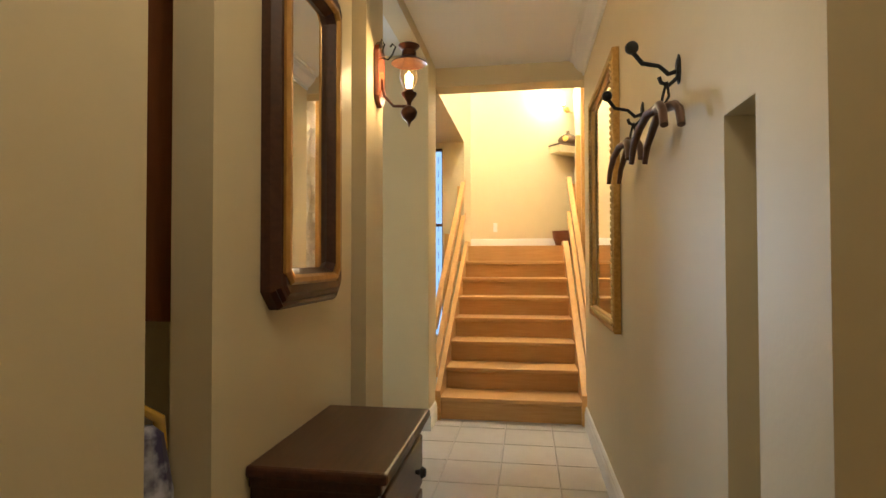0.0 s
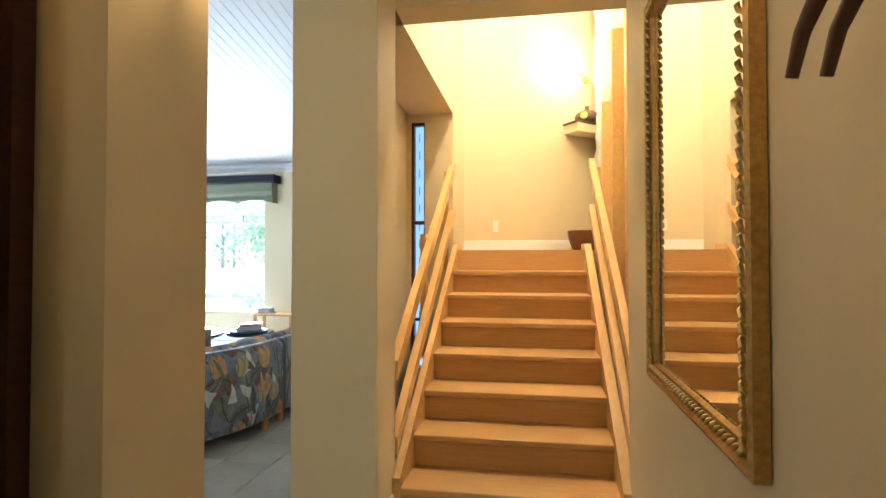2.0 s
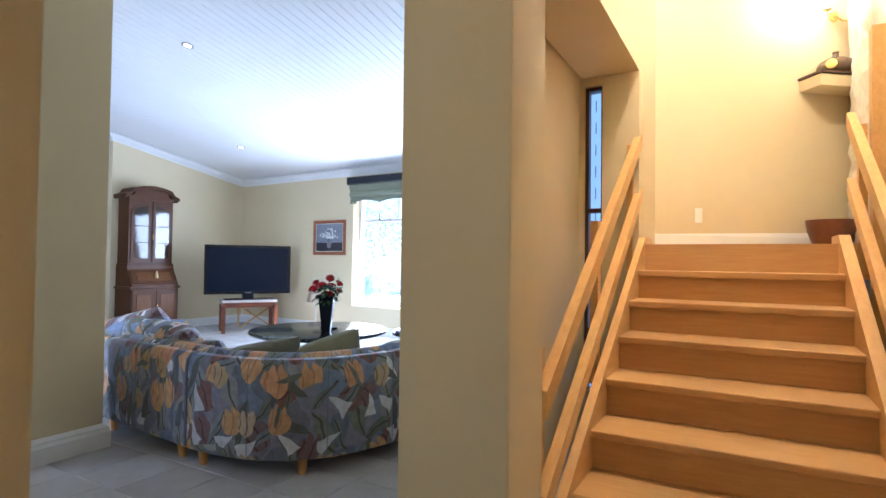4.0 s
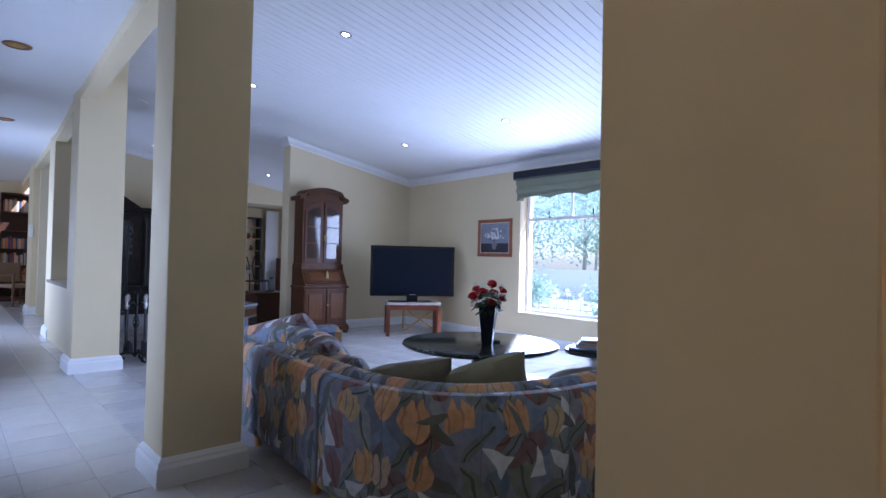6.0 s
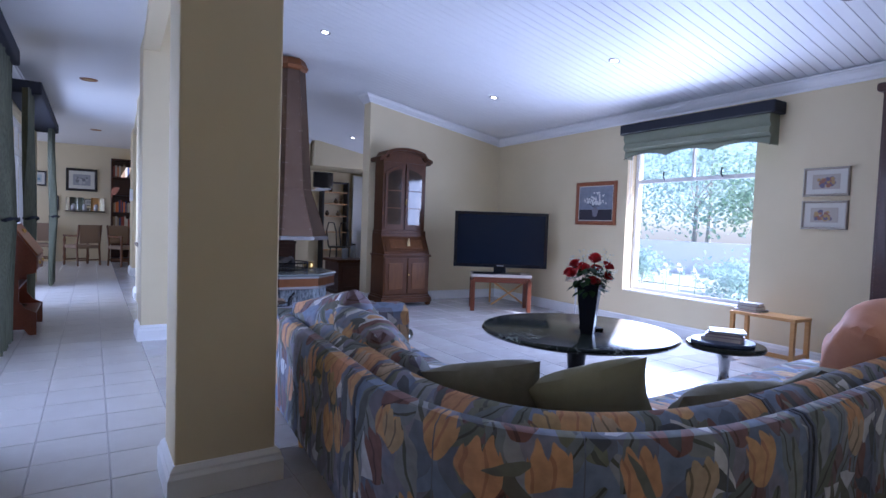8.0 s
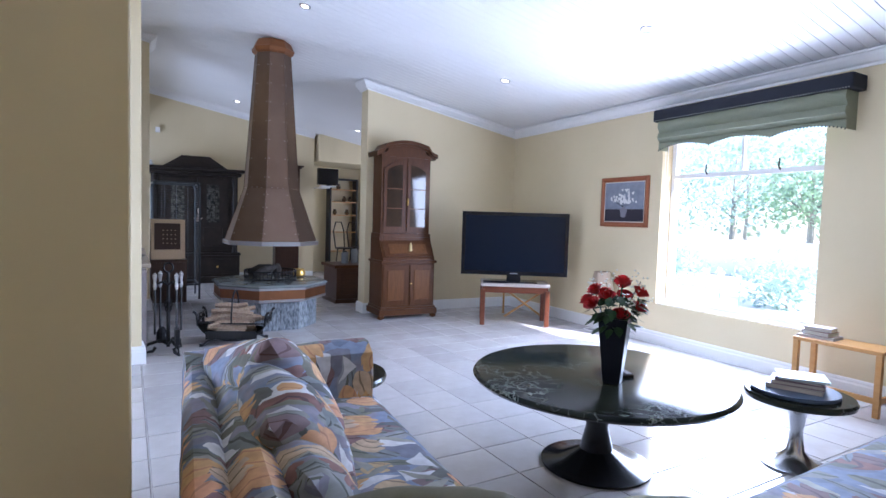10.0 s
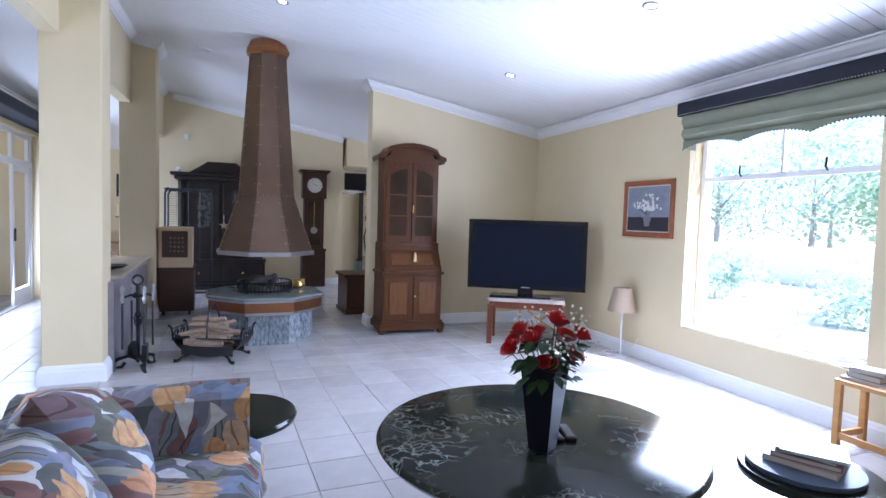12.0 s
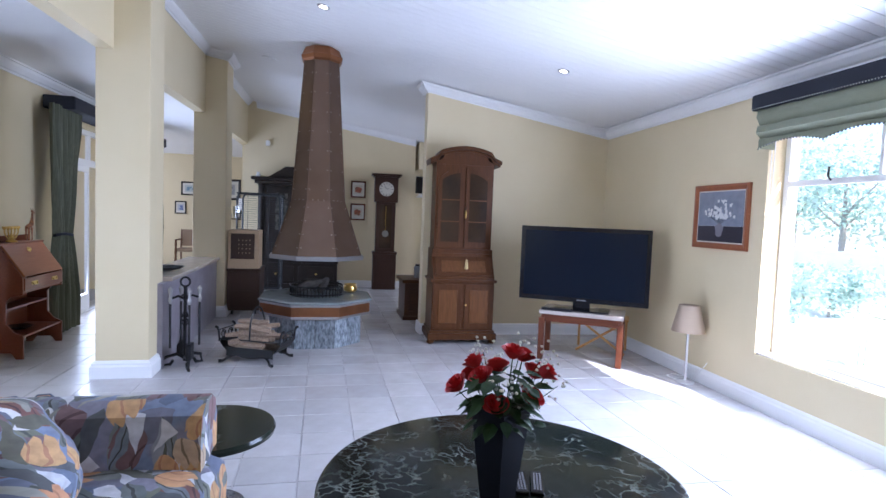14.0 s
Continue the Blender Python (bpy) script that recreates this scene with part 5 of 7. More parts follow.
    Lk(tc.outputs["Object"], n2.inputs["Vector"])
    bp = N("ShaderNodeBump")
    bp.inputs["Strength"].default_value, bp.inputs["Distance"].default_value = 0.35, 0.03
    Lk(n2.outputs["Fac"], bp.inputs["Height"])
    Lk(bp.outputs[0], b.inputs["Normal"])
    return m


FLORAL = floral("floral_cloth")
SEAM = mat("seam_thread", (0.16, 0.18, 0.24), 0.8)
OLIVE = mat("olive_cushion_cloth", (0.15, 0.145, 0.10), 0.8, color2=(0.20, 0.19, 0.135), scale=14, bump=0.3, bump_scale=14)
PEACH = mat("peach_cushion_cloth", (0.60, 0.28, 0.17), 0.8, color2=(0.68, 0.35, 0.22), scale=9, bump=0.3, bump_scale=10)


def arc_path(pts, n=8):
    """A smooth line through points (Catmull-Rom)."""
    pts = [Vector((*p, 0)) for p in pts]
    out = []
    for i in range(len(pts) - 1):
        p0, p1, p2, p3 = pts[max(i - 1, 0)], pts[i], pts[i + 1], pts[min(i + 2, len(pts) - 1)]
        for k in range(n):
            t = k / n
            out.append(0.5 * ((2 * p1) + (p2 - p0) * t + (2 * p0 - 5 * p1 + 4 * p2 - p3) * t * t + (3 * p1 - p0 - 3 * p2 + p3) * t ** 3))
    out.append(pts[-1])
    return out


def cloth(path, prof, u0=0.0):
    """Sweeps prof along path and lays the print on it at true size."""
    path = [Vector(p) for p in path]
    bm = bmesh.new()
    sweep(bm, path, prof)
    bm.verts.index_update()
    k = len(prof)
    us, vs = [u0], [0.0]
    for a, c in zip(path, path[1:]):
        us.append(us[-1] + (c - a).length)
    for a, c in zip(prof, prof[1:]):
        vs.append(vs[-1] + math.hypot(c[0] - a[0], c[1] - a[1]))
    uv = bm.loops.layers.uv.new("UVMap")
    for f in bm.faces:
        cap = len(f.verts) > 4
        for lp in f.loops:
            i, j = divmod(lp.vert.index, k)
            lp[uv].uv = (us[i] + prof[j][0], prof[j][1]) if cap else (us[i], vs[j])
    return bm


BACK = [(0.0, 0.10), (0.012, 0.12), (0.012, 0.58), (0.004, 0.63), (-0.022, 0.660), (-0.060, 0.665), (-0.092, 0.645), (-0.106, 0.625), (-0.120, 0.642), (-0.150, 0.672), (-0.195, 0.676), (-0.240, 0.64), (-0.265, 0.56), (-0.27, 0.40), (-0.27, 0.10)]
SEAT = [(-0.24, 0.10), (-0.24, 0.38), (-0.27, 0.415), (-0.55, 0.43), (-0.86, 0.415), (-0.92, 0.37), (-0.935, 0.30), (-0.925, 0.10)]


def sofa_piece(path, label):
    s = thing("sofa_section", label, "sofa", "sections of the floral sofa")
    u0 = path[0].x * 1.7 + path[0].y * 0.9
    part("backrest", cloth(path, BACK, u0), FLORAL, s, smooth=True)
    part("seat", cloth(path, SEAT, u0 + 0.8), FLORAL, s, smooth=True)
    run = 0.0
    for a_, c_ in zip(path, path[1:]):
        run += (c_ - a_).length
        if run > 0.43:
            run = 0.0
            o_ = (c_ - a_).normalized().cross(Vector((0, 0, 1)))
            part("seam", tube(bmesh.new(), [c_ + o_ * (q[0] + 0.0) + Vector((0, 0, q[1])) for q in BACK[1:6]], 0.0028, 4), SEAM, s)
    for p0, p1, e in ((path[0], path[1], 0), (path[-2], path[-1], 1)):
        o_ = (p1 - p0).normalized().cross(Vector((0, 0, 1)))
        part("piping", tube(bmesh.new(), [(p1 if e else p0) + o_ * (q[0] + 0.003) + Vector((0, 0, q[1])) for q in BACK[1:-1]], 0.006, 5), SEAM, s)
    L = len(path)
    legm = PINE
    for f in (0.06, 0.5, 0.94):
        i = int(f * (L - 1))
        j = min(i + 1, L - 1)
        d = (path[j] - path[i if j > i else i - 1]).normalized()
        out = d.cross(Vector((0, 0, 1)))
        for w in (-0.06, -0.82):
            q = path[i] + out * w
            part("leg", lathe(bmesh.new(), [(0.022, 0), (0.034, 0.10), (0, 0.10)], 12, Matrix.Translation(q)), legm, s)
    return s


straight = arc_path([(-4.83, 4.62), (-4.2, 4.56), (-3.18, 4.475)], 5)
left = sofa_piece(straight, "floral upholstered sofa section with a rounded arm, on short pine legs")
bm = cloth([(-4.69, 5.48, 0), (-4.70, 5.3, 0), (-4.71, 4.9, 0), (-4.72, 4.60, 0)], [(0.13, 0.10), (0.14, 0.56), (0.11, 0.64), (0.04, 0.685), (-0.04, 0.685), (-0.11, 0.64), (-0.13, 0.56), (-0.12, 0.10)])
part("arm", bm, FLORAL, left, smooth=True)
curve = arc_path([(-3.165, 4.47), (-2.85, 4.49), (-2.55, 4.60), (-2.33, 4.82), (-2.19, 5.18), (-2.15, 5.58)], 7)
sofa_piece(curve, "floral upholstered curved sofa section with a rounded back, pine legs")
curve2 = arc_path([(-2.149, 5.61), (-2.155, 6.2), (-2.17, 6.8), (-2.21, 7.75)], 7)
sofa_piece(curve2, "floral upholstered sofa section with gently curved back near the window")


def cushion(name, label, m, wd, hg, th, material, group=""):
    t = new(name)
    t.matrix_world = m
    tagged(t, label, "cushion", group)
    bm = bmesh.new()
    n = 20
    top, bot = [], []
    for i in range(n + 1):
        ra, rb = [], []
        for j in range(n + 1):
            u, v = -1 + 2 * i / n, -1 + 2 * j / n
            h = (max(0.0, (1 - u * u) * (1 - v * v))) ** 0.42 * th / 2
            pin = 1 - 0.07 * (1 - (u * v) ** 2)
            x, y = u * wd / 2 * (1 - 0.08 * (1 - v * v) * abs(u)) , v * hg / 2 * (1 - 0.08 * (1 - u * u) * abs(v))
            fold = noise.noise(Vector((u * 1.6 + v * 1.2, (u - v) * 3.6, wd * 5)))
            h2 = h * (1 + 0.22 * noise.noise(Vector((u * 2, v * 2, wd * 9))) - 0.20 * max(0.0, 0.35 - abs(fold) * 3))
            ra.append(bm.verts.new((x, y, h2)))
            rb.append(ra[-1] if i in (0, n) or j in (0, n) else bm.verts.new((x, y, -h)))
        top.append(ra)
        bot.append(rb)
    for i in range(n):
        for j in range(n):
            bm.faces.new((top[i][j], top[i + 1][j], top[i + 1][j + 1], top[i][j + 1]))
            q = (bot[i][j + 1], bot[i + 1][j + 1], bot[i + 1][j], bot[i][j])
            if not (bm.faces.get(q)):
                bm.faces.new(q)
    uv = bm.loops.layers.uv.new("UVMap")
    for f in bm.faces:
        for lp in f.loops:
            lp[uv].uv = (lp.vert.co.x * 1.35 + m.translation.x * 3, lp.vert.co.y * 1.35 + lp.vert.co.z * 0.9 + m.translation.y * 2)
    part("cover", bm, material, t, smooth=True)
    return t


cushion("scatter_cushion", "large floral scatter cushion slumped on the sofa seat", pose(-4.32, 4.90, 0.58, 58, 14, 196), 0.60, 0.54, 0.36, FLORAL, "floral cushions")
cushion("scatter_cushion", "large floral scatter cushion leaning on the sofa back", pose(-3.86, 4.88, 0.55, 58, -6, 176), 0.58, 0.50, 0.32, FLORAL, "floral cushions")
cushion("scatter_cushion", "floral scatter cushion leaning on the sofa back", pose(-3.50, 4.86, 0.50, 58, 4, 184), 0.46, 0.42, 0.22, FLORAL, "floral cushions")
for x, y, z, rx, ry, rz, m_, lb_ in ((-3.18, 5.09, 0.50, 52, 10, 225, OLIVE, "olive cushion leaning inside the curved sofa back"), (-2.90, 5.42, 0.52, 50, 18, 228, mat("sage_cushion_cloth", (0.24, 0.23, 0.14), 0.8, color2=(0.29, 0.28, 0.17), scale=9, bump=0.3, bump_scale=12), "sage green cushion leaning inside the curved sofa back"),
                                     (-2.60, 5.84, 0.47, 50, 4, 250, OLIVE, "olive cushion propped against the sofa back"), (-2.52, 6.50, 0.47, 50, -10, 268, OLIVE, "olive cushion propped against the sofa back")):
    cushion("scatter_cushion", lb_, pose(x, y, z, rx, ry, rz), 0.50, 0.42, 0.20, m_, "plain cushions")
cushion("scatter_cushion", "plump peach-coloured cushion at the window end of the sofa", pose(-2.50, 7.16, 0.66, 60, 16, 262), 0.60, 0.54, 0.40, PEACH, "plain cushions")

# ---- marble pedestal tables ----


def marble(name):
    m = bpy.data.materials.new(name)
    m.use_nodes = True
    nt = m.node_tree
    N, Lk = nt.nodes.new, nt.links.new
    b = nt.nodes["Principled BSDF"]
    b.inputs["Roughness"].default_value = 0.15
    b.inputs["Specular IOR Level"].default_value = 0.2
    tc, n1, v = N("ShaderNodeTexCoord"), N("ShaderNodeTexNoise"), N("ShaderNodeTexVoronoi")
    n1.inputs["Scale"].default_value, n1.inputs["Detail"].default_value = 5, 6
    Lk(tc.outputs["Object"], n1.inputs["Vector"])
    ad = N("ShaderNodeVectorMath")
    ad.operation = "MULTIPLY_ADD"
    ad.inputs[1].default_value = (0.60, 0.60, 0.60)
    Lk(n1.outputs["Color"], ad.inputs[0])
    Lk(tc.outputs["Object"], ad.inputs[2])
    v.feature = "DISTANCE_TO_EDGE"
    v.inputs["Scale"].default_value = 8.5
    Lk(ad.outputs[0], v.inputs["Vector"])
    r = N("ShaderNodeValToRGB")
    r.color_ramp.elements[0].color, r.color_ramp.elements[0].position = (0.22, 0.25, 0.22, 1), 0.0
    r.color_ramp.elements[1].color, r.color_ramp.elements[1].position = (0.010, 0.014, 0.014, 1), 0.065
    Lk(v.outputs["Distance"], r.inputs[0])
    n2 = N("ShaderNodeTexNoise")
    n2.inputs["Scale"].default_value, n2.inputs["Detail"].default_value = 3.2, 7
    Lk(tc.outputs["Object"], n2.inputs["Vector"])
    r2 = N("ShaderNodeValToRGB")
    r2.color_ramp.elements[0].position, r2.color_ramp.elements[1].position = 0.46, 0.62
    Lk(n2.outputs["Fac"], r2.inputs[0])
    mx = N("ShaderNodeMix")
    mx.data_type = "RGBA"
    Lk(r2.outputs[0], mx.inputs["Factor"])
    mx.inputs[6].default_value = (0.020, 0.024, 0.018, 1)
    Lk(r.outputs[0], mx.inputs[7])
    Lk(mx.outputs[2], b.inputs["Base Color"])
    return m


MARBLE = marble("black_green_marble")
ALU = mat("brushed_aluminium", (0.55, 0.56, 0.58), 0.25, 1.0)
ct = thing("coffee_table", "large round black marble coffee table on a dark trumpet pedestal", "table", at=(-4.115, 6.64, 0))
part("tabletop", lathe(bmesh.new(), [(0.0, 0.468), (0.655, 0.468), (0.690, 0.480), (0.702, 0.497), (0.692, 0.511), (0.68, 0.515), (0, 0.515)], 96), MARBLE, ct, smooth=True)
part("pedestal", lathe(bmesh.new(), [(0.30, 0), (0.30, 0.012), (0.20, 0.03), (0.09, 0.09), (0.06, 0.22), (0.075, 0.36), (0.16, 0.45), (0.20, 0.465), (0, 0.465)], 40), PLASTIC, ct, smooth=True)
for x, y, r, z, lb_ in ((-3.58, 7.66, 0.275, 0.42, "small round black marble side table on aluminium foot, by bench"), (-5.035, 5.42, 0.315, 0.42, "small round black marble side table on aluminium foot, by sofa")):
    t = thing("side_table", lb_, "table", "marble side tables", at=(x, y, 0))
    part("tabletop", lathe(bmesh.new(), [(0.0, z - 0.045), (r - 0.04, z - 0.045), (r - 0.005, z - 0.035), (r, z - 0.015), (r - 0.008, z), (0, z)], 56), MARBLE, t, smooth=True)
    part("pedestal", lathe(bmesh.new(), [(0.17, 0), (0.17, 0.01), (0.10, 0.03), (0.045, 0.09), (0.032, 0.20), (0.045, 0.30), (0.09, z - 0.06), (0.11, z - 0.045), (0, z - 0.045)], 32), ALU, t, smooth=True)
t = thing("place_mat_stack", "stack of round grey-blue place mats on the marble side table", "place mats", at=(-3.60, 7.65, 0.42))
part("mat_pile", lathe(bmesh.new(), [(0, 0), (0.215, 0), (0.22, 0.004), (0.213, 0.008), (0.22, 0.012), (0.212, 0.016), (0.219, 0.022), (0, 0.024)], 40), mat("mat_stack", (0.10, 0.14, 0.22), 0.45), t)


def book(label, at, rz, w, d, h, cover, group="books"):
    t = thing("book", label, "book", group, at=at, rz=rz)
    part("cover", boxes([(-w / 2, -d / 2, 0, w / 2, d / 2, 0.003), (-w / 2, -d / 2, h - 0.003, w / 2, d / 2, h), (-w / 2, -d / 2, 0.003, -w / 2 + 0.003, d / 2, h - 0.003)]), cover, t)
    part("page_block", bx(-w / 2 + 0.003, -d / 2 + 0.004, 0.003, w / 2 - 0.005, d / 2 - 0.004, h - 0.003), mat("paper_block", (0.6, 0.58, 0.52), 0.8), t)
    return t


BK = [mat("book_mauve", (0.20, 0.13, 0.17), 0.4), mat("book_aqua", (0.25, 0.55, 0.58), 0.35, color2=(0.6, 0.75, 0.75), scale=9), mat("book_grey", (0.45, 0.42, 0.42), 0.5), mat("book_brown", (0.22, 0.12, 0.08), 0.5)]
z = 0.445
for k, (c, w_, d_, h_, a) in enumerate(((2, 0.27, 0.21, 0.025, 20), (0, 0.25, 0.18, 0.022, 26), (0, 0.22, 0.16, 0.015, 18), (1, 0.24, 0.20, 0.012, 34))):
    book("book with a coloured cover in the pile on the side table", (-3.60 + 0.01 * k, 7.66, z), a, w_, d_, h_, BK[c], "books on the side table")
    z += h_ + 0.0005
# pine bench by the window with books
pbn = thing("low_bench", "honey-pine low bench table under the window wall", "bench", at=on_window_wall(-4.00, 0.30), rz=WROT)
part("tabletop", bx(-0.31, -0.15, 0.455, 0.31, 0.15, 0.485, bevel=0.006), PINE, pbn)
for sx in (-0.285, 0.285):
    for sy in (-0.13, 0.13):
        part("leg", bx(sx - 0.02, sy - 0.018, 0, sx + 0.02, sy + 0.018, 0.455, bevel=0.003), PINE, pbn)
    part("end_rail", bx(sx - 0.012, -0.11, 0.10, sx + 0.012, 0.11, 0.14), PINE, pbn)
part("long_rail", bx(-0.27, -0.141, 0.10, 0.31, -0.12, 0.14), PINE, pbn)
z = 0.4855
for c, w_, d_, h_, a in ((2, 0.26, 0.19, 0.018, 5), (3, 0.20, 0.15, 0.035, -4), (2, 0.19, 0.14, 0.03, 8)):
    book("book with a plain cover in the pile on the pine bench", on_window_wall(-4.18, 0.30, z), a, w_, d_, h_, BK[c], "books on the bench")
    z += h_ + 0.0005
t = thing("dark_stool", "small dark turned stool beside the sofa end", "stool", at=(-2.98, 8.72, 0))
part("seat", lathe(bmesh.new(), [(0, 0.42), (0.16, 0.42), (0.17, 0.44), (0.16, 0.46), (0, 0.46)], 28), EBONY, t)
for k in range(3):
    a = 2.1 * k + 0.3
    part("leg", tube(bmesh.new(), [(0.06 * math.cos(a), 0.06 * math.sin(a), 0.42), (0.15 * math.cos(a), 0.15 * math.sin(a), 0.015)], 0.018, 8), EBONY, t)
t = thing("dark_wall_unit", "tall dark mahogany cabinet at the window wall's east end", "cabinet", at=on_window_wall(-2.19, 0.26), rz=WROT)
part("body", bx(-0.93, -0.25, 0, 0.62, 0.24, 2.42), DARKW, t)
part("cornice", bx(-0.97, -0.29, 2.42, 0.66, 0.25, 2.49, bevel=0.02), DARKW, t)
for sx in (-0.665, -0.155, 0.355):
    part("door", bx(sx - 0.245, -0.27, 0.12, sx + 0.245, -0.25, 2.35, bevel=0.006), DARKW, t)
t = thing("cabinet_dish", "shallow pale dish on top of the dark cabinet", "dish", at=on_window_wall(-2.76, 0.30, 2.491))
part("dish", lathe(bmesh.new(), [(0.05, 0), (0.09, 0.03), (0.085, 0.03), (0.05, 0.006), (0, 0.006)], 20), mat("pale_glaze", (0.4, 0.38, 0.33), 0.3), t)

# ---- rose vase ----
VX, VY, VZ = -3.95, 6.56, 0.5155
va = thing("vase", "tapering square black vase on the marble coffee table", "vase", at=(VX, VY, VZ), rz=32)
bm = bmesh.new()
lv = []
for hw, z in ((0.038, 0.0), (0.042, 0.008), (0.073, 0.340), (0.075, 0.345), (0.068, 0.345), (0.060, 0.31)):
    lv.append([bm.verts.new((sx * hw, sy * hw, z)) for sx, sy in ((-1, -1), (1, -1), (1, 1), (-1, 1))])
for a, b in zip(lv, lv[1:]):
    for k in range(4):
        bm.faces.new((a[k], a[(k + 1) % 4], b[(k + 1) % 4], b[k]))
bm.faces.new(lv[0][::-1])
bm.faces.new(lv[-1])
part("vase", bm, BLACKG, va)
LEAF = mat("rose_leaf", (0.012, 0.035, 0.012), 0.45, color2=(0.03, 0.065, 0.02), scale=20, spec=0.25)
ROSE = mat("red_rose_petal", (0.38, 0.008, 0.012), 0.5, color2=(0.55, 0.02, 0.02), scale=30)
GYP = mat("white_filler_flower", (0.6, 0.6, 0.52), 0.7)
rnd = random.Random(21)


def leaf(bm, base, d, n, L, W):
    """A folded, pointed leaf of four faces a side."""
    d, n = d.normalized(), n.normalized()
    s = d.cross(n).normalized()
    mid = [base + d * (L * f) - n * (0.22 * L * f * f) for f in (0, 0.3, 0.65, 1.0)]
    w = (0.0, W * 0.5, W * 0.42, 0.0)
    for q in (-1, 1):
        pv = [mid[i] + s * (q * w[i]) + n * (0.12 * w[i]) for i in range(4)]
        vm = [bm.verts.new(p) for p in mid]
        ve = [bm.verts.new(pv[1]), bm.verts.new(pv[2])]
        fs = ((vm[0], ve[0], vm[1]), (vm[1], ve[0], ve[1], vm[2]), (vm[2], ve[1], vm[3]))
        for f in fs:
            bm.faces.new(f if q > 0 else f[::-1])


def rose(parent, c, up, r):
    q = up.to_track_quat("Z", "Y").to_matrix().to_4x4()
    bm = bmesh.new()
    for ring, (rr, hh, n) in enumerate(((0.22, 1.05, 3), (0.48, 1.0, 4), (0.80, 0.80, 5), (1.0, 0.45, 5))):
        for k in range(n):
            a = 2 * math.pi * k / n + ring * 0.7
            w = 2 * math.pi / n * 0.62
            g = []
            for i in range(4):
                f = i / 3
                z = -0.5 * r + (hh + 0.5) * r * f
                rad = r * rr * (0.35 + 0.65 * math.sin(f * 1.9) + (0.16 * f ** 4 * ring))
                g.append([bm.verts.new(Matrix.Translation(c) @ q @ Vector((rad * math.cos(a + w * s), rad * math.sin(a + w * s), z - 0.08 * r * abs(s)))) for s in (-1, -0.5, 0, 0.5, 1)])
            for i in range(3):
                for j in range(4):
                    bm.faces.new((g[i][j], g[i][j + 1], g[i + 1][j + 1], g[i + 1][j]))
    return part("rose", bm, ROSE, parent, smooth=True)


bq = thing("rose_bouquet", "red roses with white filler and dark leaves in a black vase", "flowers", at=(VX, VY, VZ + 0.05))
bq.scale = (0.88, 0.88, 0.88)
stems, leaves, gyp = bmesh.new(), bmesh.new(), bmesh.new()
rose_at = [(-0.02, -0.215, 0.40), (-0.10, -0.11, 0.47), (0.10, -0.06, 0.345), (0.02, 0.04, 0.53), (-0.06, 0.12, 0.50), (0.12, 0.10, 0.38), (0.04, 0.20, 0.455), (-0.14, 0.02, 0.44), (0.02, -0.11, 0.44), (-0.10, 0.20, 0.42), (-0.18, -0.10, 0.40)]
for x, y, z in rose_at:
    c = Vector((x * 0.82, y * 0.82, z + 0.02))
    up_ = Vector((x * 2.2, y * 2.2, 0.5)).normalized()
    rose(bq, c, up_, 0.036)
    tube(stems, [(x * 0.12, y * 0.12, 0.2), (x * 0.42, y * 0.42, 0.32), (x * 0.80, y * 0.80, z)], 0.0025, 5)
for k in range(110):
    a, rr, z = rnd.uniform(0, 6.28), rnd.uniform(0.03, 0.13), rnd.uniform(0.27, 0.47)
    p = Vector((rr * math.cos(a), rr * math.sin(a), z))
    leaf(leaves, p, Vector((math.cos(a), math.sin(a), rnd.uniform(-0.6, 0.3))), Vector((rnd.uniform(-0.3, 0.3), rnd.uniform(-0.3, 0.3), 1)), rnd.uniform(0.055, 0.095), rnd.uniform(0.04, 0.06))
for a, rr, z in ((1.2, 0.15, 0.55), (1.7, 0.20, 0.50), (2.2, 0.13, 0.56), (-0.3, 0.12, 0.44), (3.6, 0.14, 0.52), (1.4, 0.22, 0.42), (-1.7, 0.08, 0.55), (0.6, 0.12, 0.40), (2.9, 0.18, 0.46)):
    tip = Vector((rr * math.cos(a), rr * math.sin(a), z))
    tube(stems, [(0, 0, 0.22), tip * 0.6 + Vector((0, 0, 0.1)), tip], 0.0016, 4)
    for k in range(14):
        p = tip + Vector((rnd.gauss(0, 0.022), rnd.gauss(0, 0.022), rnd.gauss(0, 0.03)))
        lathe(gyp, [(0, -0.006), (0.007, 0), (0.004, 0.006), (0, 0.007)], 6, Matrix.Translation(p))
part("stem", stems, LEAF, bq)
tagged(part("leaves", leaves, LEAF, bq), kind="stuff")
tagged(part("filler_flower", gyp, GYP, bq), kind="stuff")

for k, (x, y, a) in enumerate(((-4.065, 6.69, 165), (-4.05, 6.75, 160))):
    t = thing("remote_control", "black remote control with grey keys on the marble table", "remote control", "remote controls", at=(x, y, 0.5155), rz=a)
    part("case", bx(-0.085, -0.024, 0, 0.085, 0.024, 0.018, bevel=0.005), PLASTIC, t)
    bm = bmesh.new()
    for i in range(9):
        for j in range(3):
            box(bm, -0.07 + i * 0.015, -0.015 + j * 0.011, 0.018, -0.062 + i * 0.015, -0.008 + j * 0.011, 0.0205)
    part("keys", bm, mat("grey_keys", (0.25, 0.25, 0.27), 0.5), t)

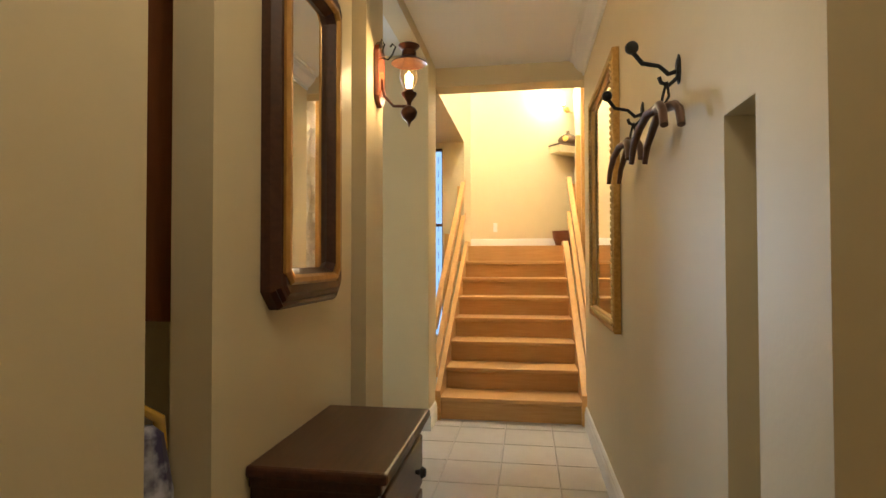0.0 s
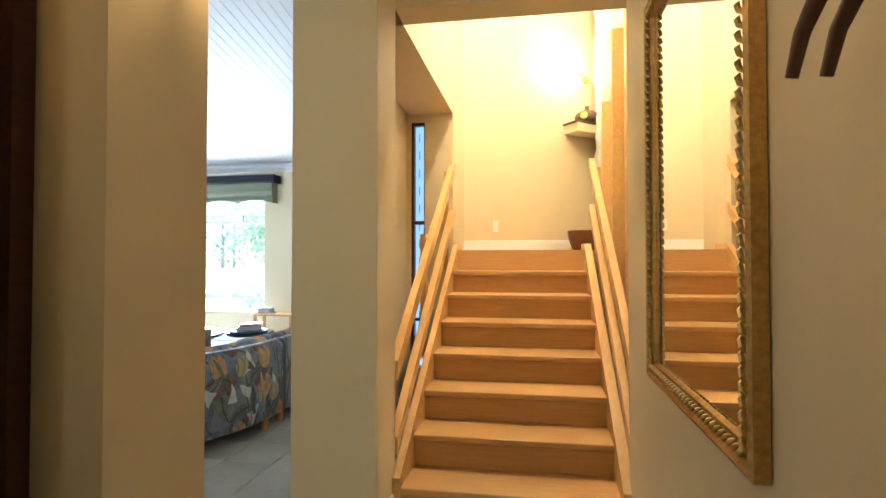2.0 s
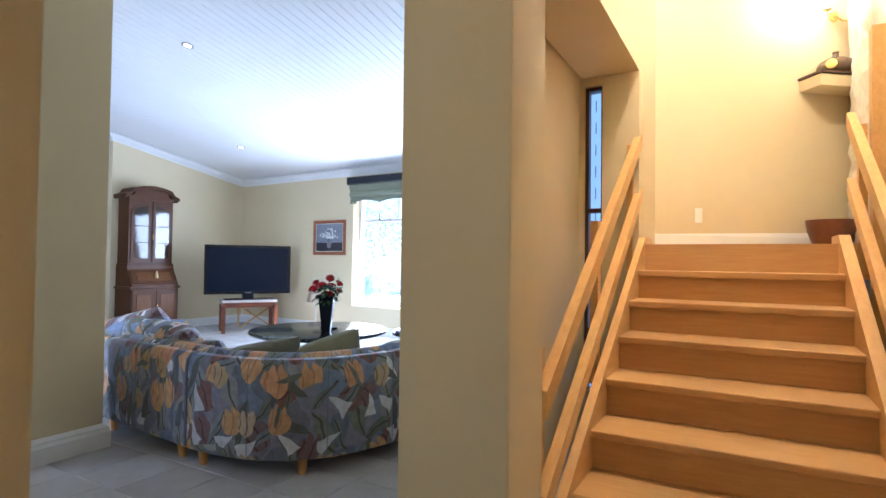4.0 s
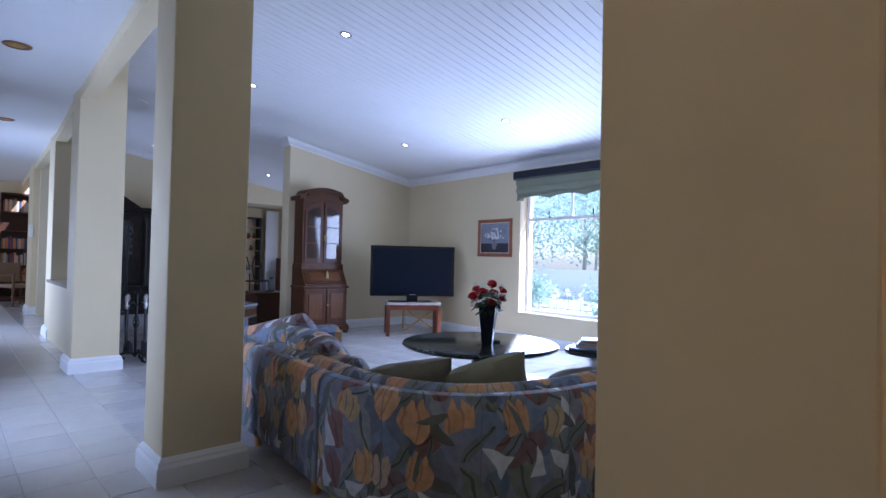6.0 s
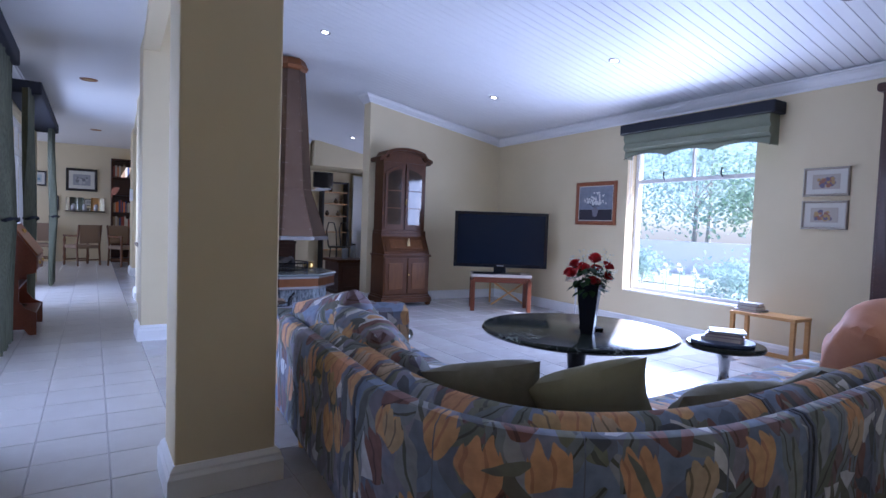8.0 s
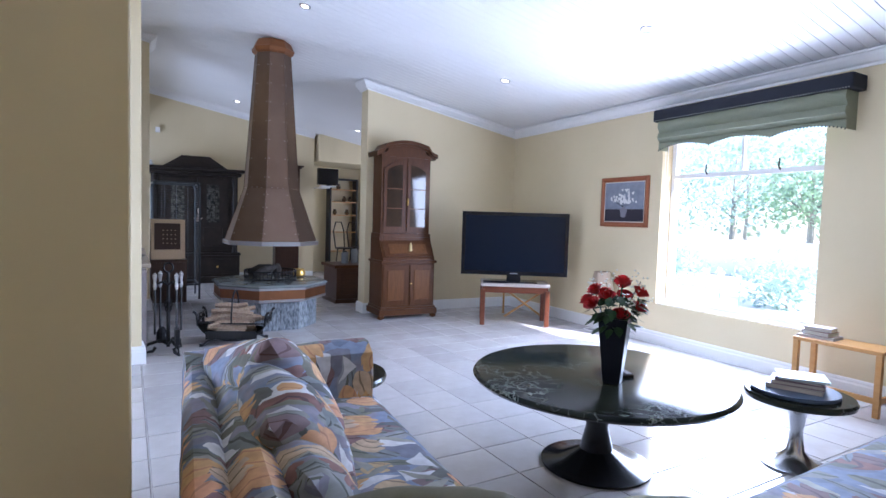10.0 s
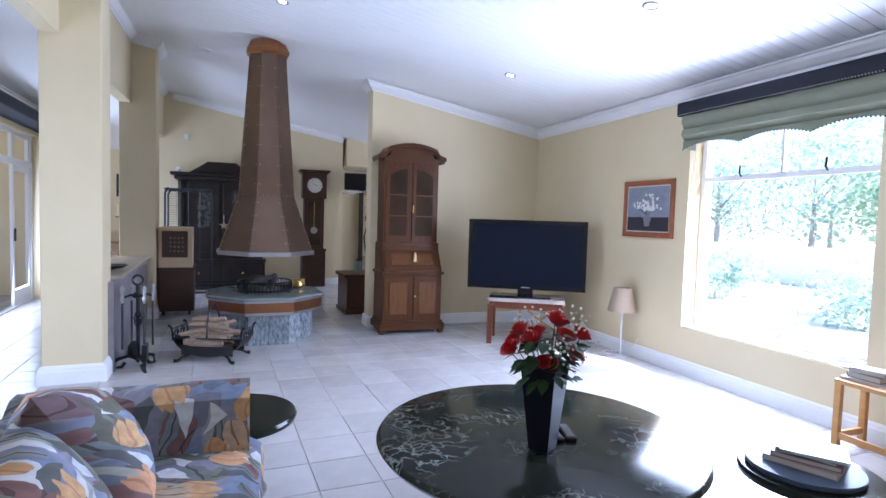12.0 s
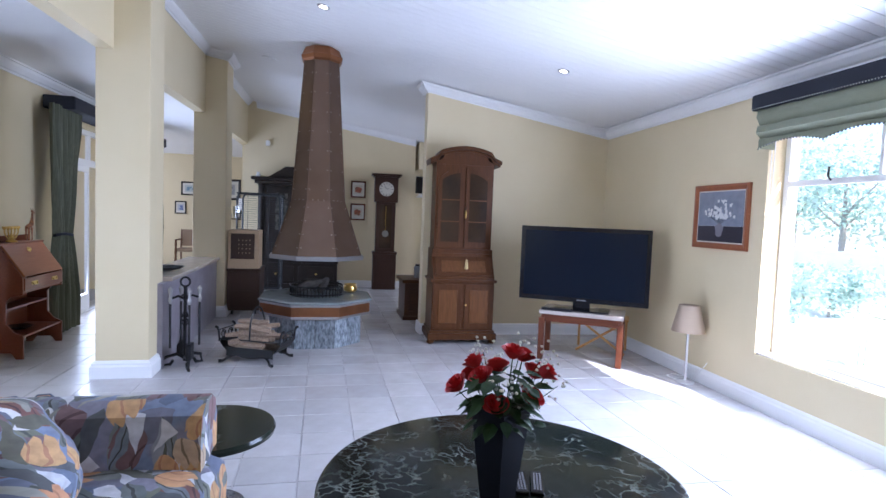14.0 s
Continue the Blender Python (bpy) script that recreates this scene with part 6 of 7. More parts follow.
# ---- armoire, clock, small things by the back wall ----
ar = thing("armoire", "massive ebonised carved armoire with leaded-glass doors and a stepped pediment", "cabinet", at=(-13.50, 5.48, 0), rz=-2.5)
part("base", bx(0, -0.82, 0.0, 0.48, 0.82, 0.12, bevel=0.01), EBONY, ar)
part("drawer_case", bx(0, -0.78, 0.12, 0.45, 0.78, 0.52, bevel=0.006), EBONY, ar)
for sy in (-1, 1):
    d = part("drawer", bx(0.45, sy * 0.38 - 0.34, 0.17, 0.468, sy * 0.38 + 0.34, 0.46, bevel=0.008), EBONY, ar)
    part("knob", lathe(bmesh.new(), [(0.012, 0), (0.02, 0.02), (0.01, 0.03), (0, 0.03)], 10, Matrix.Translation((0.468, sy * 0.38, 0.31)) @ Euler((0, radians(90), 0)).to_matrix().to_4x4()), BRASS, d)
part("upper_case", bx(0, -0.74, 0.52, 0.40, 0.74, 2.05), EBONY, ar)
part("waist", bx(0, -0.80, 0.52, 0.46, 0.80, 0.57, bevel=0.01), EBONY, ar)
LEAD = mat("leaded_glass", (0.02, 0.022, 0.022), 0.12, color2=(0.11, 0.105, 0.09), scale=14, mix=0.2)
for sy in (-1, 1):
    d = part("door", bx(0.40, sy * 0.30 - 0.27, 0.62, 0.425, sy * 0.30 + 0.27, 1.98, bevel=0.006), EBONY, ar)
    part("pane", bx(0.425, sy * 0.30 - 0.11, 1.15, 0.430, sy * 0.30 + 0.11, 1.86), LEAD, d)
    bm = bmesh.new()
    for z in (1.30, 1.46, 1.70):
        box(bm, 0.430, sy * 0.30 - 0.11, z, 0.436, sy * 0.30 + 0.11, z + 0.01)
    for yy in (-0.04, 0.04):
        box(bm, 0.430, sy * 0.30 + yy - 0.004, 1.15, 0.435, sy * 0.30 + yy + 0.004, 1.86)
    part("lead_bars", bm, EBONY, d)
    part("carved_panel", bx(0.425, sy * 0.30 - 0.17, 0.70, 0.437, sy * 0.30 + 0.17, 1.05, bevel=0.01), EBONY, d)
    part("corner_column", lathe(bmesh.new(), [(0.05, 0.57), (0.035, 0.65), (0.045, 0.9), (0.03, 1.1), (0.045, 1.5), (0.03, 1.8), (0.055, 1.95), (0.03, 2.02), (0, 2.03)], 14, Matrix.Translation((0.42, sy * 0.68, 0))), EBONY, ar, smooth=True)
part("cornice", boxes([(0, -0.80, 2.03, 0.48, 0.80, 2.10), (0, -0.86, 2.10, 0.53, 0.86, 2.16)], bevel=0.015), EBONY, ar)
bm = bmesh.new()
prism(bm, [(-0.55, 2.16), (-0.34, 2.30), (-0.24, 2.37), (0.24, 2.37), (0.34, 2.30), (0.55, 2.16)], 0.30, 0.46, m=md)
part("pediment", bm, EBONY, ar)
t = thing("star_ornament", "silver five-pointed star hanging from the armoire door key", "ornament", at=(-13.06, 5.50, 1.20))
bm = bmesh.new()
prism(bm, [((0.09 if k % 2 == 0 else 0.036) * math.sin(k * math.pi / 5), (0.09 if k % 2 == 0 else 0.036) * math.cos(k * math.pi / 5)) for k in range(10)][::-1], 0.0, 0.012, m=Matrix(((0, 0, 1, 0), (1, 0, 0, 0), (0, 1, 0, 0), (0, 0, 0, 1))))
part("star", bm, RIVET, t)
part("cord", tube(bmesh.new(), [(0, 0, 0.08), (0, 0, 0.20)], 0.004, 5), RIVET, t)
t = thing("ceramic_ornament", "small white ceramic ornament on the corner of the armoire", "ornament", at=(-13.15, 4.72, 2.165))
part("ornament", lathe(bmesh.new(), [(0.04, 0), (0.05, 0.03), (0.02, 0.06), (0.035, 0.08), (0, 0.09)], 14), GLOSSW, t)

ck = thing("longcase_clock", "dark oak longcase clock with a brass dial and pendulum", "clock", at=(-13.46, 7.20, 0), rz=-2.5)
part("base", bx(0, -0.235, 0, 0.30, 0.235, 0.72, bevel=0.008), CLOCKW, ck)
part("base_panel", bx(0.30, -0.16, 0.12, 0.31, 0.16, 0.62, bevel=0.006), CLOCKW, ck)
part("waist_moulding", bx(0, -0.25, 0.72, 0.315, 0.25, 0.77, bevel=0.01), CLOCKW, ck)
part("trunk", bx(0, -0.195, 0.77, 0.27, 0.195, 1.78), CLOCKW, ck)
part("trunk_pane", bx(0.27, -0.12, 0.85, 0.276, 0.12, 1.72), GT, ck)
part("pendulum_rod", bx(0.277, -0.005, 1.18, 0.281, 0.005, 1.70), BRASS, ck)
part("pendulum_bob", lathe(bmesh.new(), [(0.068, 0), (0.062, 0.008), (0, 0.010)], 24, Matrix.Translation((0.277, 0, 1.14)) @ Euler((0, radians(90), 0)).to_matrix().to_4x4()), mat("dull_silver", (0.35, 0.35, 0.34), 0.3, 0.8), ck)
part("hood", bx(0, -0.235, 1.78, 0.31, 0.235, 2.28, bevel=0.006), CLOCKW, ck)
part("cornice", boxes([(0, -0.27, 2.28, 0.34, 0.27, 2.31), (0, -0.30, 2.31, 0.37, 0.30, 2.345)], bevel=0.008), CLOCKW, ck)
dl = part("dial", lathe(bmesh.new(), [(0.145, 0), (0.145, 0.008), (0, 0.010)], 32, Matrix.Translation((0.31, 0, 2.04)) @ Euler((0, radians(90), 0)).to_matrix().to_4x4()), mat("pewter_dial", (0.55, 0.53, 0.46), 0.4, 0.3), ck)
bm = bmesh.new()
for k in range(12):
    a = 2 * math.pi * k / 12
    m_ = Matrix.Translation((0.3205, 0, 2.04)) @ Euler((a, 0, 0)).to_matrix().to_4x4()
    box(bm, 0, -0.005, 0.10, 0.002, 0.005, 0.132, m=m_)
for a, L in ((0.6, 0.08), (-1.3, 0.055)):
    box(bm, 0, -0.004, 0, 0.003, 0.004, L, m=Matrix.Translation((0.3205, 0, 2.04)) @ Euler((a, 0, 0)).to_matrix().to_4x4())
part("numeral_marks", bm, IRON, dl)
for z, s in ((2.02, 5), (1.56, 6)):
    picture("tile_picture", "square rosette tile picture in a red-brown frame beside the clock", pose(-13.44, 6.64, z, 0, 0, 88), 0.30, 0.34, 0.03, REDW, MOUNT, art_small(s, ((0.55, 0.50, 0.40), (0.40, 0.12, 0.07), (0.25, 0.10, 0.06))), "pair of tile pictures")

# low brown cabinet with a crate and a wire cage, beside the ledge
t = thing("low_cabinet", "low dark brown two-drawer cabinet on castors beside the pillar", "cabinet", at=(-10.62, 4.84, 0))
BRN = mat("brown_laminate", (0.055, 0.028, 0.018), 0.45)
part("body", bx(-0.35, -0.20, 0.07, 0.30, 0.24, 0.64), BRN, t)
part("top", bx(-0.36, -0.21, 0.64, 0.315, 0.25, 0.67, bevel=0.004), BRN, t)
for k in range(2):
    part("drawer", bx(0.30, -0.19, 0.09 + 0.275 * k, 0.312, 0.23, 0.355 + 0.275 * k, bevel=0.003), BRN, t)
for sy in (-0.14, 0.18):
    part("castor", lathe(bmesh.new(), [(0.03, -0.012), (0.035, 0), (0.03, 0.012)], 14, Matrix.Translation((0.22, sy, 0.035)) @ Euler((radians(90), 0, 0)).to_matrix().to_4x4()), IRON, t)
t = thing("hamper", "pale wooden crate with dark punched panel on the low cabinet", "crate", at=(-10.55, 4.84, 0.671))
PAL = mat("pale_pine", (0.50, 0.36, 0.22), 0.6, color2=(0.60, 0.45, 0.29), scale=5, stretch=(1, 12, 12))
part("case", bx(-0.25, -0.20, 0, 0.22, 0.22, 0.55, bevel=0.006), PAL, t)
part("panel", bx(0.22, -0.16, 0.14, 0.226, 0.16, 0.50), BRN, t)
bm = bmesh.new()
for i in range(4):
    for j in range(4):
        box(bm, 0.226, -0.06 + 0.05 * i, 0.22 + 0.06 * j, 0.229, -0.045 + 0.05 * i, 0.232 + 0.06 * j)
part("hole", bm, PAL, t)
cg = thing("wire_cage", "tall grey wire parrot cage on castors behind the crate", "cage", at=(-11.15, 4.98, 0))
bm = bmesh.new()
WIRE = mat("grey_wire", (0.045, 0.05, 0.055), 0.4, 0.6)
X0c, X1c, Y0c, Y1c = -0.30, 0.30, -0.30, 0.32
for x in (X0c, X1c):
    for y in (Y0c, Y1c):
        tube(bm, [(x, y, 0.03), (x, y, 1.70), (x, y * 0.85, 1.78)], 0.016, 6)
for a, b in (((X0c, Y0c), (X1c, Y0c)), ((X1c, Y0c), (X1c, Y1c)), ((X1c, Y1c), (X0c, Y1c)), ((X0c, Y1c), (X0c, Y0c))):
    for z in (0.25, 1.76):
        tube(bm, [(*a, z), (*b, z)], 0.014, 6)
part("cage_frame", bm, WIRE, cg)
bm = bmesh.new()
for k in range(44):
    z = 0.30 + k * 0.033
    tube(bm, [(X1c, Y0c, z), (X1c, Y1c, z)], 0.003, 3)
    tube(bm, [(X0c, Y1c, z), (X1c, Y1c, z)], 0.003, 3)
for k in range(5):
    tube(bm, [(X1c, Y0c + 0.155 * k * 0.99, 0.3), (X1c, Y0c + 0.155 * k * 0.99, 1.75)], 0.003, 3)
tagged(part("wire_mesh", bm, WIRE, cg), kind="stuff")
t = thing("metal_dish", "dark leaf-shaped metal dish on the stone ledge", "dish", at=(-8.35, 4.35, 0.841))
part("dish", lathe(bmesh.new(), [(0.05, 0), (0.14, 0.02), (0.19, 0.045), (0.185, 0.045), (0.12, 0.022), (0, 0.012)], 9), IRON, t)

# ---- seen through the opening beside the bureau bookcase ----
t = thing("wooden_chest", "small carved dark wooden chest behind the wall end", "chest", at=(-10.10, 7.30, 0))
part("body", bx(-0.45, -0.17, 0.05, 0.17, 0.40, 0.54), DARKW, t)
part("lid", bx(-0.48, -0.21, 0.54, 0.21, 0.44, 0.59, bevel=0.008), WALNUT, t)
part("plinth", bx(-0.47, -0.19, 0, 0.19, 0.42, 0.06), DARKW, t)
part("panel", bx(0.17, -0.10, 0.13, 0.182, 0.32, 0.47, bevel=0.008), DARKW, t)
t = thing("bracket_television", "small black television on a white wall bracket", "television", at=(-13.05, 7.98, 2.15))
part("screen_case", bx(-0.05, -0.22, -0.17, 0.04, 0.22, 0.17, bevel=0.01), PLASTIC, t)
part("bracket", boxes([(-0.40, -0.02, -0.24, 0.10, 0.02, -0.19), (-0.10, -0.15, -0.21, 0.10, 0.15, -0.19)]), GLOSSW, t)
part("bracket_arm", tube(bmesh.new(), [(-1.096, 0, -0.2), (-0.4, 0, -0.215)], 0.02, 8), GLOSSW, t)
wall("wall_kitchen_back", (-14.62, 10.1), (-14.62, 8.0), -0.1, 0, 2.6)
struct("soffit_kitchen", bx(-15.0, 7.86, 2.49, -13.3, 10.15, 3.05), PAINT)
t = thing("display_shelf", "tall black metal-framed display shelf with small ornaments", "shelf", at=(-14.58, 8.79, 0))
part("frame", boxes([(0, -0.34, 0, 0.30, -0.31, 2.22), (0, 0.31, 0, 0.30, 0.34, 2.22), (0, -0.31, 2.19, 0.30, 0.31, 2.22)]), IRON, t)
for z in (0.5, 0.95, 1.35, 1.66, 1.95):
    part("shelf", bx(0.01, -0.31, z, 0.28, 0.31, z + 0.02), PINE, t)
for y, z in ((-0.18, 1.37), (0.05, 1.68), (0.12, 1.37), (-0.1, 1.97), (0.2, 1.68)):
    t = thing("ceramic_vase", "small dark vase standing on the display shelf", "vase", "vases on the display shelf", at=(-14.42, 8.79 + y, z + 0.001))
    part("vase", lathe(bmesh.new(), [(0.03, 0), (0.06, 0.05), (0.03, 0.10), (0.035, 0.13), (0, 0.13)], 14), BRONZE, t)
struct("door_white_leaf", bx(-14.46, 9.30, 0, -14.40, 9.64, 2.42), GLOSSW, "white door standing open in the far room")
t = thing("red_dresser", "low red-brown wooden dresser with an open front in the kitchen", "cabinet", at=(-13.9, 9.72, 0))
part("case", boxes([(-0.2, -0.26, 0, 0.2, -0.23, 1.18), (-0.2, 0.23, 0, 0.2, 0.26, 1.18), (-0.2, -0.23, 1.15, 0.2, 0.23, 1.18), (-0.2, -0.23, 0.55, 0.2, 0.23, 0.60), (-0.2, -0.23, 0, 0.2, 0.23, 0.06), (-0.2, -0.23, 0.06, -0.17, 0.23, 1.15)]), REDW, t)
part("drawer", bx(0.2, -0.22, 0.62, 0.215, 0.22, 0.78, bevel=0.004), REDW, t)
for y in (8.60, 8.92):
    t = thing("bentwood_chair", "dark bentwood chair standing in the kitchen beyond the opening", "chair", "kitchen chairs", at=(-13.7, y, 0), rz=20)
    part("seat", lathe(bmesh.new(), [(0, 0.60), (0.19, 0.60), (0.20, 0.62), (0.18, 0.635), (0, 0.635)], 24), EBONY, t)
    for q in range(4):
        a = math.pi / 4 + math.pi / 2 * q
        part("leg", tube(bmesh.new(), [(0.14 * math.cos(a), 0.14 * math.sin(a), 0.60), (0.20 * math.cos(a), 0.20 * math.sin(a), 0.0)], 0.014, 6), EBONY, t)
    part("backrest", tube(bmesh.new(), [(-0.14, -0.13, 0.62), (-0.20, -0.15, 1.0), (-0.21, -0.08, 1.20), (-0.21, 0.08, 1.20), (-0.20, 0.15, 1.0), (-0.14, 0.13, 0.62)], 0.015, 6), EBONY, t)
for y, h in ((7.36, 0.20), (7.52, 0.26)):
    t = thing("storage_jar", "clear grey storage jar with a dark lid on the wooden chest", "jar", "jars on the chest", at=(-10.22, y, 0.591))
    part("jar", lathe(bmesh.new(), [(0.05, 0), (0.055, 0.01), (0.055, h * 0.8), (0.035, h * 0.9), (0, h * 0.9)], 18), mat("jar_glass", (0.30, 0.33, 0.35), 0.1), t, smooth=True)
    part("lid", lathe(bmesh.new(), [(0.038, h * 0.9), (0.04, h), (0, h)], 18), EBONY, t)
t = thing("wooden_plaque", "oval dark wooden plaque hung on the wall end", "wall decoration", at=(-9.236, 7.46, 1.90))
part("plaque", lathe(bmesh.new(), [(0.20, 0.0), (0.22, 0.03), (0.17, 0.055), (0, 0.065)], 32, Matrix.Diagonal((1, 1, 1.7, 1)) @ Euler((0, radians(-90), 0)).to_matrix().to_4x4()), REDW, t, smooth=True)
part("ring", tube(bmesh.new(), [(-0.03, 0.04 * math.cos(k * 0.785), 0.42 + 0.04 * math.sin(k * 0.785)) for k in range(8)], 0.012, 6, closed=True), IRON, t)
for x, z, h, w_ in ((-10.75, 1.60, 0.30, 0.22), (-11.0, 1.25, 0.18, 0.15), (-11.28, 1.30, 0.26, 0.17), (-11.05, 0.95, 0.20, 0.16), (-11.34, 1.72, 0.16, 0.34)):
    t = thing("wall_ornament", "dark metal ornament hung on the pale terrace wall", "wall decoration", "ornaments on the terrace wall", at=(x, -2.095, z))
    part("ornament", lathe(bmesh.new(), [(0.3, 0.0), (0.5, 0.03), (0.35, 0.06), (0, 0.07)], 14, Matrix.Diagonal((w_, 1, h, 1)) @ Euler((radians(-90), 0, 0)).to_matrix().to_4x4()), IRON, t, smooth=True)
struct("terrace_screen_wall", bx(-14.5, -2.3, -0.1, -9.6, -2.1, 2.6), mat("terrace_screen_paint", (0.70, 0.64, 0.50), 0.8, color2=(0.76, 0.70, 0.56), scale=3))

# ---- cornices ----
def cove(name, path, flip=False):
    bm = bmesh.new()
    sweep(bm, path, COVE)
    return struct(name, bm, WHITE, "white plaster cove cornice", smooth=False)


def cz(y):
    return ceil_z(y) - 0.001


xa, xb = -1.35, -8.88
cove("cornice", [(xb, ly(xb, 9.47), cz(ly(xb, 9.47))), (xa, ly(xa, 9.47), cz(9.42))])
cove("cornice", [(-9.235, 7.195, cz(7.195)), (-8.985, 7.195, cz(7.195)), (-8.865, 9.72, cz(9.72))])
cove("cornice", [(-13.60, 4.62, cz(4.62)), (-13.42, 7.80, cz(7.80))])
for p in ([(-1.35, 4.068), (-3.90, 4.066)], [(-4.27, 4.08), (-7.35, 4.19)], [(-7.78, 4.212), (-10.21, 4.342)], [(-10.215, 4.345), (-10.215, 4.625), (-10.725, 4.625), (-10.725, 4.36)], [(-10.73, 4.36), (-13.58, 4.456)]):
    cove("cornice", [(x, y, cz(y)) for x, y in p])
cove("cornice", [(-13.1, 2.845, 2.929), (-1.05, 2.665, 2.929)][::-1])
cove("cornice", [(HX1, -1.5, HZ - 0.001), (HX1, 4.23, HZ - 0.001)][::-1])


# ---- downlights ----
DLG = mat("downlight_glow", (1, 0.95, 0.85), 0.4, emit=(1.0, 0.93, 0.8), emit_strength=6.0)
slope = Euler((math.atan(-0.18), 0, 0)).to_matrix().to_4x4()
CHR = mat("satin_chrome", (0.35, 0.35, 0.35), 0.3, 1.0)


def downlight(x, y, z, m, ring, on, label):
    t = thing("downlight", label, "lamp", "ceiling downlights", at=(x, y, z))
    part("trim_ring", lathe(bmesh.new(), [(0.040, -0.004), (0.047, -0.010), (0.058, -0.006), (0.060, 0.0), (0.040, 0.0)], 28, m), ring, t)
    part("lamp_face", lathe(bmesh.new(), [(0.0, -0.0075), (0.030, -0.0065), (0.036, -0.0045), (0.036, 0.002), (0, 0.002)], 20, m), on, t)


for x, y in ((-5.28, 5.88), (-7.48, 5.90), (-7.27, 8.23), (-5.21, 8.19), (-3.15, 8.24), (-3.10, 5.86), (-12.6, 6.10), (-12.0, 8.22)):
    downlight(x, y, ceil_z(y), slope, CHR, DLG, "small round chrome downlight in the boarded ceiling, switched on")
for x, y in ((-6.4, 3.46), (-9.7, 3.60), (-14.6, 3.7)):
    downlight(x, y, 2.929, Matrix.Diagonal((1.7, 1.7, 1, 1)), COPPERB, GOLD, "round copper-rimmed downlight in the flat passage ceiling")
t = thing("smoke_detector", "flat round white speaker grille in the sloping ceiling", "speaker", at=(-9.9, 5.2, ceil_z(5.2)))
part("grille", lathe(bmesh.new(), [(0.0, -0.012), (0.09, -0.012), (0.10, 0.0), (0, 0)], 28, slope), WHITE, t)
t = thing("wall_sensor", "small white alarm sensor high on the pillar side", "sensor", at=(-13.53, 4.85, 2.85))
part("case", bx(0, -0.04, -0.05, 0.05, 0.04, 0.05, bevel=0.01), GLOSSW, t)

# ---- curtains, pelmets and sliding doors of the passage ----
STRIPE = mat("green_stripe_curtain", (0.055, 0.06, 0.035), 0.75, color2=(0.125, 0.13, 0.085), scale=9, stretch=(14, 14, 0.4), bump=0.1, bump_scale=160)


def py(x):
    """The face of the passage's south wall."""
    return 2.66 + 0.18 * (-x - 1.08) / 12.02


def curtain(x, w, lean, label, z1=2.60):
    """A pleated curtain hanging at x, drawn together by a tie at 1.15 m towards lean."""
    t = thing("curtain", label, "curtain", "passage curtains", at=(x, py(x) + 0.24, 0))
    bm = bmesh.new()
    nz, nx = 34, 72
    g = []
    for i in range(nz + 1):
        z = 0.015 + (z1 - 0.015) * i / nz
        d = abs(z - 1.15)
        f = 0.40 + 0.60 * min(1.0, (d / (0.75 if z < 1.15 else 1.2))) ** 0.8
        sh = lean * w * 0.5 * (1 - f)
        row = []
        for j in range(nx + 1):
            u = -1 + 2 * j / nx
            fold = math.sin(u * 22 + 0.8 * math.sin(z * 1.7)) * (0.045 + 0.016 * math.sin(u * 7 + z))
            row.append(bm.verts.new((sh + u * w / 2 * f, fold * (0.7 + 0.6 * (1 - f)) + 0.03 * (1 - f), z)))
        g.append(row)
    for i in range(nz):
        for j in range(nx):
            bm.faces.new((g[i][j], g[i][j + 1], g[i + 1][j + 1], g[i + 1][j]))
    part("drape", bm, STRIPE, t, smooth=True)
    part("tieback", tube(bmesh.new(), [(lean * w * 0.3 + w * 0.23 * math.cos(k * 0.52), 0.03 + 0.065 * math.sin(k * 0.52), 1.15 + 0.012 * math.sin(k)) for k in range(12)], 0.016, 6, closed=True), NAVY, t)


curtain(-7.42, 0.72, -0.4, "striped green floor-length curtain gathered by a tieback at a sliding door")
curtain(-4.55, 0.72, 0.5, "striped green floor-length curtain gathered by a tieback at a sliding door")
curtain(-9.32, 0.72, 0.6, "striped green floor-length curtain tied back beside the writing bureau")
curtain(-12.60, 0.72, -0.4, "striped green floor-length curtain gathered by a tieback at the far door")
for x0, x1 in ((-7.85, -4.1), (-12.95, -9.25)):
    t = thing("curtain_pelmet", "dark navy padded pelmet board over a pair of curtains", "pelmet", "passage pelmets", at=((x0 + x1) / 2, py((x0 + x1) / 2), 2.58))
    part("board", bx(-(x1 - x0) / 2, 0.005, 0, (x1 - x0) / 2, 0.34, 0.15, bevel=0.015), NAVY, t)


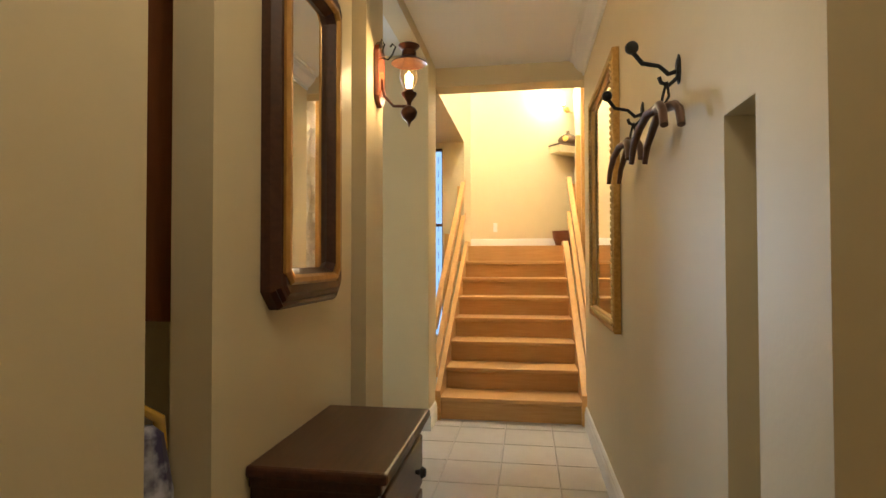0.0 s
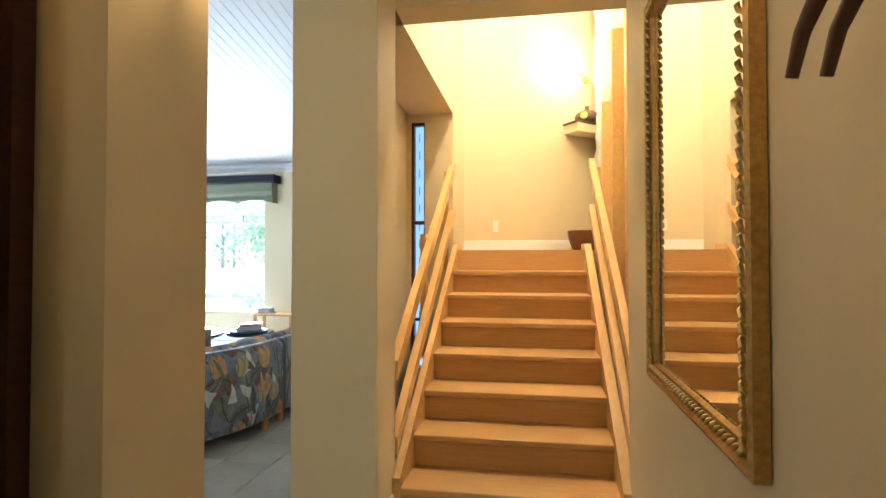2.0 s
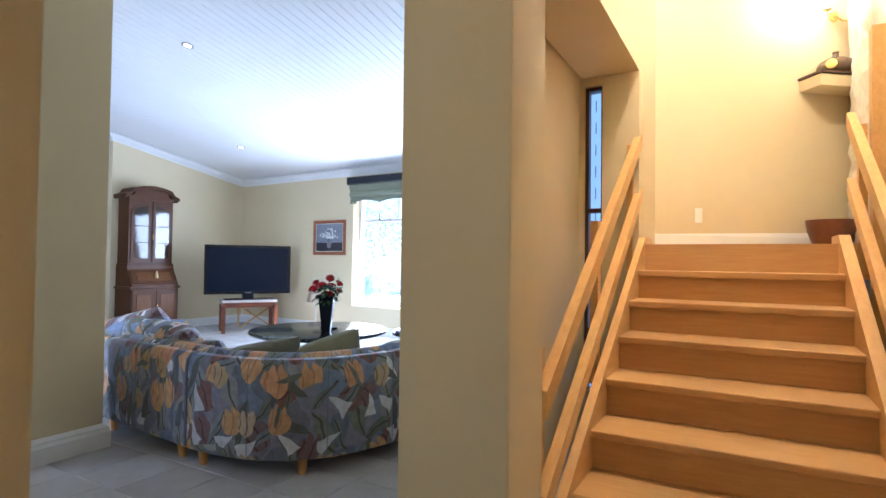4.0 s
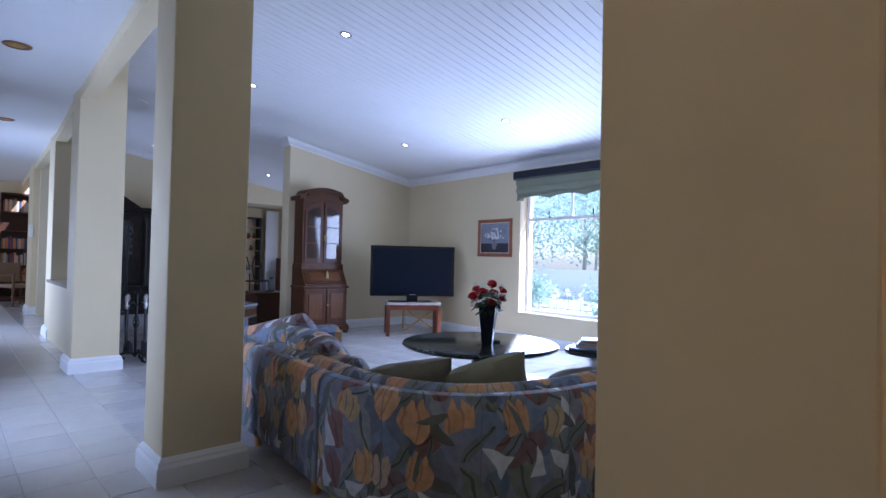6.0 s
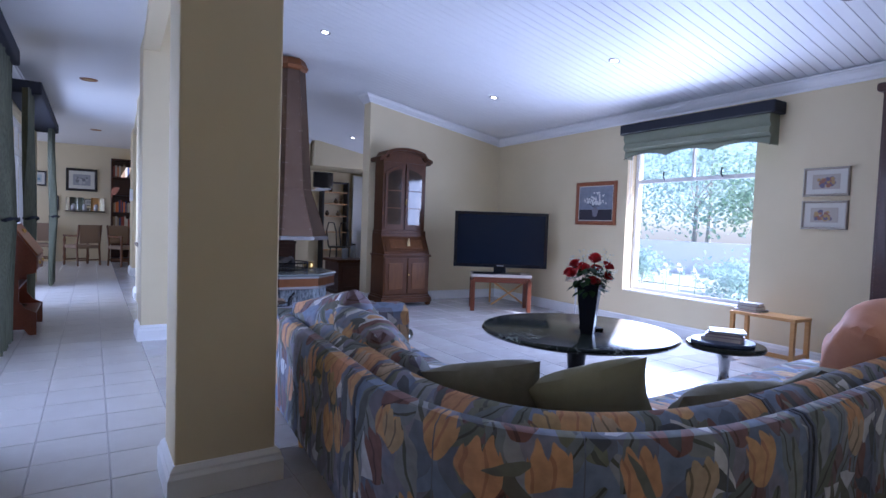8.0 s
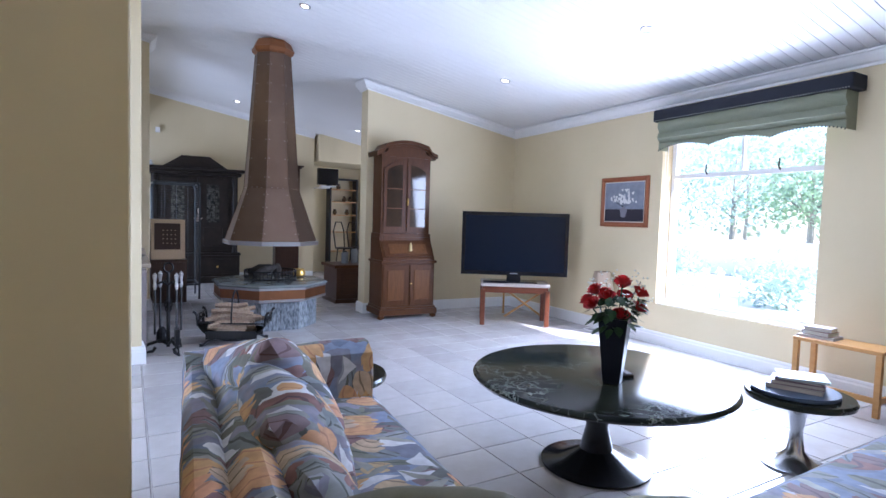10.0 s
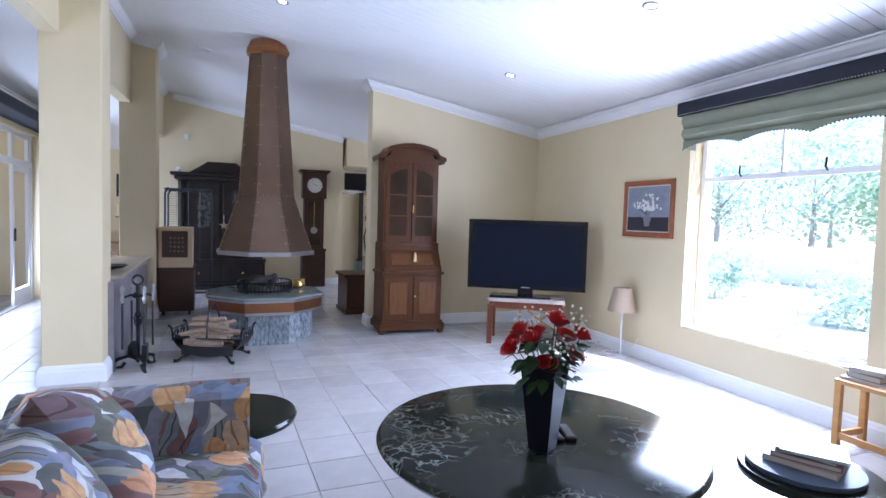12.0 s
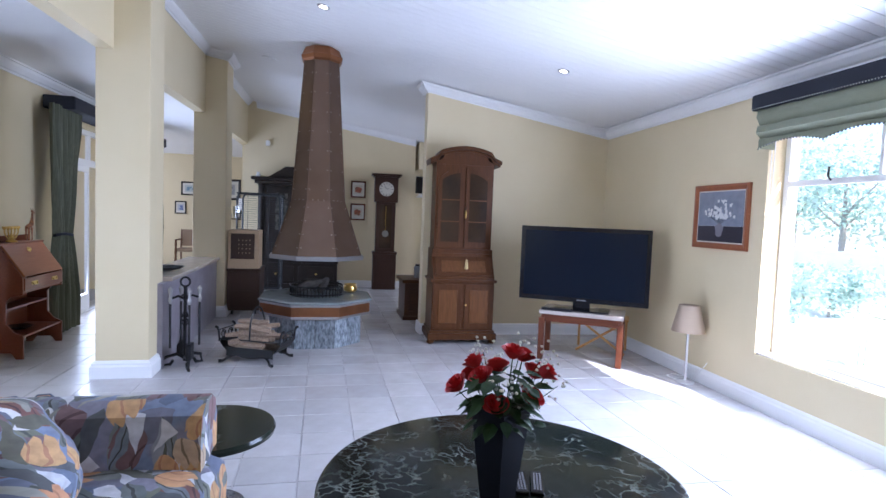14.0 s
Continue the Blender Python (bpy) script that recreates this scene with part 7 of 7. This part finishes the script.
def sliding_door(x0, x1, label, slid=-1):
    w = thing("sliding_door", label, "door", "sliding doors", at=(0, py((x0 + x1) / 2) - 0.15, 0))
    part("frame", boxes([(x0, 0, 0, x0 + 0.06, 0.08, 2.52), (x1 - 0.06, 0, 0, x1, 0.08, 2.52), (x0 + 0.06, 0, 2.46, x1 - 0.06, 0.08, 2.52), (x0 + 0.06, 0, 2.03, x1 - 0.06, 0.08, 2.12), (x0 + 0.06, 0, 0, x1 - 0.06, 0.08, 0.02)]), GLOSSW, w)
    n = 3
    wd = (x1 - x0 - 0.12) / n
    for k in range(n):
        a, b = x0 + 0.06 + wd * k, x0 + 0.06 + wd * (k + 1)
        part("top_light_frame", boxes([(a, 0.02, 2.12, a + 0.04, 0.06, 2.46), (b - 0.04, 0.02, 2.12, b, 0.06, 2.46)]), GLOSSW, w)
        if k == slid:
            continue
        lf = part("leaf", boxes([(a, 0.02, 0.02, a + 0.06, 0.06, 2.03), (b - 0.06, 0.02, 0.02, b, 0.06, 2.03), (a + 0.06, 0.02, 0.02, b - 0.06, 0.06, 0.24), (a + 0.06, 0.02, 1.95, b - 0.06, 0.06, 2.03)]), GLOSSW, w)
        g = part("pane", bx(a + 0.06, 0.038, 0.24, b - 0.06, 0.042, 1.95), GLASS, lf)
        g.visible_shadow = False
        part("handle", bx(b - 0.045, 0.06, 0.95, b - 0.025, 0.085, 1.13, bevel=0.004), IRON, lf)
    return w


sliding_door(-12.35, -9.95, "white-framed glazed sliding door with a top light, slid open onto a bright terrace", slid=1)
sliding_door(-7.1, -4.7, "white-framed glazed sliding door with a top light behind the near curtains")
t = thing("terrace_bench", "grey timber picnic bench standing on the terrace", "bench", at=(-11.6, 1.2, -0.1))
GREYW = mat("weathered_blue_grey_wood", (0.16, 0.19, 0.22), 0.7)
part("seat", bx(-0.6, -0.3, 0.72, 0.6, 0.3, 0.77, bevel=0.005), GREYW, t)
for sx in (-0.5, 0.5):
    part("leg", bx(sx - 0.03, -0.04, 0, sx + 0.03, 0.04, 0.72), GREYW, t)
part("brace", tube(bmesh.new(), [(-0.45, 0, 0.05), (0.3, 0, 0.70)], 0.035, 4), GREYW, t)
struct("terrace_floor", bx(-18, -6, -0.30, -1.6, 2.4, -0.10), mat("pale_terrace", (0.55, 0.52, 0.47), 0.8, color2=(0.62, 0.59, 0.55), scale=3))
struct("terrace_wall", bx(-18, -4.4, -0.1, -1.6, -4.2, 2.2), mat("terrace_wall_paint", (0.80, 0.79, 0.76), 0.8))

# ---- writing bureau with its ornaments ----
wb = thing("writing_bureau", "small reddish mahogany writing bureau with a slanting flap and open shelves", "desk", at=(-8.44, py(-8.4) + 0.075, 0), rz=180)
MAH = mat("reddish_mahogany", (0.16, 0.042, 0.018), 0.35, color2=(0.23, 0.065, 0.028), scale=5, stretch=(1, 12, 12), coat=0.2)
MAHF = mat("reddish_mahogany_flap", (0.27, 0.085, 0.03), 0.35, color2=(0.34, 0.12, 0.045), scale=5, stretch=(1, 12, 12), coat=0.2)
mx_ = Matrix(((0, 0, 1, 0), (-1, 0, 0, 0), (0, 1, 0, 0), (0, 0, 0, 1)))
side = [(0.0, 0.0), (0.06, 0.0), (0.10, 0.06), (0.24, 0.06), (0.28, 0.0), (0.34, 0.0), (0.34, 0.22), (0.26, 0.26), (0.20, 0.34), (0.20, 0.55), (0.24, 0.60), (0.34, 0.62), (0.34, 0.78), (0.14, 1.08), (0.0, 1.08)]
for s in (-0.40, 0.38):
    bm = bmesh.new()
    prism(bm, side, s, s + 0.02, m=mx_)
    part("side", bm, MAH, wb)
part("back", bx(-0.38, -0.012, 0.1, 0.38, -0.0, 1.08), MAH, wb)
part("top", bx(-0.41, -0.16, 1.08, 0.41, 0.0, 1.10, bevel=0.004), MAH, wb)
part("gallery", bx(-0.41, -0.02, 1.10, 0.41, 0.0, 1.16, bevel=0.006), MAH, wb)
for z, d in ((0.20, 0.33), (0.46, 0.20), (0.63, 0.33)):
    part("shelf", bx(-0.38, -d, z, 0.38, -0.012, z + 0.018), MAH, wb)
part("drawer", bx(-0.375, -0.348, 0.655, 0.375, -0.33, 0.775, bevel=0.004), MAH, wb)
fm = Matrix.Translation((0, -0.245, 0.935)) @ Euler((math.atan2(-0.20, 0.30), 0, 0)).to_matrix().to_4x4()
part("flap", bx(-0.38, -0.012, -0.175, 0.38, 0.006, 0.175, bevel=0.004, m=fm), MAHF, wb)
for sx in (-0.2, 0.2):
    part("drop_handle", tube(bmesh.new(), [(sx - 0.045, -0.352, 0.725), (sx - 0.03, -0.362, 0.70), (sx + 0.03, -0.362, 0.70), (sx + 0.045, -0.352, 0.725)], 0.005, 6), BRASS, wb)
    part("backplate", bx(sx - 0.055, -0.353, 0.70, sx + 0.055, -0.348, 0.735, bevel=0.002), BRASS, wb)
part("escutcheon", lathe(bmesh.new(), [(0.02, 0), (0.03, 0.01), (0.012, 0.03), (0, 0.03)], 10, Matrix.Translation((0.0, -0.20, 1.02)) @ Euler((radians(60), 0, 0)).to_matrix().to_4x4()), BRASS, wb)
gf = thing("giraffe_figure", "small carved wooden giraffe standing on the writing bureau", "figurine", at=(-8.72, py(-8.7) + 0.15, 1.101))
bm = bmesh.new()
for lx, ly_ in ((-0.035, -0.012), (-0.035, 0.012), (0.035, -0.012), (0.035, 0.012)):
    tube(bm, [(lx, ly_, 0), (lx, ly_, 0.07), (lx * 0.9, ly_, 0.135)], [0.006, 0.006, 0.011], 6)
tube(bm, [(0.05, 0, 0.135), (0.0, 0, 0.15), (-0.045, 0, 0.165), (-0.06, 0, 0.22), (-0.068, 0, 0.29)], [0.016, 0.026, 0.024, 0.014, 0.009], 8)
tube(bm, [(-0.055, 0, 0.305), (-0.075, 0, 0.30), (-0.11, 0, 0.285)], [0.010, 0.013, 0.006], 6)
tube(bm, [(-0.062, 0.006, 0.31), (-0.058, 0.010, 0.335)], 0.003, 4)
tube(bm, [(-0.062, -0.006, 0.31), (-0.058, -0.010, 0.335)], 0.003, 4)
part("figure", bm, mat("giraffe_wood", (0.34, 0.14, 0.05), 0.5, color2=(0.16, 0.06, 0.025), scale=40, mix=0.15), gf, smooth=True)
cd = thing("candelabrum", "low brass five-cup candelabrum on the writing bureau", "candle holder", at=(-8.40, py(-8.4) + 0.15, 1.101))
part("base", lathe(bmesh.new(), [(0.05, 0), (0.045, 0.012), (0.012, 0.03), (0.010, 0.08), (0, 0.08)], 16), BRASS, cd)
for k in range(5):
    x = -0.12 + 0.06 * k
    part("arm", tube(bmesh.new(), [(0, 0, 0.03), (x * 0.6, 0, 0.035), (x, 0, 0.09 + 0.01 * (2 - abs(k - 2))), (x, 0, 0.12)], 0.006, 6), BRASS, cd)
    part("cup", lathe(bmesh.new(), [(0.008, 0.12), (0.02, 0.135), (0.018, 0.155), (0, 0.155)], 12, Matrix.Translation((x, 0, 0))), BRASS, cd)
t = thing("shallow_bowl", "shallow dark bowl on the bottom shelf of the writing bureau", "bowl", at=(-8.42, py(-8.4) + 0.20, 0.2185))
part("bowl", lathe(bmesh.new(), [(0.05, 0), (0.12, 0.03), (0.115, 0.034), (0.05, 0.01), (0, 0.01)], 20), EBONY, t)
t = thing("light_switch", "white light switch on the passage wall above the bureau", "switch", at=(-8.06, py(-8.06), 1.70))
part("plate", bx(-0.035, 0, -0.06, 0.035, 0.012, 0.06, bevel=0.003), GLOSSW, t)

# ---- far end room ----
EX = -17.79
picture("dark_framed_landscape", "grey landscape in a broad dark frame on the end wall", pose(EX, 3.42, 2.05, 0, 0, 90), 0.66, 0.56, 0.06, FDK, MOUNT, art_small(12, ((0.33, 0.33, 0.33), (0.18, 0.18, 0.19), (0.45, 0.44, 0.42))))
picture("dark_framed_print", "small watercolour in a black frame on the end wall", pose(EX, 2.48, 2.03, 0, 0, 90), 0.44, 0.36, 0.035, FDK, MOUNT, art_small(14, ((0.42, 0.46, 0.44), (0.16, 0.24, 0.30))))
picture("dark_framed_print", "small upright print in a black frame on the end wall", pose(EX, 2.25, 1.52, 0, 0, 90), 0.28, 0.34, 0.03, FDK, MOUNT, art_small(15, ((0.42, 0.44, 0.48), (0.12, 0.16, 0.32))))
picture("dark_framed_print", "narrow upright print in a black frame on the end wall", pose(EX, 2.85, 1.45, 0, 0, 90), 0.20, 0.36, 0.03, FDK, MOUNT, art_small(16, ((0.40, 0.40, 0.36), (0.14, 0.14, 0.12))))
ms = thing("mirror_shelf", "low mirror-backed shelf on the end wall", "shelf", at=(EX, 3.50, 1.27))
part("board", bx(0, -0.42, -0.02, 0.14, 0.42, 0.0), EBONY, ms)
part("back_mirror", bx(0.002, -0.41, 0.01, 0.008, 0.41, 0.34), MIRROR, ms)
for y in (-0.25, -0.02, 0.22):
    t = thing("silver_pot", "small silver pot standing on the mirror shelf", "pot", "pots on the mirror shelf", at=(EX + 0.07, 3.50 + y, 1.271))
    part("pot", lathe(bmesh.new(), [(0.03, 0), (0.05, 0.04), (0.05, 0.12), (0.03, 0.17), (0, 0.18)], 14), STEEL, t)
bc = thing("bookcase", "tall dark bookcase with open shelves of books and glasses", "bookcase", at=(-17.75, 4.34, 0))
part("case", boxes([(0, -0.30, 0, 0.03, 0.30, 2.62), (0.03, -0.30, 0, 0.32, -0.27, 2.62), (0.03, 0.27, 0, 0.32, 0.30, 2.62), (0.03, -0.27, 2.58, 0.32, 0.27, 2.62), (0.03, -0.27, 0, 0.32, 0.27, 0.10)]), DARKW, bc)
for z in (0.45, 0.85, 1.25, 1.70, 2.15):
    part("shelf", bx(0.03, -0.27, z, 0.31, 0.27, z + 0.022), DARKW, bc)
rnd = random.Random(5)
BKC = [mat("spine_" + n, c, 0.6) for n, c in (("red", (0.25, 0.05, 0.03)), ("tan", (0.30, 0.20, 0.11)), ("navy", (0.04, 0.06, 0.13)), ("cream", (0.45, 0.40, 0.30)), ("orange", (0.55, 0.16, 0.04)))]
for z in (0.472, 0.872, 1.272, 2.172):
    y = -0.25
    while y < 0.22:
        w_ = rnd.uniform(0.025, 0.05)
        h_ = rnd.uniform(0.22, 0.32)
        t = thing("book", "upright book on a shelf of the dark bookcase", "book", "books in the bookcase", at=(-17.75 + 0.06, 4.34 + y, z))
        part("book", bx(0, 0, 0, 0.20, w_ - 0.002, h_), BKC[rnd.randrange(5)], t)
        y += w_
CHW = mat("chair_wood", (0.12, 0.05, 0.02), 0.4, color2=(0.18, 0.08, 0.035), scale=6)
SEATC = mat("tan_seat_cloth", (0.30, 0.21, 0.14), 0.8)


def armchair():
    c = thing("carver_chair", "turned dark wooden carver chair with a tan padded seat", "chair", "chairs in the end room")
    part("seat", bx(-0.27, -0.25, 0.40, 0.27, 0.25, 0.48, bevel=0.02), SEATC, c)
    for sx in (-1, 1):
        part("front_leg", lathe(bmesh.new(), [(0.02, 0), (0.03, 0.05), (0.02, 0.10), (0.035, 0.18), (0.022, 0.3), (0.033, 0.40), (0.022, 0.5), (0.03, 0.6), (0.02, 0.68), (0, 0.68)], 12, Matrix.Translation((sx * 0.26, -0.24, 0))), CHW, c)
        part("back_leg", tube(bmesh.new(), [(sx * 0.25, 0.28, 0), (sx * 0.25, 0.24, 0.45), (sx * 0.25, 0.32, 0.95)], 0.022, 8), CHW, c)
        part("arm", tube(bmesh.new(), [(sx * 0.25, 0.27, 0.70), (sx * 0.28, 0.0, 0.69), (sx * 0.26, -0.27, 0.69)], 0.022, 8), CHW, c)
    part("backrest", bx(-0.23, 0.28, 0.52, 0.23, 0.315, 0.95, bevel=0.012), SEATC, c)
    part("stretcher", bx(-0.25, -0.25, 0.12, 0.25, -0.23, 0.15), CHW, c)
    part("stretcher", bx(-0.25, 0.26, 0.12, 0.25, 0.28, 0.15), CHW, c)
    return c


c = armchair()
c.matrix_world = pose(-16.6, 3.45, 0, 0, 0, -60)
copy_thing(c, pose(-16.2, 4.32, 0, 0, 0, 120))
copy_thing(c, pose(-17.2, 2.6, 0, 0, 0, 90))
t = thing("wall_telephone", "white wall telephone on the corner of the end room", "telephone", at=(-13.88, 4.32, 1.62))
part("handset", bx(0, -0.05, -0.12, 0.05, 0.01, 0.12, bevel=0.012), GLOSSW, t)

# ---- garden ----
struct("ground", bx(-70, 9.95, -0.40, 60, 90, -0.20), mat("pale_paving", (0.72, 0.70, 0.65), 0.85, color2=(0.80, 0.78, 0.74), scale=2))
struct("lawn", bx(-45, 17.0, -0.2, 30, 70, -0.17), mat("dry_lawn", (0.42, 0.44, 0.30), 0.9, color2=(0.60, 0.60, 0.46), scale=8))
struct("garden_wall", bx(-45, 21.0, -0.2, 30, 21.3, 0.95), mat("white_garden_wall", (0.85, 0.84, 0.81), 0.8))
FOL = mat("shrub_leaf", (0.10, 0.16, 0.07), 0.6, color2=(0.20, 0.27, 0.13), scale=3)
FOLB = mat("blue_green_leaf", (0.12, 0.18, 0.17), 0.6, color2=(0.25, 0.32, 0.29), scale=3)
for fm_ in (FOL, FOLB):
    nt_ = fm_.node_tree
    tr_, ad_ = nt_.nodes.new("ShaderNodeBsdfTranslucent"), nt_.nodes.new("ShaderNodeAddShader")
    tr_.inputs[0].default_value = (0.26, 0.32, 0.27, 1)
    nt_.links.new(nt_.nodes["Principled BSDF"].outputs[0], ad_.inputs[0])
    nt_.links.new(tr_.outputs[0], ad_.inputs[1])
    nt_.links.new(ad_.outputs[0], nt_.nodes["Material Output"].inputs[0])
BARK = mat("grey_bark", (0.34, 0.31, 0.27), 0.9, color2=(0.45, 0.42, 0.38), scale=12, bump=0.5)


def crown_mesh(seed, n, rx, rz, leafs, clumps):
    rnd = random.Random(seed)
    bm = bmesh.new()
    cs = [Vector((rnd.gauss(0, rx * 0.5), rnd.gauss(0, rx * 0.5), rnd.uniform(-rz, rz))) for _ in range(clumps)]
    for k in range(n):
        c = cs[rnd.randrange(clumps)]
        r = rx * 0.30
        p = c + Vector((rnd.gauss(0, r), rnd.gauss(0, r), rnd.gauss(0, r * 0.8)))
        d = Vector((rnd.uniform(-1, 1), rnd.uniform(-1, 1), rnd.uniform(-1, 0.6))).normalized()
        s = d.cross(Vector((rnd.uniform(-1, 1), rnd.uniform(-1, 1), 1))).normalized()
        L = leafs * rnd.uniform(0.7, 1.3)
        bm.faces.new([bm.verts.new(q) for q in (p, p + d * L * 0.5 + s * L * 0.28, p + d * L, p + d * L * 0.5 - s * L * 0.28)])
    return bm


def tree(x, y, h, seed, material, label):
    t = thing("garden_tree", label, "tree", "garden trees", at=(x, y, -0.2))
    rnd = random.Random(seed)
    bm = bmesh.new()
    tube(bm, [(0, 0, 0), (0.08, 0.02, h * 0.3), (0.0, 0.1, h * 0.62), (0.1, 0.0, h * 0.85)], [0.13, 0.10, 0.06, 0.02], 8)
    for k in range(6):
        a = rnd.uniform(0, 6.28)
        z0 = h * rnd.uniform(0.35, 0.6)
        tube(bm, [(0.05, 0.04, z0), (0.5 * math.cos(a), 0.5 * math.sin(a), z0 + 0.5), (1.1 * math.cos(a), 1.1 * math.sin(a), z0 + 1.2)], [0.05, 0.03, 0.01], 5)
    part("trunk", bm, BARK, t)
    cr = crown_mesh(seed, 2600, h * 0.38, h * 0.27, 0.19, 26)
    bmesh.ops.translate(cr, verts=cr.verts, vec=(0, 0, h * 0.68))
    tagged(part("crown", cr, material, t), kind="stuff")


for k, (x, y, h) in enumerate(((-14.5, 24.5, 5.2), (-11.2, 23.4, 4.6), (-8.4, 24.8, 5.4), (-5.6, 23.6, 4.4), (-17.8, 23.8, 5.0), (-21.0, 25.0, 5.6), (-2.4, 25.0, 5.0), (-25, 24.0, 5.0), (-10, 27.5, 6.4), (-16, 28, 6.6), (-5, 28, 6.2))):
    tree(x, y, h, k + 3, FOL if k % 2 else FOLB, "leafy garden tree with an open crown behind the white garden wall")


def shrub(x, y, r, seed, material, label, h=0.5):
    t = thing("garden_shrub", label, "shrub", "garden shrubs", at=(x, y, -0.2))
    cr = crown_mesh(seed, 900, r, h * 0.5, 0.11, 14)
    bmesh.ops.translate(cr, verts=cr.verts, vec=(0, 0, h * 0.7))
    tagged(part("foliage", cr, material, t), kind="stuff")
    part("stem", tube(bmesh.new(), [(0, 0, 0), (0.02, 0.0, h * 0.6)], 0.03, 6), BARK, t)


rnd = random.Random(8)
for k in range(14):
    shrub(rnd.uniform(-15, -3.5), rnd.uniform(14.2, 16.8), rnd.uniform(0.45, 0.75), k + 40, FOLB if k % 3 else FOL, "low rounded shrub in the garden bed", rnd.uniform(0.4, 0.8))
WF = mat("white_agapanthus", (0.8, 0.8, 0.82), 0.6)
for k in range(13):
    x, y, h = rnd.uniform(-7.4, -4.0), rnd.uniform(11.6, 12.8), rnd.uniform(0.65, 0.85)
    t = thing("white_flower", "white round-headed agapanthus on a tall stem", "flower", "agapanthus by the window", at=(x, y, -0.2))
    part("stem", tube(bmesh.new(), [(0, 0, 0), (0.02, 0.01, h)], 0.008, 5), FOL, t)
    bm = bmesh.new()
    for j in range(60):
        d = Vector((rnd.gauss(0, 1), rnd.gauss(0, 1), rnd.gauss(0, 1))).normalized() * 0.085
        leaf(bm, Vector((0, 0, h)) + d * 0.5, d, Vector((0, 0, 1)) if abs(d.z) < 0.07 else Vector((1, 0, 0)), 0.05, 0.03)
    part("flower_head", bm, WF, t)
    bm = bmesh.new()
    for j in range(9):
        a = rnd.uniform(0, 6.28)
        leaf(bm, Vector((0, 0, 0.02)), Vector((math.cos(a), math.sin(a), 1.2)), Vector((-math.cos(a), -math.sin(a), 0.6)), rnd.uniform(0.3, 0.45), 0.03)
    part("strap_leaf", bm, FOL, t)

# ---- floor tiles ----
PITCH, GAP = 0.325, 0.005


def tile_bm(w, d):
    bm = bmesh.new()
    b = 0.003
    lo = [bm.verts.new((x, y, -0.006)) for x, y in ((0, 0), (w, 0), (w, d), (0, d))]
    hi = [bm.verts.new((x, y, 0.0)) for x, y in ((b, b), (w - b, b), (w - b, d - b), (b, d - b))]
    bm.faces.new(hi)
    for k in range(4):
        bm.faces.new((lo[k], lo[(k + 1) % 4], hi[(k + 1) % 4], hi[k]))
    return bm


floor_ob = bpy.data.objects["floor"]
LPITCH = 0.342
# each field: material key, origin, pitch, tile width and depth, and the stretch of the plan that it fills
FIELDS = {
    "hall": (TILE, -0.355, 3.40, PITCH, PITCH - GAP, PITCH - GAP),
    "living": (MARBLE_T, -5.245, 4.472, LPITCH, LPITCH - 0.004, LPITCH - 0.004),
    "edge": (MARBLE_T, -5.245, 4.047, LPITCH, LPITCH - 0.004, 0.418),
}
rest = {}
count = 0
for key, (m_, ox, oy, pitch, tw, td) in FIELDS.items():
    me = bpy.data.meshes.new("floor_tile_" + key)
    b_ = tile_bm(tw, td)
    b_.to_mesh(me)
    b_.free()
    me.materials.append(m_)
    rest[key] = []
    for i in range(-54, 18):
        for j in range(-16, 26) if key != "edge" else (0,):
            x, y = ox + pitch * i + GAP / 2, oy + pitch * j + GAP / 2
            cx, cy = x + tw / 2, y + td / 2
            if cx > 0.6 or cy < -1.8 or cx < -17.9 or cy > 10.2 or (cy < 2.35 and -13.0 < cx < -1.6):
                continue
            if (key == "hall") != (cy < 4.10 or cx > -1.4) or (key == "living" and j < 0):
                continue
            near = (-7.0 < cx < -2.0 and 4.24 < cy < 8.0) or (-4.6 < cx < -0.9 and 2.6 < cy < 4.24) or (-0.9 < cx < 0.3 and 1.9 < cy < 4.24)
            if near and count < 300:
                ob = new("tile", me)
                ob.parent = floor_ob
                ob.location = (x, y, 0)
                count += 1
            else:
                rest[key].append((x, y))


def island_mat(src, name):
    m = src.copy()
    m.name = name
    nt = m.node_tree
    for n in list(nt.nodes):
        if n.bl_idname == "ShaderNodeObjectInfo":
            g = nt.nodes.new("ShaderNodeNewGeometry")
            for l in list(n.outputs["Random"].links):
                to = l.to_socket
                nt.links.new(g.outputs["Random Per Island"], to)
            nt.nodes.remove(n)
    return m


for key, lst in rest.items():
    m_, _, _, _, tw, td = FIELDS[key]
    vs, fs = [], []
    b = 0.003
    for x, y in lst:
        o = len(vs)
        vs += [(x, y, -0.006), (x + tw, y, -0.006), (x + tw, y + td, -0.006), (x, y + td, -0.006), (x + b, y + b, 0), (x + tw - b, y + b, 0), (x + tw - b, y + td - b, 0), (x + b, y + td - b, 0)]
        fs += [(o + 4, o + 5, o + 6, o + 7)] + [(o + k, o + (k + 1) % 4, o + 4 + (k + 1) % 4, o + 4 + k) for k in range(4)]
    me = bpy.data.meshes.new("tiles")
    me.from_pydata(vs, [], fs)
    me.materials.append(island_mat(m_, "joined_" + key))
    ob = new("tiles_beyond", me)
    ob.parent = floor_ob
    tagged(ob, kind="stuff")
